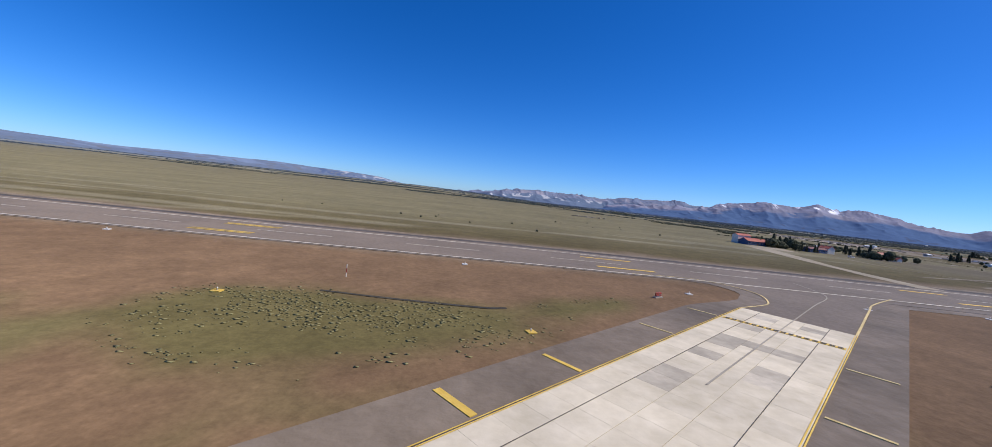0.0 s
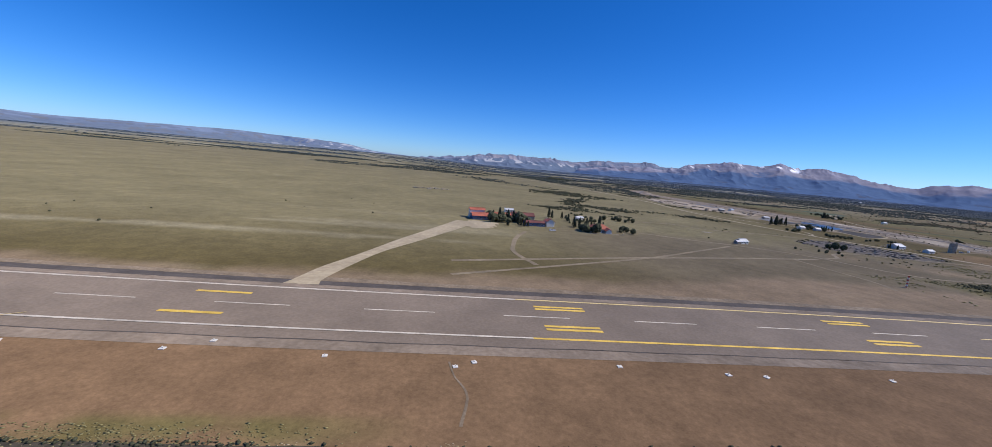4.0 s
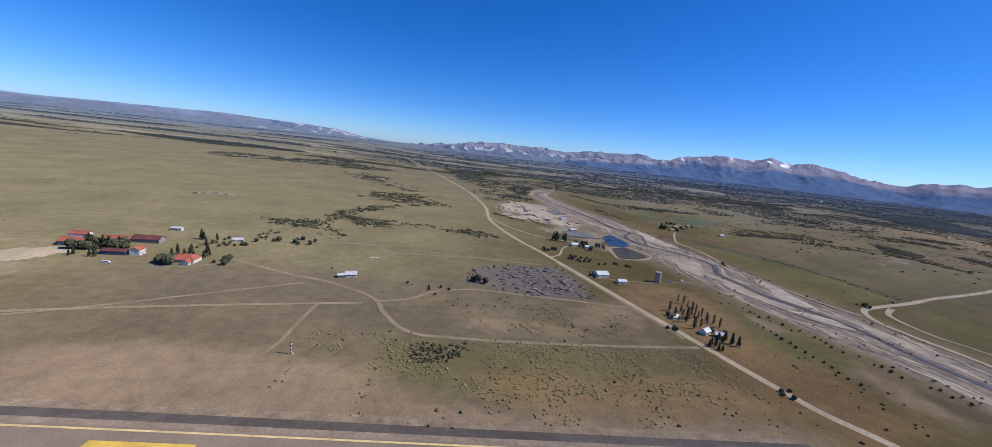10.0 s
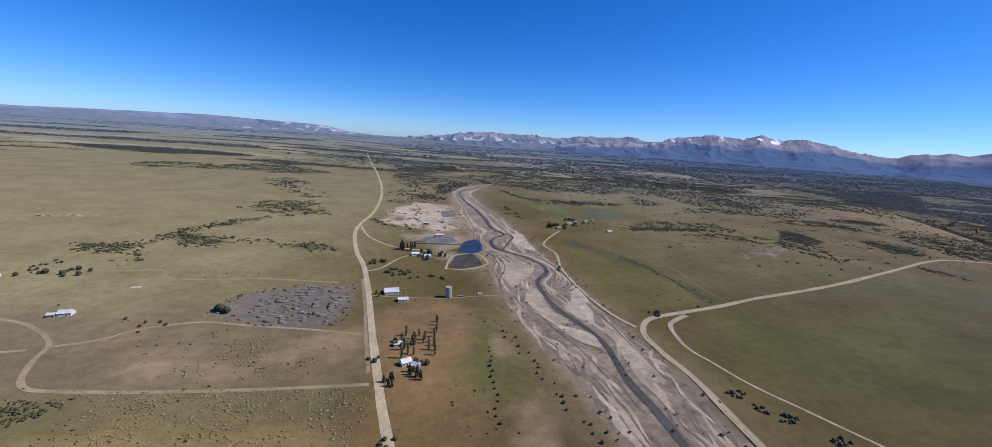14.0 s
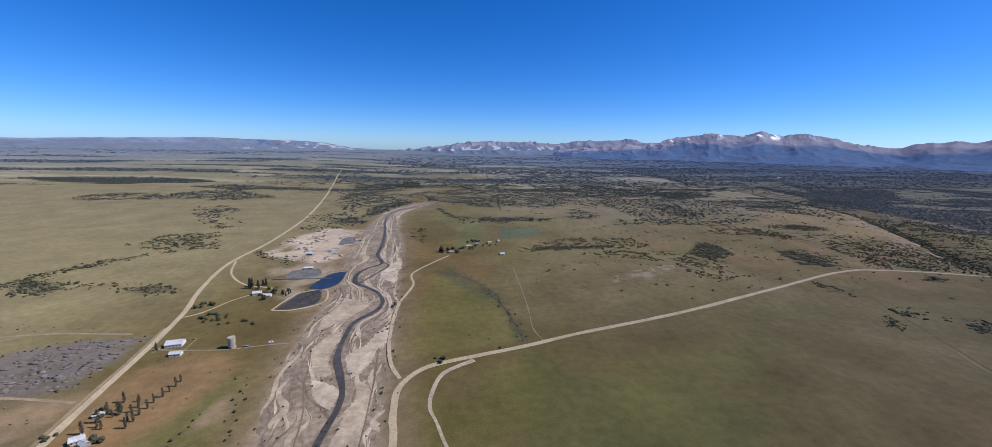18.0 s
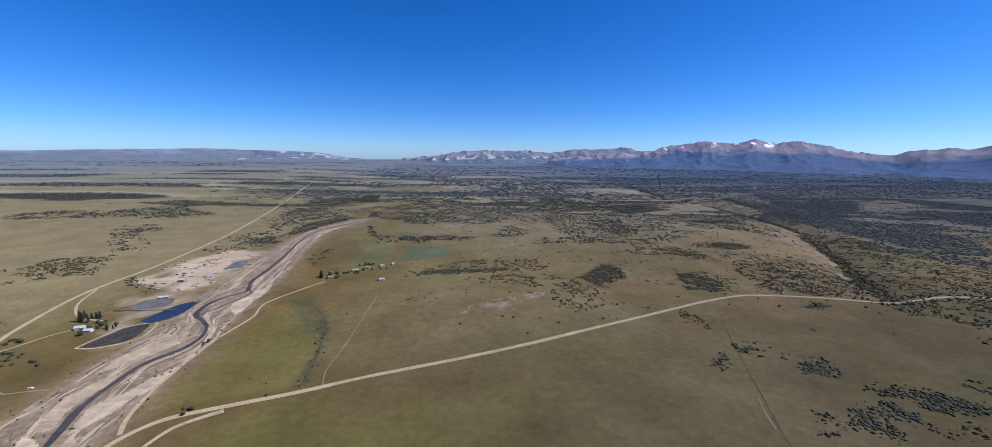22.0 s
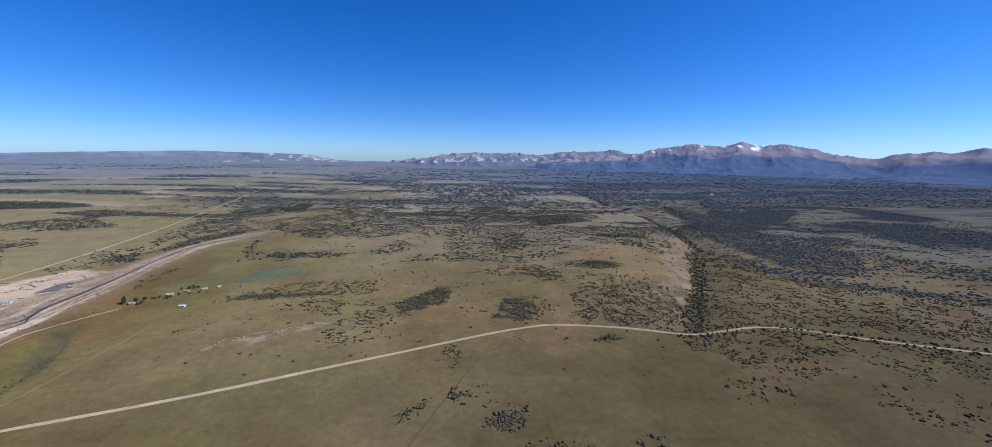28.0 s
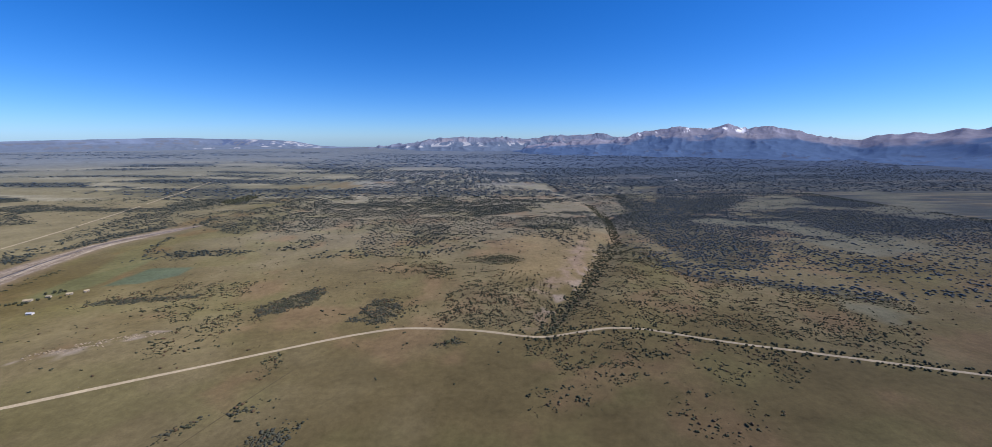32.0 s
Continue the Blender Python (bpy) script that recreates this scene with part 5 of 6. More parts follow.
tagged(ribbon("track", [(1282, 881), (1249, 828), (1216, 764), (1213, 731), (1221, 686), (1207, 600)], 4, M_GRAVEL, 0.14, None, ragged=0.3), "pale track looping down the river bank", "track", kind="structure")
for n in range(26):
    cx_, cy_, a_ = rng.uniform(880, 1035), rng.uniform(870, 1160), rng.uniform(-0.4, 0.7)
    l_ = rng.uniform(14, 42)
    line = [(cx_ + d_ * l_ * math.cos(a_), cy_ + d_ * l_ * math.sin(a_) + 5 * math.sin(3 * d_ + n)) for d_ in (-0.5, -0.2, 0.1, 0.5)]
    tagged(ribbon("spoil_bank", line, lambda v, w=rng.uniform(3, 9): w * (0.15 + math.sin(math.pi * v) ** 0.8), (M_SILT, M_PALEBAR, M_DUMP)[n % 3], 0.10 + 0.004 * n, None, ragged=0.8), "worked bank of dug gravel and silt", "gravel", kind="structure")

# ---- growth: shrubs, woods ----
M_SHRUB = island_material("dark_scrub_leaves", (0.032, 0.035, 0.021), (0.078, 0.079, 0.045))
# three wood tones, bluer and paler with distance: haze put into the leaf colour
M_WOOD = island_material("far_wood_leaves_hazed", (0.054, 0.068, 0.076), (0.080, 0.097, 0.104))
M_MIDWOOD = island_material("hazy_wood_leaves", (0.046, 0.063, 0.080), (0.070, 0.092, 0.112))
M_FARWOOD = island_material("haze_blue_far_wood", (0.062, 0.090, 0.140), (0.084, 0.116, 0.172))
M_THICKET = island_material("grey_thicket_leaves", (0.046, 0.047, 0.034), (0.088, 0.086, 0.058))
M_BELT = island_material("mid_scrub_leaves", (0.032, 0.041, 0.037), (0.068, 0.078, 0.065))
M_SAGE = island_material("olive_sage_leaves", (0.085, 0.078, 0.038), (0.17, 0.15, 0.075))
M_RUST = island_material("rusty_thorn_leaves", (0.075, 0.052, 0.030), (0.14, 0.09, 0.05))
M_STRAW = island_material("dry_straw_tufts", (0.33, 0.25, 0.14), (0.54, 0.425, 0.26))
M_TUFT = island_material("green_grass_tufts", (0.16, 0.137, 0.056), (0.27, 0.232, 0.105))


def ico(level):
    bm = bmesh.new()
    bmesh.ops.create_icosphere(bm, subdivisions=level, radius=1)
    v = np.array([x.co[:] for x in bm.verts])
    f = np.array([[q.index for q in p.verts] for p in bm.faces])
    bm.free()
    return v, f


ICO1 = ico(1)


def clumps(name, x, y, size, tall, mat, label, category, seed, lobes=1, shape=ICO1, sink=0.25, parent=None, slim=1.0):
    """Many lumpy clumps of leaves in one mesh: each of one or more uneven lobes resting on the land."""
    r = np.random.default_rng(seed)
    x, y, size = np.repeat(x, lobes), np.repeat(y, lobes), np.repeat(size, lobes)
    n = len(x)
    if lobes > 1:
        x, y = x + r.normal(0, 0.42, n) * size, y + r.normal(0, 0.42, n) * size
        size = size * r.uniform(0.5, 0.85, n)
    base, tri = shape
    m = len(base)
    v = np.repeat(base[None], n, 0) * (1 + r.uniform(-0.36, 0.36, (n, m, 1)))
    a = r.uniform(0, 6.283, n)
    c, s = np.cos(a)[:, None], np.sin(a)[:, None]
    vx, vy = v[..., 0] * c - v[..., 1] * s, (v[..., 0] * s + v[..., 1] * c)
    stretch = r.uniform(0.75, 1.3, (n, 1))
    half = size[:, None] / 2
    h = half * tall * r.uniform(0.7, 1.25, (n, 1))
    out = np.stack([x[:, None] + vx * half * stretch, y[:, None] + vy * half / stretch * slim, land(x, y)[:, None] + h * (1 - sink) + v[..., 2] * h], -1)
    faces = (tri[None] + (np.arange(n) * m)[:, None, None]).reshape(-1, 3)
    ob = big_mesh(name, out.reshape(-1, 3), faces, mat, len(base) > 6)
    if parent:
        ob.parent = parent
    return tagged(ob, label, category, kind="stuff")


def strewn(x0, x1, y0, y1, gap, chance, seed):
    """Places on a shaken grid, kept where chance(x, y) beats a throw."""
    r = np.random.default_rng(seed)
    gx, gy = np.meshgrid(np.arange(x0, x1, gap), np.arange(y0, y1, gap))
    gx, gy = gx + r.uniform(-0.95, 0.95, gx.shape) * gap, gy + r.uniform(-0.95, 0.95, gy.shape) * gap
    keep = r.random(gx.shape) < chance(gx, gy)
    return gx[keep], gy[keep], r


ROADS = [[(429, 3019), (703, 1830), (826, 1040), (824, 845), (886, 607), (937, 400), (988, 200), (1040, 100)], [(1246, 120), (1240, 372), (1310, 426), (1478, 484), (1840, 612), (2049, 708), (2209, 754), (2333, 737), (2460, 697), (2613, 710), (2755, 654), (2940, 572), (3144, 488), (3500, 350)]]


def off_roads(x, y):
    return np.minimum(off_line(x, y, ROADS[0]), off_line(x, y, ROADS[1])) > 8


def near_growth(x, y):
    return growth(x, y) * off_roads(x, y) * 0.9


OCT = (np.array([(1, 0, 0), (0, 1, 0), (-1, 0, 0), (0, -1, 0), (0, 0, 1.0), (0, 0, -0.4)]), np.array([(0, 1, 4), (1, 2, 4), (2, 3, 4), (3, 0, 4), (1, 0, 5), (2, 1, 5), (3, 2, 5), (0, 3, 5)]))
def beyond(x, y):
    """1 in the thick wood past the gully and the gorge."""
    return step(2760, 2960, x - 0.4 * (y - 1000)) * step(-30, 60, y - np.interp(x, [p[0] for p in GORGE[2:]], [p[1] for p in GORGE[2:]]))


x, y, r = strewn(1350, 3700, 180, 1250, 3.7, lambda a, b: near_growth(a, b) * (1 - beyond(a, b)), 201)
rust = r.random(len(x)) < 0.14
clumps("shrubs", x[~rust], y[~rust], 1.7 + 4.9 * r.random((~rust).sum()) ** 2.4, 0.58, M_SHRUB, "dark green scrub bushes scattered on dry grass", "shrubs", 202, 2)
clumps("shrubs", x[rust], y[rust], 2.0 + 3.4 * r.random(rust.sum()) ** 2, 0.6, M_RUST, "rusty brown thorn bushes among green scrub", "shrubs", 203)
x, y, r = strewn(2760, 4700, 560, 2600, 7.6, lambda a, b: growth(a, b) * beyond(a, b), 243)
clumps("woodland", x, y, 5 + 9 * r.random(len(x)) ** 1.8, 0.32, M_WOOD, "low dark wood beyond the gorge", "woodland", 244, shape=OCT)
x, y, r = strewn(-700, 1350, 560, 1250, 4.6, near_growth, 203)
clumps("shrubs", x, y, 2.6 + 4.8 * r.random(len(x)) ** 1.8, 0.5, M_SHRUB, "dark green bushes in streaks on grassland", "shrubs", 204, 2)
x, y, r = strewn(-1800, 4800, 1250, 2600, 6.6, lambda a, b: near_growth(a, b) * (1 - beyond(a, b) * (a < 4700)), 205)
clumps("shrubs", x, y, 4.0 + 8 * r.random(len(x)) ** 2.2, 0.38, M_BELT, "belts of dark scrub across the plain", "shrubs", 206, shape=OCT)
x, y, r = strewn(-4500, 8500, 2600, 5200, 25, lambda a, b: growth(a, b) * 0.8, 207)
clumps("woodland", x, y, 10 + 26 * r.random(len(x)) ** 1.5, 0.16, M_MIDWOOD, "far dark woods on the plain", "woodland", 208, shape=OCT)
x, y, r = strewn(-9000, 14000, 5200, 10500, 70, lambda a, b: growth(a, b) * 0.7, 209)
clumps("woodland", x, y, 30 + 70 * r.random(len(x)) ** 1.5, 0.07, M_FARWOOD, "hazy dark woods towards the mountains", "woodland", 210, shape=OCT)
# the thick copses of bigger bushes, and a last one added for the gorge wall's shade at the river's mouth
COPSES = ((1270, 262, 8, 7), (1278, 243, 9, 6), (1290, 232, 7, 6), (1312, 205, 8, 6), (996, 2573, 55, 150))
for cx, cy, rx, ry in COPSES:
    x, y, r = strewn(cx - 1.4 * rx, cx + 1.4 * rx, cy - 1.4 * ry, cy + 1.4 * ry, 2.6 if rx < 10 else 5.5, lambda a, b: 0.8 * step(1.3, 0.6, np.hypot((a - cx) / rx, (b - cy) / ry) + (fbm(a, b, 22, 47) - 0.5) * 1.4), 251)
    clumps("shrubs", x, y, (1.6 if rx < 10 else 3.5) + (2.4 if rx < 10 else 6) * r.random(len(x)) ** 1.5, 0.8, M_SHRUB, "thick dark copse of bushes, the far one for gorge shade", "shrubs", 252)
# copses whose bushes close up into one dark mass
for n, (poly, amount) in enumerate([q for q in SOUTH_THICKETS + NEAR_SCRUB + SOUTH_SCRUB if q[1] >= 0.7]):
    px, py = [p[0] for p in poly], [p[1] for p in poly]
    if max(py) > 1250:
        continue
    x, y, r = strewn(min(px) - 8, max(px) + 8, min(py) - 8, max(py) + 8, 2.5, lambda a, b: amount * soft_patch(a, b, poly, 11, 7) * step(0.38, 0.54, fbm(a, b, 13, 48 + n)), 253 + n)
    clumps("shrubs", x, y, 2.2 + 3.4 * r.random(len(x)) ** 1.8, 0.36, M_THICKET, "dense dark thicket with a ragged edge", "shrubs", 270 + n)
# thicker growth down in the gully
x, y, r = strewn(2430, 3150, 690, 2300, 7, lambda a, b: step(30, 8, off_line(a, b, GULLY)) * 0.6 * off_roads(a, b), 211)
clumps("shrubs", x, y, 4 + 4 * r.random(len(x)), 0.6, M_SHRUB, "dense bushes filling the gully", "shrubs", 212)
# dark bushes along the road to the east and loose ones on the banks
x, y, r = strewn(2250, 3400, 380, 780, 5, lambda a, b: step(9, 6, np.abs(off_line(a, b, ROADS[1]) - 12)) * 0.4 * step(2350, 2500, a), 213)
clumps("shrubs", x, y, 3 + 2.5 * r.random(len(x)), 0.8, M_SHRUB, "bushes along the verge of the gravel road", "shrubs", 214)
x, y, r = strewn(1050, 1420, 60, 950, 6, lambda a, b: 0.16 * step(14, 6, np.minimum(off_line(a, b, BED_LEFT), off_line(a, b, BED_RIGHT))) + 0.7 * step(12, 5, off_line(a, b, [(1340, 660), (1363, 622), (1378, 542), (1386, 470)])) + 0.02 * step(0.55, 0.7, fbm(a, b, 40, 15)), 215)
clumps("shrubs", x, y, 1.2 + 2.2 * r.random(len(x)) ** 2, 0.6, M_SHRUB, "bushes on the river banks and hedge", "shrubs", 216)
x, y, r = strewn(690, 1100, 170, 560, 4.5, lambda a, b: 0.12 * step(0.52, 0.66, fbm(a, b, 50, 17)) * 1.0, 217)
keep = off_roads(x, y)
sage = r.random(len(x)) < 0.7
clumps("shrubs", x[keep & ~sage], y[keep & ~sage], 0.9 + 1.5 * r.random((keep & ~sage).sum()), 0.6, M_SHRUB, "low dark bushes near the crossing", "shrubs", 218)
clumps("shrubs", x[keep & sage], y[keep & sage], 0.9 + 1.7 * r.random((keep & sage).sum()), 0.6, M_SAGE, "low olive sage bushes near the crossing", "shrubs", 217)
x, y, r = strewn(1075, 1235, -20, 1000, 5, lambda a, b: 0.10 * soft_patch(a, b, BED, 5) * step(0.5, 0.62, fbm(a, b, 40, 19)), 219)
clumps("shrubs", x, y, 1.2 + 1.4 * r.random(len(x)), 0.7, M_SHRUB, "sparse low bushes on the shingle", "shrubs", 220)
x, y, r = strewn(-200, 700, 230, 560, 14, lambda a, b: 0.05 * step(0.5, 0.65, fbm(a, b, 120, 21)), 221)
clumps("shrubs", x, y, 1.0 + 1.2 * r.random(len(x)), 0.8, M_SHRUB, "single small bushes on the grassland", "shrubs", 222)

# grass tufts close to the taxiway


x, y, r = strewn(55, 400, 32, 74, 0.40, lambda a, b: straw(a, b) * 0.85, 231)
clumps("dry_grass", x, y, 0.35 + 0.8 * r.random(len(x)) ** 1.6, 0.11, M_STRAW, "pale dry straw tufts on bare ground", "grass", 232, shape=OCT, slim=0.5)


def green(x, y):
    left = soft_patch(x, y, [(-50, 65), (-45, 79), (10, 81), (40, 94), (30, 80), (-6, 54), (-30, 48)], 6)
    ditch = step(5, 1.5, np.abs(y - 76.8 + 0.018 * (x - 128)) - 1.0) * step(130, 190, x) * step(285, 230, x)
    near = soft_patch(x, y, [(96, 40), (105, 52), (114, 60), (127, 68), (123, 58), (121, 49), (118, 36)], 3) * 0.6 + soft_patch(x, y, [(148, 56), (175, 57), (190, 52), (175, 38), (140, 38)], 5) * 0.5
    return np.clip(left * step(0.32, 0.52, fbm(x, y, 14, 35)) + ditch + near * step(0.45, 0.6, fbm(x, y, 10, 36)), 0, 1) * off_taxi(x, y)


x, y, r = strewn(-70, 420, 32, 98, 0.6, lambda a, b: green(a, b) * 0.6, 233)
clumps("grass_tufts", x, y, 0.4 + 0.8 * r.random(len(x)) ** 2, 0.15, M_TUFT, "green grass tufts beside the taxiway", "grass", 234, shape=OCT, slim=0.6)
x, y, r = strewn(712, 756, 234, 270, 2.6, lambda a, b: 0.75 * soft_patch(a, b, [(714, 238), (716, 264), (752, 268), (742, 240)], 5), 260)
clumps("shrubs", x, y, 1.6 + 1.8 * r.random(len(x)), 0.7, M_SHRUB, "low dark thicket on the rough ground", "shrubs", 261, 2)
x, y, r = strewn(690, 945, 178, 280, 2.2, lambda a, b: 0.36 * step(0.40, 0.6, fbm(a, b, 30, 37)), 235)
clumps("grass_tufts", x, y, 0.9 + 1.3 * r.random(len(x)) ** 2, 0.6, M_TUFT, "yellow-green tufts on the rough ground", "grass", 236, shape=OCT)

# ---- trees ----
M_BARK = material("grey_bark", (0.09, 0.07, 0.05), (0.17, 0.135, 0.1), 0.3, 0.95, 0.4, 2)
M_CONIFER = island_material("dark_conifer_leaves", (0.024, 0.030, 0.019), (0.056, 0.062, 0.038))
M_POPLAR = island_material("dark_poplar_leaves", (0.045, 0.042, 0.026), (0.095, 0.086, 0.055))
M_BROAD = island_material("broadleaf_tree_leaves", (0.042, 0.046, 0.026), (0.098, 0.102, 0.058))


def tree(kind_, high, wide, mat, label, seed):
    """A tapered trunk with limbs, and a crown of many small leaf clumps with gaps."""
    r = np.random.default_rng(seed)
    root = tagged(new(kind_), label, "tree", "trees round the farms")
    bm = bmesh.new()
    bmesh.ops.create_cone(bm, segments=7, radius1=0.035 * high * K, radius2=0.008 * high * K, depth=0.85 * high * K, matrix=Matrix.Translation((0, 0, 0.425 * high * K)))
    for n in range(6):
        a, z = n * 1.05 + r.random(), high * (0.25 + 0.09 * n)
        m_ = Matrix.Translation((0, 0, z * K)) @ Matrix.Rotation(a, 4, "Z") @ Matrix.Rotation(radians(52 if wide > 0.4 * high else 25), 4, "Y") @ Matrix.Translation((0, 0, 0.14 * high * K))
        bmesh.ops.create_cone(bm, segments=5, radius1=0.012 * high * K, radius2=0.003 * high * K, depth=0.28 * high * K, matrix=m_)
    me = bpy.data.meshes.new("trunk")
    bm.to_mesh(me)
    bm.free()
    me.materials.append(M_BARK)
    new("trunk", me).parent = root
    base, tri = ICO1
    vs, fs = [], []
    n = 92
    for i in range(n):
        t = (i + r.random()) / n
        if kind_ == "conifer":
            z, rad = high * (0.12 + 0.88 * t), wide / 2 * (1 - t) ** 0.8 + 0.1
        elif kind_ == "poplar":
            z, rad = high * (0.1 + 0.9 * t), wide / 2 * (math.sin(math.pi * min(1, 0.12 + 0.86 * t)) ** 0.6)
        else:
            z, rad = high * (0.25 + 0.72 * t), wide / 2 * math.sin(math.pi * (0.15 + 0.8 * t)) ** 0.7
        a, q = r.random() * 6.283, rad * (0.35 + 0.65 * r.random() ** 0.5)
        s = wide * r.uniform(0.09, 0.19)
        p = base * (1 + r.uniform(-0.35, 0.35, (len(base), 1))) * np.array((s, s, s * r.uniform(0.6, 1.2)))
        vs.append(p + np.array((q * math.cos(a), q * math.sin(a), z)))
        fs.append(tri + i * len(base))
    crown = big_mesh("crown", np.concatenate(vs), np.concatenate(fs), mat)
    crown.parent = root
    return root


TREES = {
    "conifer": [tree("conifer", 15, 5.5, M_CONIFER, "tall dark conifer with a ragged pointed crown", 1), tree("conifer", 12, 5, M_CONIFER, "dark conifer with a dense pointed crown", 2)],
    "poplar": [tree("poplar", 12, 2.6, M_POPLAR, "slim dark poplar standing in dry grass", 3), tree("poplar", 9, 2.2, M_POPLAR, "young slim poplar in a planted row", 4)],
    "broadleaf": [tree("broadleaf_tree", 9, 8.5, M_BROAD, "round broadleaf tree with a dense crown", 5), tree("broadleaf_tree", 6.5, 7, M_BROAD, "low spreading broadleaf tree", 6)],
}
USED = set()
trng = random.Random(12)


def plant(kind_, x, y, size=1.0):
    n = trng.randrange(2)
    ob = TREES[kind_][n]
    m_ = pose(x * K, y * K, (float(land(x, y)) - 0.15) * K, 0, 0, trng.uniform(0, 360))
    s = size * trng.uniform(0.8, 1.2)
    if (kind_, n) not in USED:
        USED.add((kind_, n))
        ob.matrix_basis = m_
        return ob
    out = copy_thing(ob, m_)
    out.scale = (s, s, s * trng.uniform(0.9, 1.12))
    return out


TERMINAL_TREES = [("conifer", 6, (440, 476, 428, 440), 0.7), ("conifer", 7, (352, 392, 408, 422), 0.6), ("broadleaf", 8, (352, 410, 440, 462), 0.9), ("broadleaf", 8, (446, 470, 465, 500), 0.42), ("broadleaf", 14, (476, 500, 505, 578), 0.36), ("broadleaf", 14, (343, 384, 430, 458), 1.05), ("conifer", 7, (345, 380, 436, 456), 0.9), ("broadleaf", 5, (345, 375, 432, 448), 0.8), ("broadleaf", 9, (436, 460, 398, 420), 1.05), ("conifer", 3, (440, 462, 423, 448), 0.7)]
YARD_TREES = [("broadleaf", 9, (450, 500, 478, 523), 0.5), ("conifer", 4, (420, 450, 478, 508), 0.8), ("broadleaf", 5, (488, 505, 403, 433), 0.6), ("broadleaf", 10, (500, 560, 513, 553), 0.6)]
FARM_TREES = [("conifer", 9, (932, 962, 690, 712), 1.05), ("broadleaf", 7, (932, 962, 556, 580), 0.45), ("broadleaf", 10, (962, 1010, 640, 690), 0.75), ("broadleaf", 8, (925, 960, 560, 590), 0.5), ("broadleaf", 6, (890, 925, 610, 650), 0.6), ("broadleaf", 9, (965, 1015, 545, 562), 0.45)]
CABIN_TREES = [("poplar", 16, (968, 1008, 318, 372), 0.95), ("broadleaf", 5, (955, 990, 335, 360), 0.5), ("conifer", 5, (966, 976, 280, 292), 0.6), ("conifer", 6, (986, 1000, 284, 306), 0.62), ("broadleaf", 5, (990, 1004, 300, 320), 0.55), ("broadleaf", 4, (945, 962, 318, 326), 0.45)]
BANK_TREES = [("broadleaf", 3, (764, 780, 416, 426), 0.95), ("broadleaf", 8, (1276, 1305, 900, 940), 0.8), ("broadleaf", 8, (1305, 1345, 925, 955), 0.6), ("broadleaf", 5, (1345, 1415, 962, 1000), 0.55), ("conifer", 5, (1256, 1276, 900, 918), 0.9), ("broadleaf", 5, (1272, 1285, 415, 428), 0.5), ("broadleaf", 3, (1190, 1204, 585, 600), 0.5), ("broadleaf", 4, (976, 992, 210, 224), 0.4)]
OTHER_TREES = [("broadleaf", 6, (1320, 1370, 1000, 1030), 0.7), ("conifer", 3, (926, 936, 478, 500), 0.5), ("conifer", 6, (1000, 1016, 650, 680), 0.6), ("broadleaf", 6, (690, 740, 370, 400), 0.35), ("broadleaf", 5, (2284, 2300, 684, 698), 0.6)]
for kind_, number, (x0, x1, y0, y1), size in TERMINAL_TREES + YARD_TREES + FARM_TREES + CABIN_TREES + BANK_TREES + OTHER_TREES:
    for n in range(number):
        plant(kind_, trng.uniform(x0, x1), trng.uniform(y0, y1), size)
for n in range(9):
    plant("poplar", 1008 + trng.uniform(-1.5, 1.5), 330 + n * 9.2, 0.85)
for n in range(22):
    t = n / 21
    plant("broadleaf", 1082 + 45 * t + trng.uniform(-6, 5), 385 - 175 * t + trng.uniform(-6, 6), 0.26)
for n in range(14):
    plant("broadleaf", 1057 + 0.55 * n + trng.uniform(-3, 3), 233 + n * 8.5, 0.27)

# ---- buildings ----
M_WHITE = material("white_plaster", (0.58, 0.55, 0.5), (0.74, 0.71, 0.66), 1.2, 0.8, 0.1, 6, shade=0.15)
M_GREYWALL = material("grey_boards", (0.24, 0.22, 0.2), (0.36, 0.33, 0.3), 0.8, 0.85, 0.2, 4)
M_BLUEWALL = material("blue_painted_boards", (0.05, 0.08, 0.16), (0.09, 0.12, 0.22), 0.8, 0.7, 0.1, 4)
M_REDROOF = material("red_sheet_roof", (0.36, 0.10, 0.06), (0.47, 0.15, 0.09), 1.5, 0.55, 0.15, 7)
M_DARKRED = material("dark_red_roof", (0.13, 0.045, 0.04), (0.2, 0.075, 0.06), 1.5, 0.6, 0.15, 7)
M_TIN = material("pale_tin_roof", (0.46, 0.46, 0.46), (0.64, 0.63, 0.62), 1.5, 0.45, 0.1, 6, shade=0.2)
M_BLUEROOF = material("blue_grey_tin_roof", (0.24, 0.3, 0.4), (0.36, 0.42, 0.5), 1.5, 0.5, 0.1, 6)
M_GLASS = material("dark_window_glass", (0.02, 0.025, 0.03), (0.04, 0.045, 0.05), 2, 0.08, 0, 5, spec=0.6)
M_FRAME = material("white_window_frame", (0.6, 0.6, 0.58), (0.75, 0.75, 0.72), 0.5, 0.6, 0, 3)
M_DOOR = material("brown_door", (0.11, 0.06, 0.035), (0.17, 0.1, 0.06), 0.4, 0.6, 0.1, 2)
M_CONCRETE = material("grey_cast_concrete", (0.34, 0.29, 0.22), (0.48, 0.415, 0.325), 1.5, 0.9, 0.2, 5, shade=0.25)


def box_mesh(x0, x1, y0, y1, z0, z1):
    v = [(x, y, z) for x in (x0, x1) for y in (y0, y1) for z in (z0, z1)]
    return v, [(0, 1, 3, 2), (4, 6, 7, 5), (0, 4, 5, 1), (2, 3, 7, 6), (0, 2, 6, 4), (1, 5, 7, 3)]


def solid(name, box, mat, parent, label=""):
    v, f = box_mesh(*box)
    return shell(name, v, f, mat, parent, label)


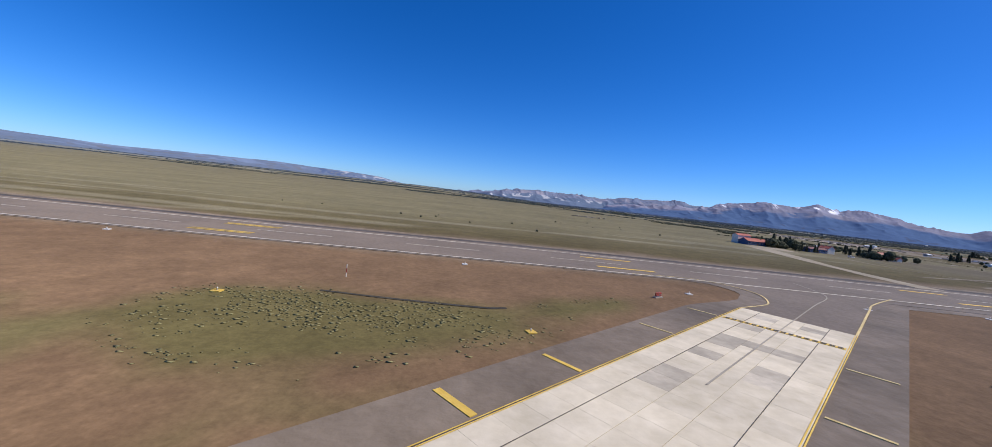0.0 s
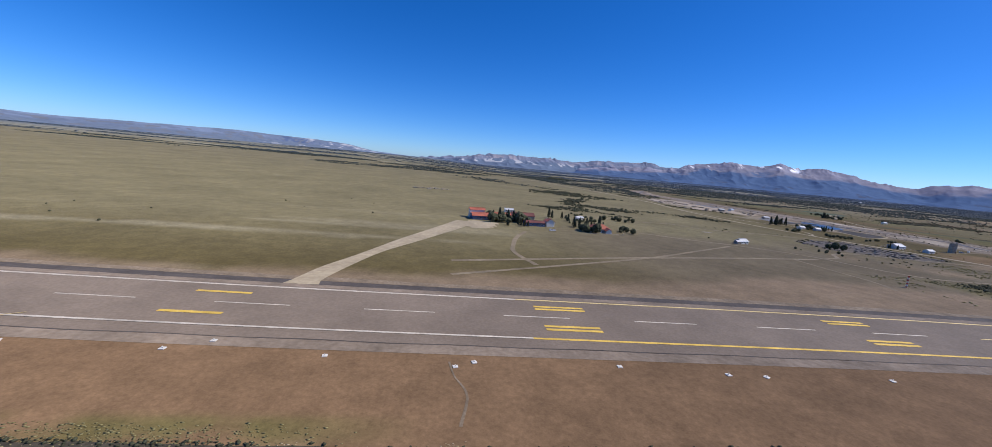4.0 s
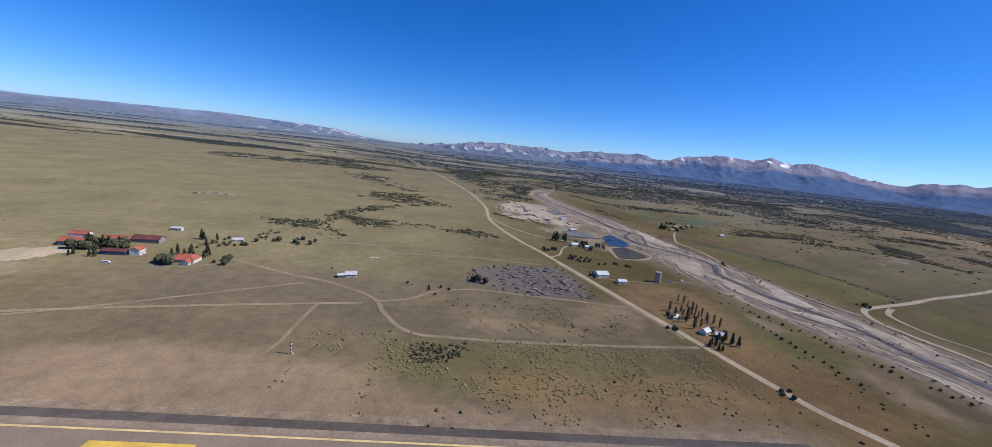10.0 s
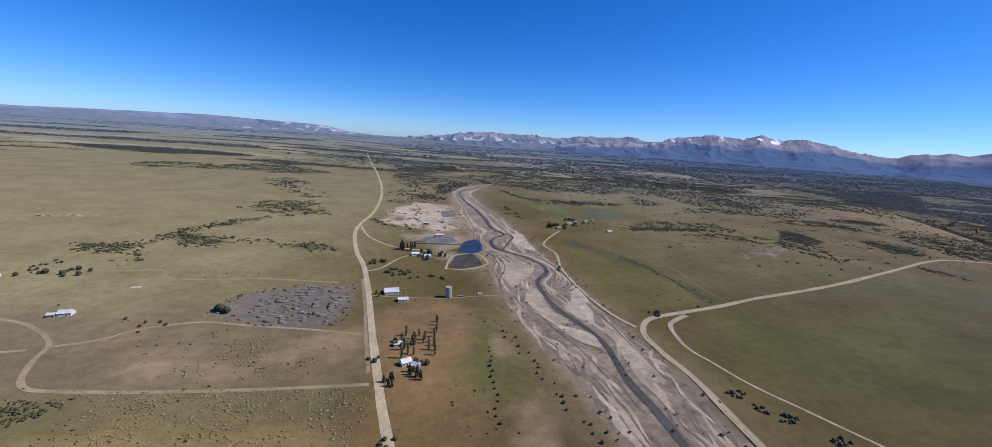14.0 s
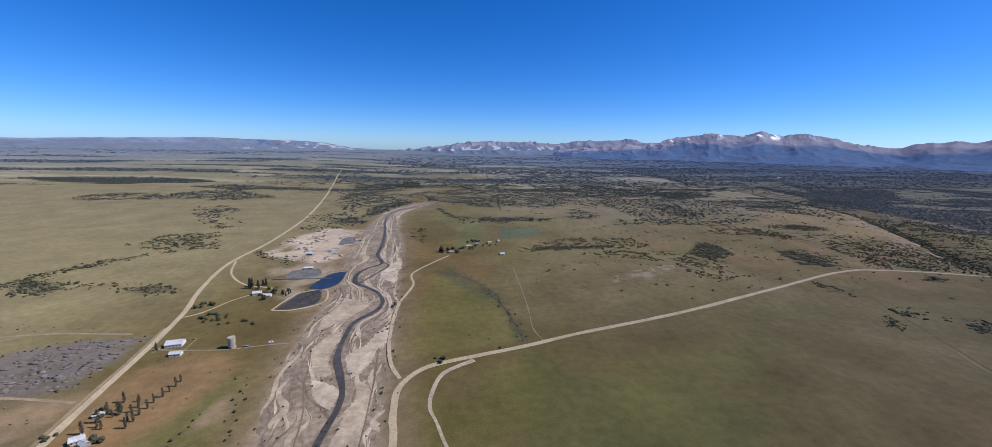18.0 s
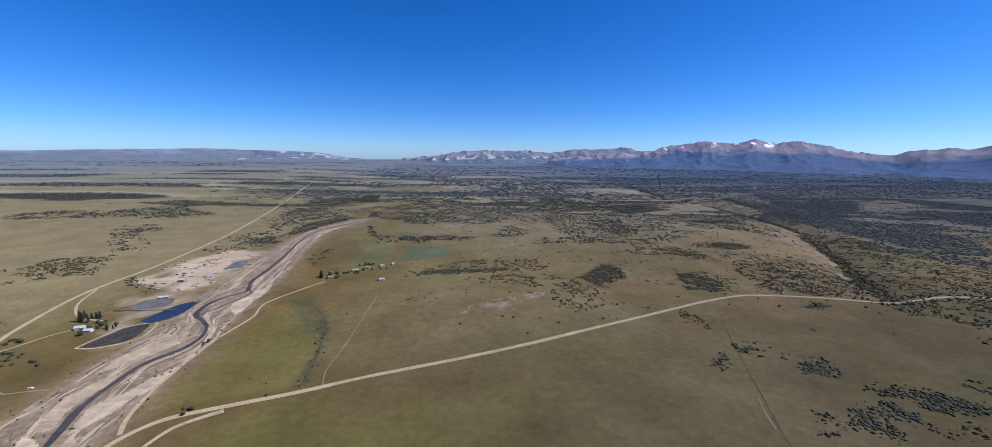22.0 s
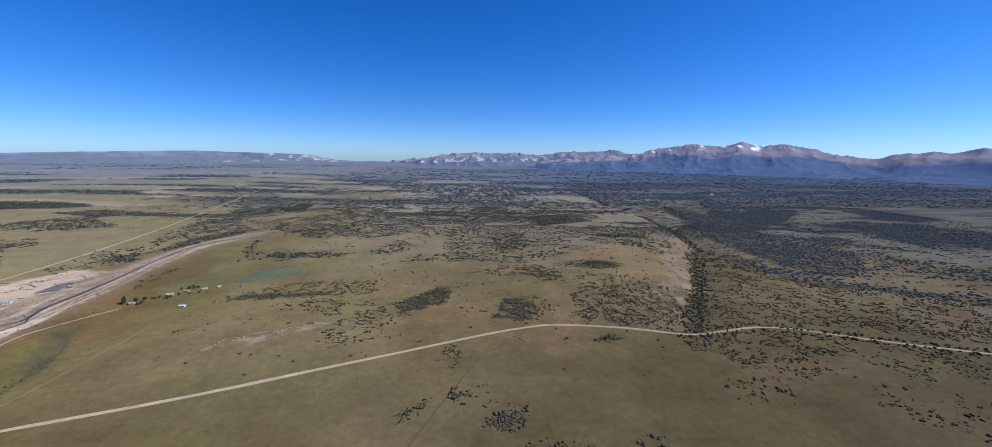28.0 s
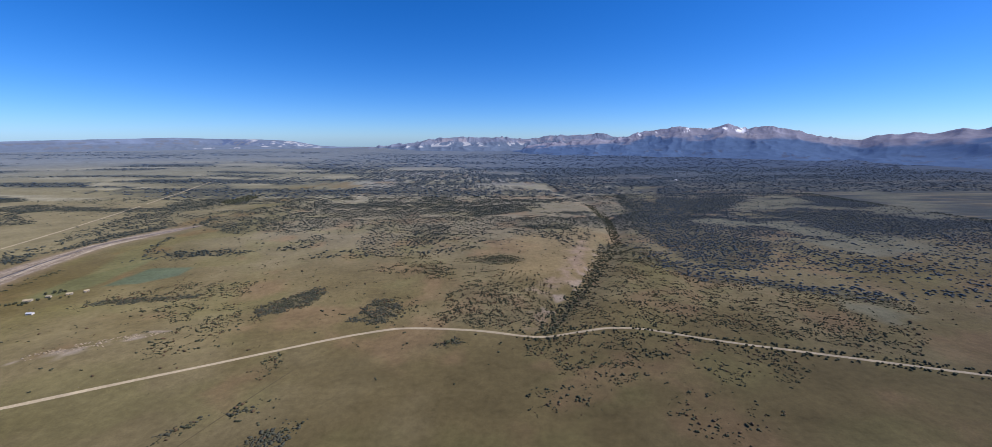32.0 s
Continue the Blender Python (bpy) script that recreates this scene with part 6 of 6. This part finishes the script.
def building(name, label, category, x, y, length, width, eave, rise, heading, wall, roof, windows=4, hip=0.0, chimney=True, group=""):
    """A house with four walls and gables, a thick overhanging roof in two slopes, windows and a door."""
    root = tagged(new(name), label, category, group)
    L_, W_ = length / 2, width / 2
    t = 0.3
    for s in (-1, 1):
        solid("wall", (-L_, L_, s * W_ - t / 2, s * W_ + t / 2, -0.5, eave), wall, root)
        h = hip * W_
        v = [(s * L_, -W_ + t / 2, -0.5), (s * L_, W_ - t / 2, -0.5), (s * L_, W_ - t / 2, eave), (s * L_, 0, eave + (0 if hip else rise)), (s * L_, -W_ + t / 2, eave)]
        v = v + [(a - s * t, b, c) for a, b, c in v]
        f = [(0, 1, 2, 3, 4), (9, 8, 7, 6, 5)] + [(i, i + 5, (i + 1) % 5 + 5, (i + 1) % 5) for i in range(5)]
        shell("wall", v, f, wall, root)
    over = 0.6
    slope = rise / W_
    for s in (-1, 1):
        e = eave - over * slope
        h = hip * W_
        v = [(-L_ - over, s * (W_ + over), e), (L_ + over, s * (W_ + over), e), (L_ + over - h, 0, eave + rise), (-L_ - over + h, 0, eave + rise)]
        v = v + [(a, b, c + 0.22) for a, b, c in v]
        shell("roof", v, [(0, 1, 2, 3), (7, 6, 5, 4), (0, 4, 5, 1), (1, 5, 6, 2), (2, 6, 7, 3), (3, 7, 4, 0)], roof, root)
        if hip:
            v = [(s * (L_ + over), -W_ - over, e), (s * (L_ + over), W_ + over, e), (s * (L_ + over - h), 0, eave + rise)]
            v = v + [(a, b, c + 0.22) for a, b, c in v]
            shell("roof", v, [(0, 1, 2), (5, 4, 3), (0, 3, 4, 1), (1, 4, 5, 2), (2, 5, 3, 0)], roof, root)
    shell("ridge_cap", box_mesh(-L_ - over + hip * W_, L_ + over - hip * W_, -0.3, 0.3, eave + rise + 0.08, eave + rise + 0.36)[0], box_mesh(0, 1, 0, 1, 0, 1)[1], roof, root)
    sill = eave * 0.38
    for s in (-1, 1):
        for n in range(windows):
            cx = -L_ + length * (n + 0.5) / windows
            if s < 0 and n == windows // 2:
                solid("door", (cx - 0.55, cx + 0.55, s * (W_ + 0.28), s * (W_ + 0.1), -0.3, 2.1), M_DOOR, root)
                continue
            w = solid("window", (cx - 0.8, cx + 0.8, s * (W_ + 0.1) - 0.12, s * (W_ + 0.1) + 0.12, sill, min(sill + 1.3, eave - 0.2)), M_FRAME, root)
            solid("pane", (cx - 0.68, cx + 0.68, s * (W_ + 0.24) - 0.02, s * (W_ + 0.24) + 0.02, sill + 0.12, min(sill + 1.18, eave - 0.3)), M_GLASS, w)
    if chimney:
        solid("chimney", (L_ * 0.4, L_ * 0.4 + 0.8, 0.8, 1.6, eave, eave + rise + 0.9), M_CONCRETE, root)
    root.matrix_basis = pose(x * K, y * K, float(land(x, y)) * K, 0, 0, heading)
    return root


building("terminal_building", "low terminal hall with blue walls and red roof", "building", 336, 448, 26, 14, 4.5, 3, 8, M_BLUEWALL, M_REDROOF, 7)
building("terminal_building", "white upper terminal block with a red roof", "building", 330, 460, 18, 9, 9.5, 2, 8, M_WHITE, M_REDROOF, 5, chimney=False)
building("shed", "long shed with a low red roof", "building", 360, 470, 24, 10, 4, 2.5, 6, M_GREYWALL, M_REDROOF, 4, chimney=False)
building("hangar", "large dark hangar with a long dark red roof", "hangar", 388, 476, 28, 13, 4.6, 3.2, 4, M_GREYWALL, M_DARKRED, 8, chimney=False)
building("barrack", "long low building with blue walls and a faded red roof", "building", 392, 424, 23, 9, 4, 1.8, 6, M_BLUEWALL, M_DARKRED, 7, chimney=False)
building("house", "white two-storey house with red roof", "house", 410, 428, 11, 9, 6, 2.6, 96, M_WHITE, M_REDROOF, 3)
building("house", "white house with a broad orange-red hipped roof", "house", 464, 416, 22, 16, 4, 4.0, 4, M_WHITE, M_REDROOF, 6, hip=0.8)
building("house", "small white porch house with red roof", "house", 471, 406, 7, 6, 3.2, 2.0, 94, M_WHITE, M_REDROOF, 2, chimney=False)
building("shed", "small white shed standing in grass", "shed", 380, 538, 12, 5, 3.5, 1.5, 5, M_WHITE, M_TIN, 3, chimney=False)
building("shed", "small white shed behind the trees", "shed", 471, 506, 11, 6, 3.5, 1.6, 20, M_WHITE, M_TIN, 3, chimney=False)
building("house", "white cottage with pale tin roof alone in a field", "house", 633, 407, 11, 8, 3.3, 2.2, 14, M_WHITE, M_TIN, 4)
building("shed", "grey lean shed beside the cottage", "shed", 624, 402, 6, 5, 2.8, 1.2, 14, M_GREYWALL, M_TIN, 2, chimney=False)
building("farmhouse", "white farmhouse with a pale tin roof", "house", 946, 491, 18, 13, 4.2, 3.2, 12, M_WHITE, M_TIN, 5)
building("shed", "white-roofed shed beside the farm yard", "shed", 964, 464, 12, 7, 3.4, 1.8, 8, M_WHITE, M_TIN, 3, chimney=False)
building("cabin", "white-roofed cabin among poplars", "house", 983, 315, 9, 6.5, 3.4, 2.4, 30, M_WHITE, M_TIN, 3)
building("cabin", "grey timber cabin with a tin roof", "house", 993, 309, 7, 5, 3.0, 2.2, -20, M_GREYWALL, M_TIN, 3)
building("cabin", "small white outbuilding among trees", "shed", 972, 349, 7, 5, 3, 1.6, 10, M_WHITE, M_TIN, 2, chimney=False)
building("house", "white farm cottage beside dark conifers", "house", 962, 668, 13, 8, 3.6, 2.2, 15, M_WHITE, M_TIN, 4)
building("house", "white cottage by the pond", "house", 984, 656, 11, 7, 3.4, 2.2, 5, M_WHITE, M_TIN, 3)
yard_wall = tagged(new("yard_wall"), "long low pale concrete wall beside the settling pond", "wall")
for n in range(18):
    solid("panel", (-54 + 6 * n + 0.08, -48 + 6 * n - 0.08, -0.25, 0.25, -0.3, 2.3), M_CONCRETE, yard_wall)
    solid("pier", (-54.3 + 6 * n, -53.7 + 6 * n, -0.45, 0.45, -0.3, 2.6), M_CONCRETE, yard_wall)
yard_wall.matrix_basis = pose(1010 * K, 738 * K, float(land(1010, 738)) * K, 0, 0, -1)
for x, y, s, h in ((1286, 905, 10, 10), (1328, 960, 14, 20), (1352, 982, 9, 5), (1384, 996, 11, 32), (1408, 1012, 9, 60)):
    building("house", "small pale farm building on the far bank", "house", x, y, s, s * 0.6, 3.4, 2, h, M_CONCRETE, M_GRAVEL, 3, chimney=False, group="buildings of the far farm")
building("shed", "lone white shed on open grass", "shed", 1405, 882, 11, 7, 3.4, 1.8, 5, M_WHITE, M_TIN, 3, chimney=False)
building("house", "distant white house among woods", "house", 4337, 3491, 26, 14, 6, 3, 5, M_WHITE, M_TIN, 5, chimney=False)


def tube(r0, r1, z0, z1, n=28, inner=0.0):
    v = [(r * math.cos(6.28318 * i / n), r * math.sin(6.28318 * i / n), z) for r, z in (((r0, z0), (r1, z1), (inner, z1), (inner, z0 + 0.3)) if inner else ((r0, z0), (r1, z1))) for i in range(n)]
    k = 4 if inner else 2
    f = [(j * n + i, j * n + (i + 1) % n, (j + 1) * n + (i + 1) % n, (j + 1) * n + i) for j in range(k - 1) for i in range(n)]
    f += [tuple(range((k - 1) * n, k * n))] if inner else [tuple(range(n, 2 * n))]
    return v, f


silo = tagged(new("silo"), "round pale concrete silo with an open top", "silo")
shell("wall", *tube(4.2, 4.2, -0.5, 14.0, inner=3.8), M_CONCRETE, silo, smooth=False)
for z in (2.4, 4.8, 7.2, 9.6, 12.0):
    shell("band", *tube(4.3, 4.3, z, z + 0.3), M_GREYWALL, silo)
shell("rim", *tube(4.4, 4.4, 13.8, 14.4, inner=3.7), M_CONCRETE, silo)
solid("door", (-0.9, 0.9, -4.4, -4.0, 0, 2.4), M_DOOR, silo)
solid("ladder", (4.2, 4.42, -0.3, 0.3, 0, 14.0), M_GREYWALL, silo)
silo.matrix_basis = pose(1021 * K, 477 * K, float(land(1021, 477)) * K)

slab_ = tagged(new("concrete_pad"), "pale concrete pad lying in the grass", "pad")
solid("pad", (-6, 6, -2.6, 2.6, -0.3, 0.35), M_CONCRETE, slab_)
slab_.matrix_basis = pose(643 * K, 485 * K, float(land(643, 485)) * K, 0, 0, 4)
for n, (x, y, s) in enumerate(((228, 838, 9), (242, 842, 7), (255, 838, 10), (268, 846, 8), (283, 850, 9), (292, 846, 6))):
    ruin = tagged(new("ruin"), "low roofless ruin of pale stone walls", "ruin", "old ruins on the grassland")
    for a, b in ((-1, 0), (1, 0), (0, -1), (0, 1)):
        h = 1.2 + 0.9 * ((n * 7 + a * 3 + b) % 4) / 3
        solid("wall", (a * s / 2 - (0.3 if a else s / 2 - 0.4), a * s / 2 + (0.3 if a else s / 2 - 0.4), b * s / 3 - (0.3 if b else s / 3), b * s / 3 + (0.3 if b else s / 3), -0.3, h), M_CONCRETE, ruin)
    ruin.matrix_basis = pose(x * K, y * K, float(land(x, y)) * K, 0, 0, n * 13)
building("shed", "pale open shed in the gravel pit", "shed", 1000, 800, 16, 7, 3.4, 1.6, 14, M_GREYWALL, M_TIN, 3, chimney=False)
building("shed", "small tin-roofed shed in the gravel pit", "shed", 968, 905, 12, 8, 4, 1.8, -8, M_GREYWALL, M_TIN, 3, chimney=False)
building("shed", "grey tin workshop beside the gravel heaps", "shed", 1012, 928, 14, 8, 4, 1.8, 22, M_WHITE, M_BLUEROOF, 3, chimney=False)

# yard walls and fences by the farms
M_POST = material("weathered_posts", (0.16, 0.13, 0.1), (0.26, 0.22, 0.17), 0.5, 0.9, 0.2, 3)


def fence(label, line, gap, high, mat, rail=True):
    root = tagged(new("fence"), label, "fence")
    for (ax, ay), (bx, by) in zip(line, line[1:]):
        n = max(1, int(math.hypot(bx - ax, by - ay) / gap))
        for i in range(n):
            x_, y_ = ax + (bx - ax) * i / n, ay + (by - ay) * i / n
            z_ = float(land(x_, y_))
            solid("post", (x_ - 0.13, x_ + 0.13, y_ - 0.13, y_ + 0.13, z_ - 0.2, z_ + high), mat, root)
        if rail:
            for h_ in (0.45, 0.9):
                ribbon("rail", [(ax, ay), ((ax + bx) / 2, (ay + by) / 2), (bx, by)], 0.14, mat, high * h_, root, steps=3, thick=0.12)
    return root


fence("low pale yard wall round the farmhouse", [(932, 470), (934, 502), (962, 506), (966, 474)], 6, 1.3, M_CONCRETE)
fence("post and rail fence beside the house garden", [(446, 392), (484, 396), (492, 410)], 5, 1.3, M_CONCRETE)
fence("weathered field fence along the gravel road", [(1270, 420), (1387, 462), (1478, 496), (1600, 532), (1707, 568), (1840, 624)], 14, 1.2, M_POST, False)
fence("weathered field fence up the grass slope", [(1402, 470), (1407, 565), (1422, 791)], 14, 1.2, M_POST, False)
fence("post fence beside the river road", [(946, 396), (966, 310), (980, 255), (996, 204)], 8, 1.2, M_POST, False)

# ---- vehicles ----
M_CARWHITE = material("white_car_paint", (0.68, 0.68, 0.68), (0.75, 0.75, 0.75), 2, 0.3, 0, 4, shade=0.05, spec=0.5)
M_CARBLUE = material("blue_car_paint", (0.12, 0.19, 0.3), (0.16, 0.24, 0.36), 2, 0.35, 0, 4, shade=0.05, spec=0.5)
M_TYRE = material("black_tyre", (0.02, 0.02, 0.02), (0.035, 0.035, 0.035), 0.2, 0.9, 0.1, 1)


def van(label, x, y, heading, mat, long=5.4):
    root = tagged(new("van"), label, "van")
    a = long / 2
    prof = [(-a, 0.45), (a, 0.45), (a, 1.1), (a - 0.9, 1.25), (a - 1.5, 2.15), (-a, 2.2)]
    v = [(px, s * 0.95, pz) for s in (-1, 1) for px, pz in prof]
    f = [tuple(range(6)), tuple(range(11, 5, -1))] + [(i, i + 6, (i + 1) % 6 + 6, (i + 1) % 6) for i in range(6)]
    shell("body", v, f, mat, root)
    for s in (-1, 1):
        solid("window", (-a + 0.5, a - 1.5, s * 0.96 - 0.03, s * 0.96 + 0.03, 1.35, 1.95), M_GLASS, root)
        for px in (-a + 1, a - 1):
            v, f = tube(0.36, 0.36, -0.12, 0.12, 14)
            shell("wheel", [(px + p, s * 0.88 + r_, 0.36 + q) for p, q, r_ in v], f, M_TYRE, root)
    root.matrix_basis = pose(x * K, y * K, float(land(x, y)) * K, 0, 0, heading)


van("white van parked on the grass by the terminal", 406, 394, 10, M_CARWHITE, 7)
van("pale blue van parked beside the silo", 1037, 477, 5, M_CARBLUE, 7)
van("white van standing on the river track", 1063, 486, 20, M_CARWHITE)
van("white van parked by the red-roofed hall", 352, 436, 5, M_CARWHITE)

# slag heap ridges, gravel-pit heaps
M_HEAP = material("pale_gravel_heap", (0.34, 0.27, 0.2), (0.5, 0.42, 0.32), 2, 0.95, 0.6, 8)
x, y, r = strewn(752, 912, 380, 524, 7.5, lambda a, b: 0.7 * soft_patch(a, b, DUMP, 4) * step(0.34, 0.5, fbm(a, b, 28, 39)), 241)
clumps("slag_heaps", x, y, 5 + 10 * r.random(len(x)) ** 2, 0.26, M_DUMP, "ridges of dark grey slag and rubble", "heap", 242, 2, slim=0.6, sink=0.8)
x, y, r = strewn(752, 912, 376, 526, 5, lambda a, b: 0.012 * soft_patch(a, b, DUMP, 4) + 0.26 * step(7, 2, off_line(a, b, DUMP + DUMP[:1])), 243)
clumps("shrubs", x, y, 1.4 + 1.8 * r.random(len(x)), 0.6, M_SHRUB, "dark bushes growing on the slag", "shrubs", 244)
# low sage and grass tussocks between the runway and the slag
x, y, r = strewn(640, 960, 196, 278, 2.3, lambda a, b: 0.62 * step(0.38, 0.56, fbm(a, b, 26, 35)) * step(196, 214, b), 261)
clumps("tussocks", x, y, 0.9 + 1.5 * r.random(len(x)) ** 1.6, 0.32, M_TUFT, "low olive sage tussocks in dry grass", "shrubs", 262)
x, y, r = strewn(700, 945, 290, 380, 2.6, lambda a, b: 0.5 * soft_patch(a, b, [(740, 318), (822, 361), (887, 377), (930, 300), (842, 290), (790, 300)], 10) * step(0.46, 0.6, fbm(a, b, 16, 41)), 263)
clumps("tussocks", x, y, 0.9 + 1.6 * r.random(len(x)) ** 1.8, 0.4, M_TUFT, "straggling olive bushes below the slag heap", "shrubs", 264)
x, y, r = strewn(845, 1070, 820, 1195, 9, lambda a, b: 0.13 * soft_patch(a, b, PIT, 6) * step(0.42, 0.6, fbm(a, b, 45, 43)), 245)
clumps("gravel_heaps", x, y, 6 + 9 * r.random(len(x)), 0.3, M_HEAP, "pale heaps of dug gravel", "heap", 246, 2)
M_SCARP = island_material("pale_orange_scarp", (0.33, 0.25, 0.155), (0.50, 0.40, 0.27))
x, y, r = strewn(1570, 1760, 640, 770, 2.4, lambda a, b: 0.6 * step(0.46, 0.58, fbm(a, b, 12, 94)) * step(15, 3, off_line(a, b, [(1588, 669), (1652, 693), (1743, 749)]) + (fbm(a, b, 22, 93) - 0.5) * 34), 247)
clumps("bare_scarp", x, y, 1.6 + 2.8 * r.random(len(x)) ** 1.5, 0.25, M_SCARP, "pale eroded scarp on the slope", "scarp", 248, slim=0.6)
x, y, r = strewn(222, 284, 835, 885, 5, lambda a, b: 0.5 * step(14, 5, off_line(a, b, [(225, 843), (281, 879)])), 249)
clumps("boulders", x, y, 1.5 + 2.2 * r.random(len(x)), 0.7, M_HEAP, "pale boulders lying in western grass", "stones", 250)

# ---- airfield furniture ----
M_MARK = material("white_marker_board", (0.62, 0.58, 0.5), (0.74, 0.7, 0.62), 0.5, 0.6, 0, 2, shade=0.05)
M_REDPAINT = material("red_paint", (0.35, 0.05, 0.03), (0.45, 0.08, 0.05), 0.5, 0.6, 0.05, 2)
M_BLACK = material("black_sign_panel", (0.02, 0.02, 0.022), (0.04, 0.04, 0.042), 0.5, 0.5, 0, 2)
M_TANK = material("dull_metal_post", (0.25, 0.25, 0.25), (0.4, 0.4, 0.4), 0.4, 0.5, 0, 2, metal=0.6)


def edge_marker(label, mat):
    root = tagged(new("edge_marker"), label, "marker", "markers along the runway edge")
    solid("base_plate", (-0.8, 0.8, -0.8, 0.8, -0.1, 0.18), mat, root)
    v, f = tube(0.09, 0.09, 0.18, 0.5, 10)
    shell("lamp_post", v, f, M_TANK, root)
    v, f = tube(0.16, 0.1, 0.5, 0.74, 10)
    shell("lamp", v, f, M_MARK, root)
    return root


def stand(ob, x, y, turn=0.0):
    ob.matrix_basis = pose(x * K, y * K, (float(land(x, y)) + 0.05) * K, 0, 0, turn)
    return ob


marker = stand(edge_marker("small white marker plate with a lamp", M_MARK), 214, 114)
for x, y in ((261, 112), (307, 110), (355, 109), (391, 105), (404, 104), (451, 103), (498, 101), (545, 100), (594, 100), (301, 107), (225, 120), (640, 97), (690, 95), (169, 116), (123, 112), (2, 125), (-108, 131), (66, 110), (549, 107)):
    copy_thing(marker, pose(x * K, y * K, (float(land(x, y)) + 0.05) * K, 0, 0, 7 * (x % 5)))
yellow = stand(edge_marker("small yellow marker plate on rough grass", M_YELLOW), -42, 76)
copy_thing(yellow, pose(14 * K, 67 * K, float(land(14, 67)) * K, 0, 0, 20))


def sign(label, x, y, turn, panel, long=3.6):
    root = tagged(new("sign"), label, "sign")
    solid("footing", (-long / 2 - 0.3, long / 2 + 0.3, -0.5, 0.5, -0.2, 0.22), M_CONCRETE, root)
    solid("panel", (-long / 2, long / 2, -0.12, 0.12, 0.4, 1.35), panel, root)
    for n in range(4):
        px = -long / 2 + long * (n + 0.5) / 4
        solid("leg", (px - 0.05, px + 0.05, -0.05, 0.05, 0.2, 0.45), M_TANK, root)
        solid("rib", (px - 0.04, px + 0.04, -0.17, -0.12, 0.42, 1.33), M_TANK, root)
    return stand(root, x, y, turn)


sign("black taxiway sign on a white footing, seen edgeways", 90, 58, -32, M_BLACK)
sign("red taxiway sign on a footing", 53, 102, 30, M_REDPAINT, 2.4)

mast = tagged(new("mast"), "red and white banded mast on bare ground", "mast")
for n in range(7):
    v, f = tube(0.55, 0.55, n * 1.3, n * 1.3 + 1.3, 10)
    shell("band", v, f, M_REDPAINT if n % 2 == 0 else M_MARK, mast)
solid("footing", (-1.4, 1.4, -1.4, 1.4, -0.3, 0.25), M_CONCRETE, mast)
stand(mast, 635, 240)

wind = tagged(new("post"), "thin white and red marker post", "post")
for n in range(3):
    v, f = tube(0.1, 0.1, n * 1.0, n + 1.0, 8)
    shell("band", v, f, M_REDPAINT if n % 2 else M_MARK, wind)
stand(wind, -25, 95)

culvert = tagged(new("culvert"), "pale concrete culvert wall over the ditch", "culvert")
solid("wall", (-9, 9, -0.45, 0.45, -0.4, 0.35), M_CONCRETE, culvert)
solid("apron", (-10.5, -8.8, -1.6, 1.6, -0.4, 0.5), M_CONCRETE, culvert)
solid("cap", (-9.2, 9.2, -0.6, 0.6, 0.35, 0.5), M_CONCRETE, culvert)
stand(culvert, 141, 81.5, 38)
block = tagged(new("stone_block"), "white concrete block beside the ditch", "block")
solid("block", (-1.1, 1.1, -0.8, 0.8, -0.2, 0.9), M_MARK, block)
solid("lid", (-1.2, 1.2, -0.9, 0.9, 0.9, 1.05), M_CONCRETE, block)
stand(block, 127.5, 75.5, 15)

# the creek along the meadow, the drainage ditch and its banks
M_DITCH = material("dark_ditch_mud", (0.04, 0.033, 0.022), (0.09, 0.075, 0.05), 1.5, 0.9, 0.5, 8)
M_BANK = material("pale_dug_bank", (0.2, 0.145, 0.09), (0.31, 0.24, 0.16), 1.5, 0.95, 0.5, 9)
tagged(ribbon("ditch", [(1262, 760), (1300, 740), (1340, 685), (1363, 622), (1378, 542), (1386, 470)], 3, material("creek_mud", (0.05, 0.045, 0.025), (0.1, 0.085, 0.05), 3, 0.9, 0.4, 12), 0.1, None, ragged=0.5), "dark creek line along the meadow", "ditch", kind="structure")
DITCH = [(134, 75.3), (148, 75), (173, 74.6), (206, 73.6), (232, 72.8), (265, 71.8), (293, 70.5), (352, 70), (430, 69)]
tagged(ribbon("ditch", DITCH, 1.5, M_DITCH, 0.10, None, ragged=1.3, steps=16), "narrow dark drainage ditch", "ditch", kind="structure")
x, y, r = strewn(118, 425, 66, 82, 0.7, lambda a, b: 0.7 * step(1.3, 0.4, np.abs(b - np.interp(a, [p[0] for p in DITCH], [p[1] for p in DITCH]) - 0.9)) * step(0.35, 0.5, fbm(a, b, 9, 38)), 237)
clumps("grass_tufts", x, y, 0.5 + 0.9 * r.random(len(x)) ** 2, 0.5, M_SHRUB, "dark rank grass along the ditch", "grass", 238, shape=OCT)
tagged(ribbon("bank", [(a, b - 1.7) for a, b in DITCH], 1.5, M_BANK, 0.08, None, ragged=1.4, steps=14), "pale bank along the ditch", "bank", kind="structure")
tagged(ribbon("ditch", [(-26, 82), (-10, 80), (6, 79), (11, 80)], 1.0, M_DITCH, 0.10, None, ragged=0.5), "short dark trench in rough grass", "ditch", kind="structure")
FAR_EDGE = [(x_, float(runway_y(x_)) + 37.0) for x_ in np.arange(-700, 960, 40)]
tagged(ribbon("bank", FAR_EDGE, 6, M_BANK, 0.05, None, ragged=0.5, steps=2), "pale graded bank beyond the runway", "bank", kind="structure")
tagged(ribbon("ditch", [(299, 110), (300.5, 102), (304, 92), (302, 79)], 0.9, M_BANK, 0.06, None, ragged=0.8), "faint washed runnel across bare ground", "ditch", kind="structure")
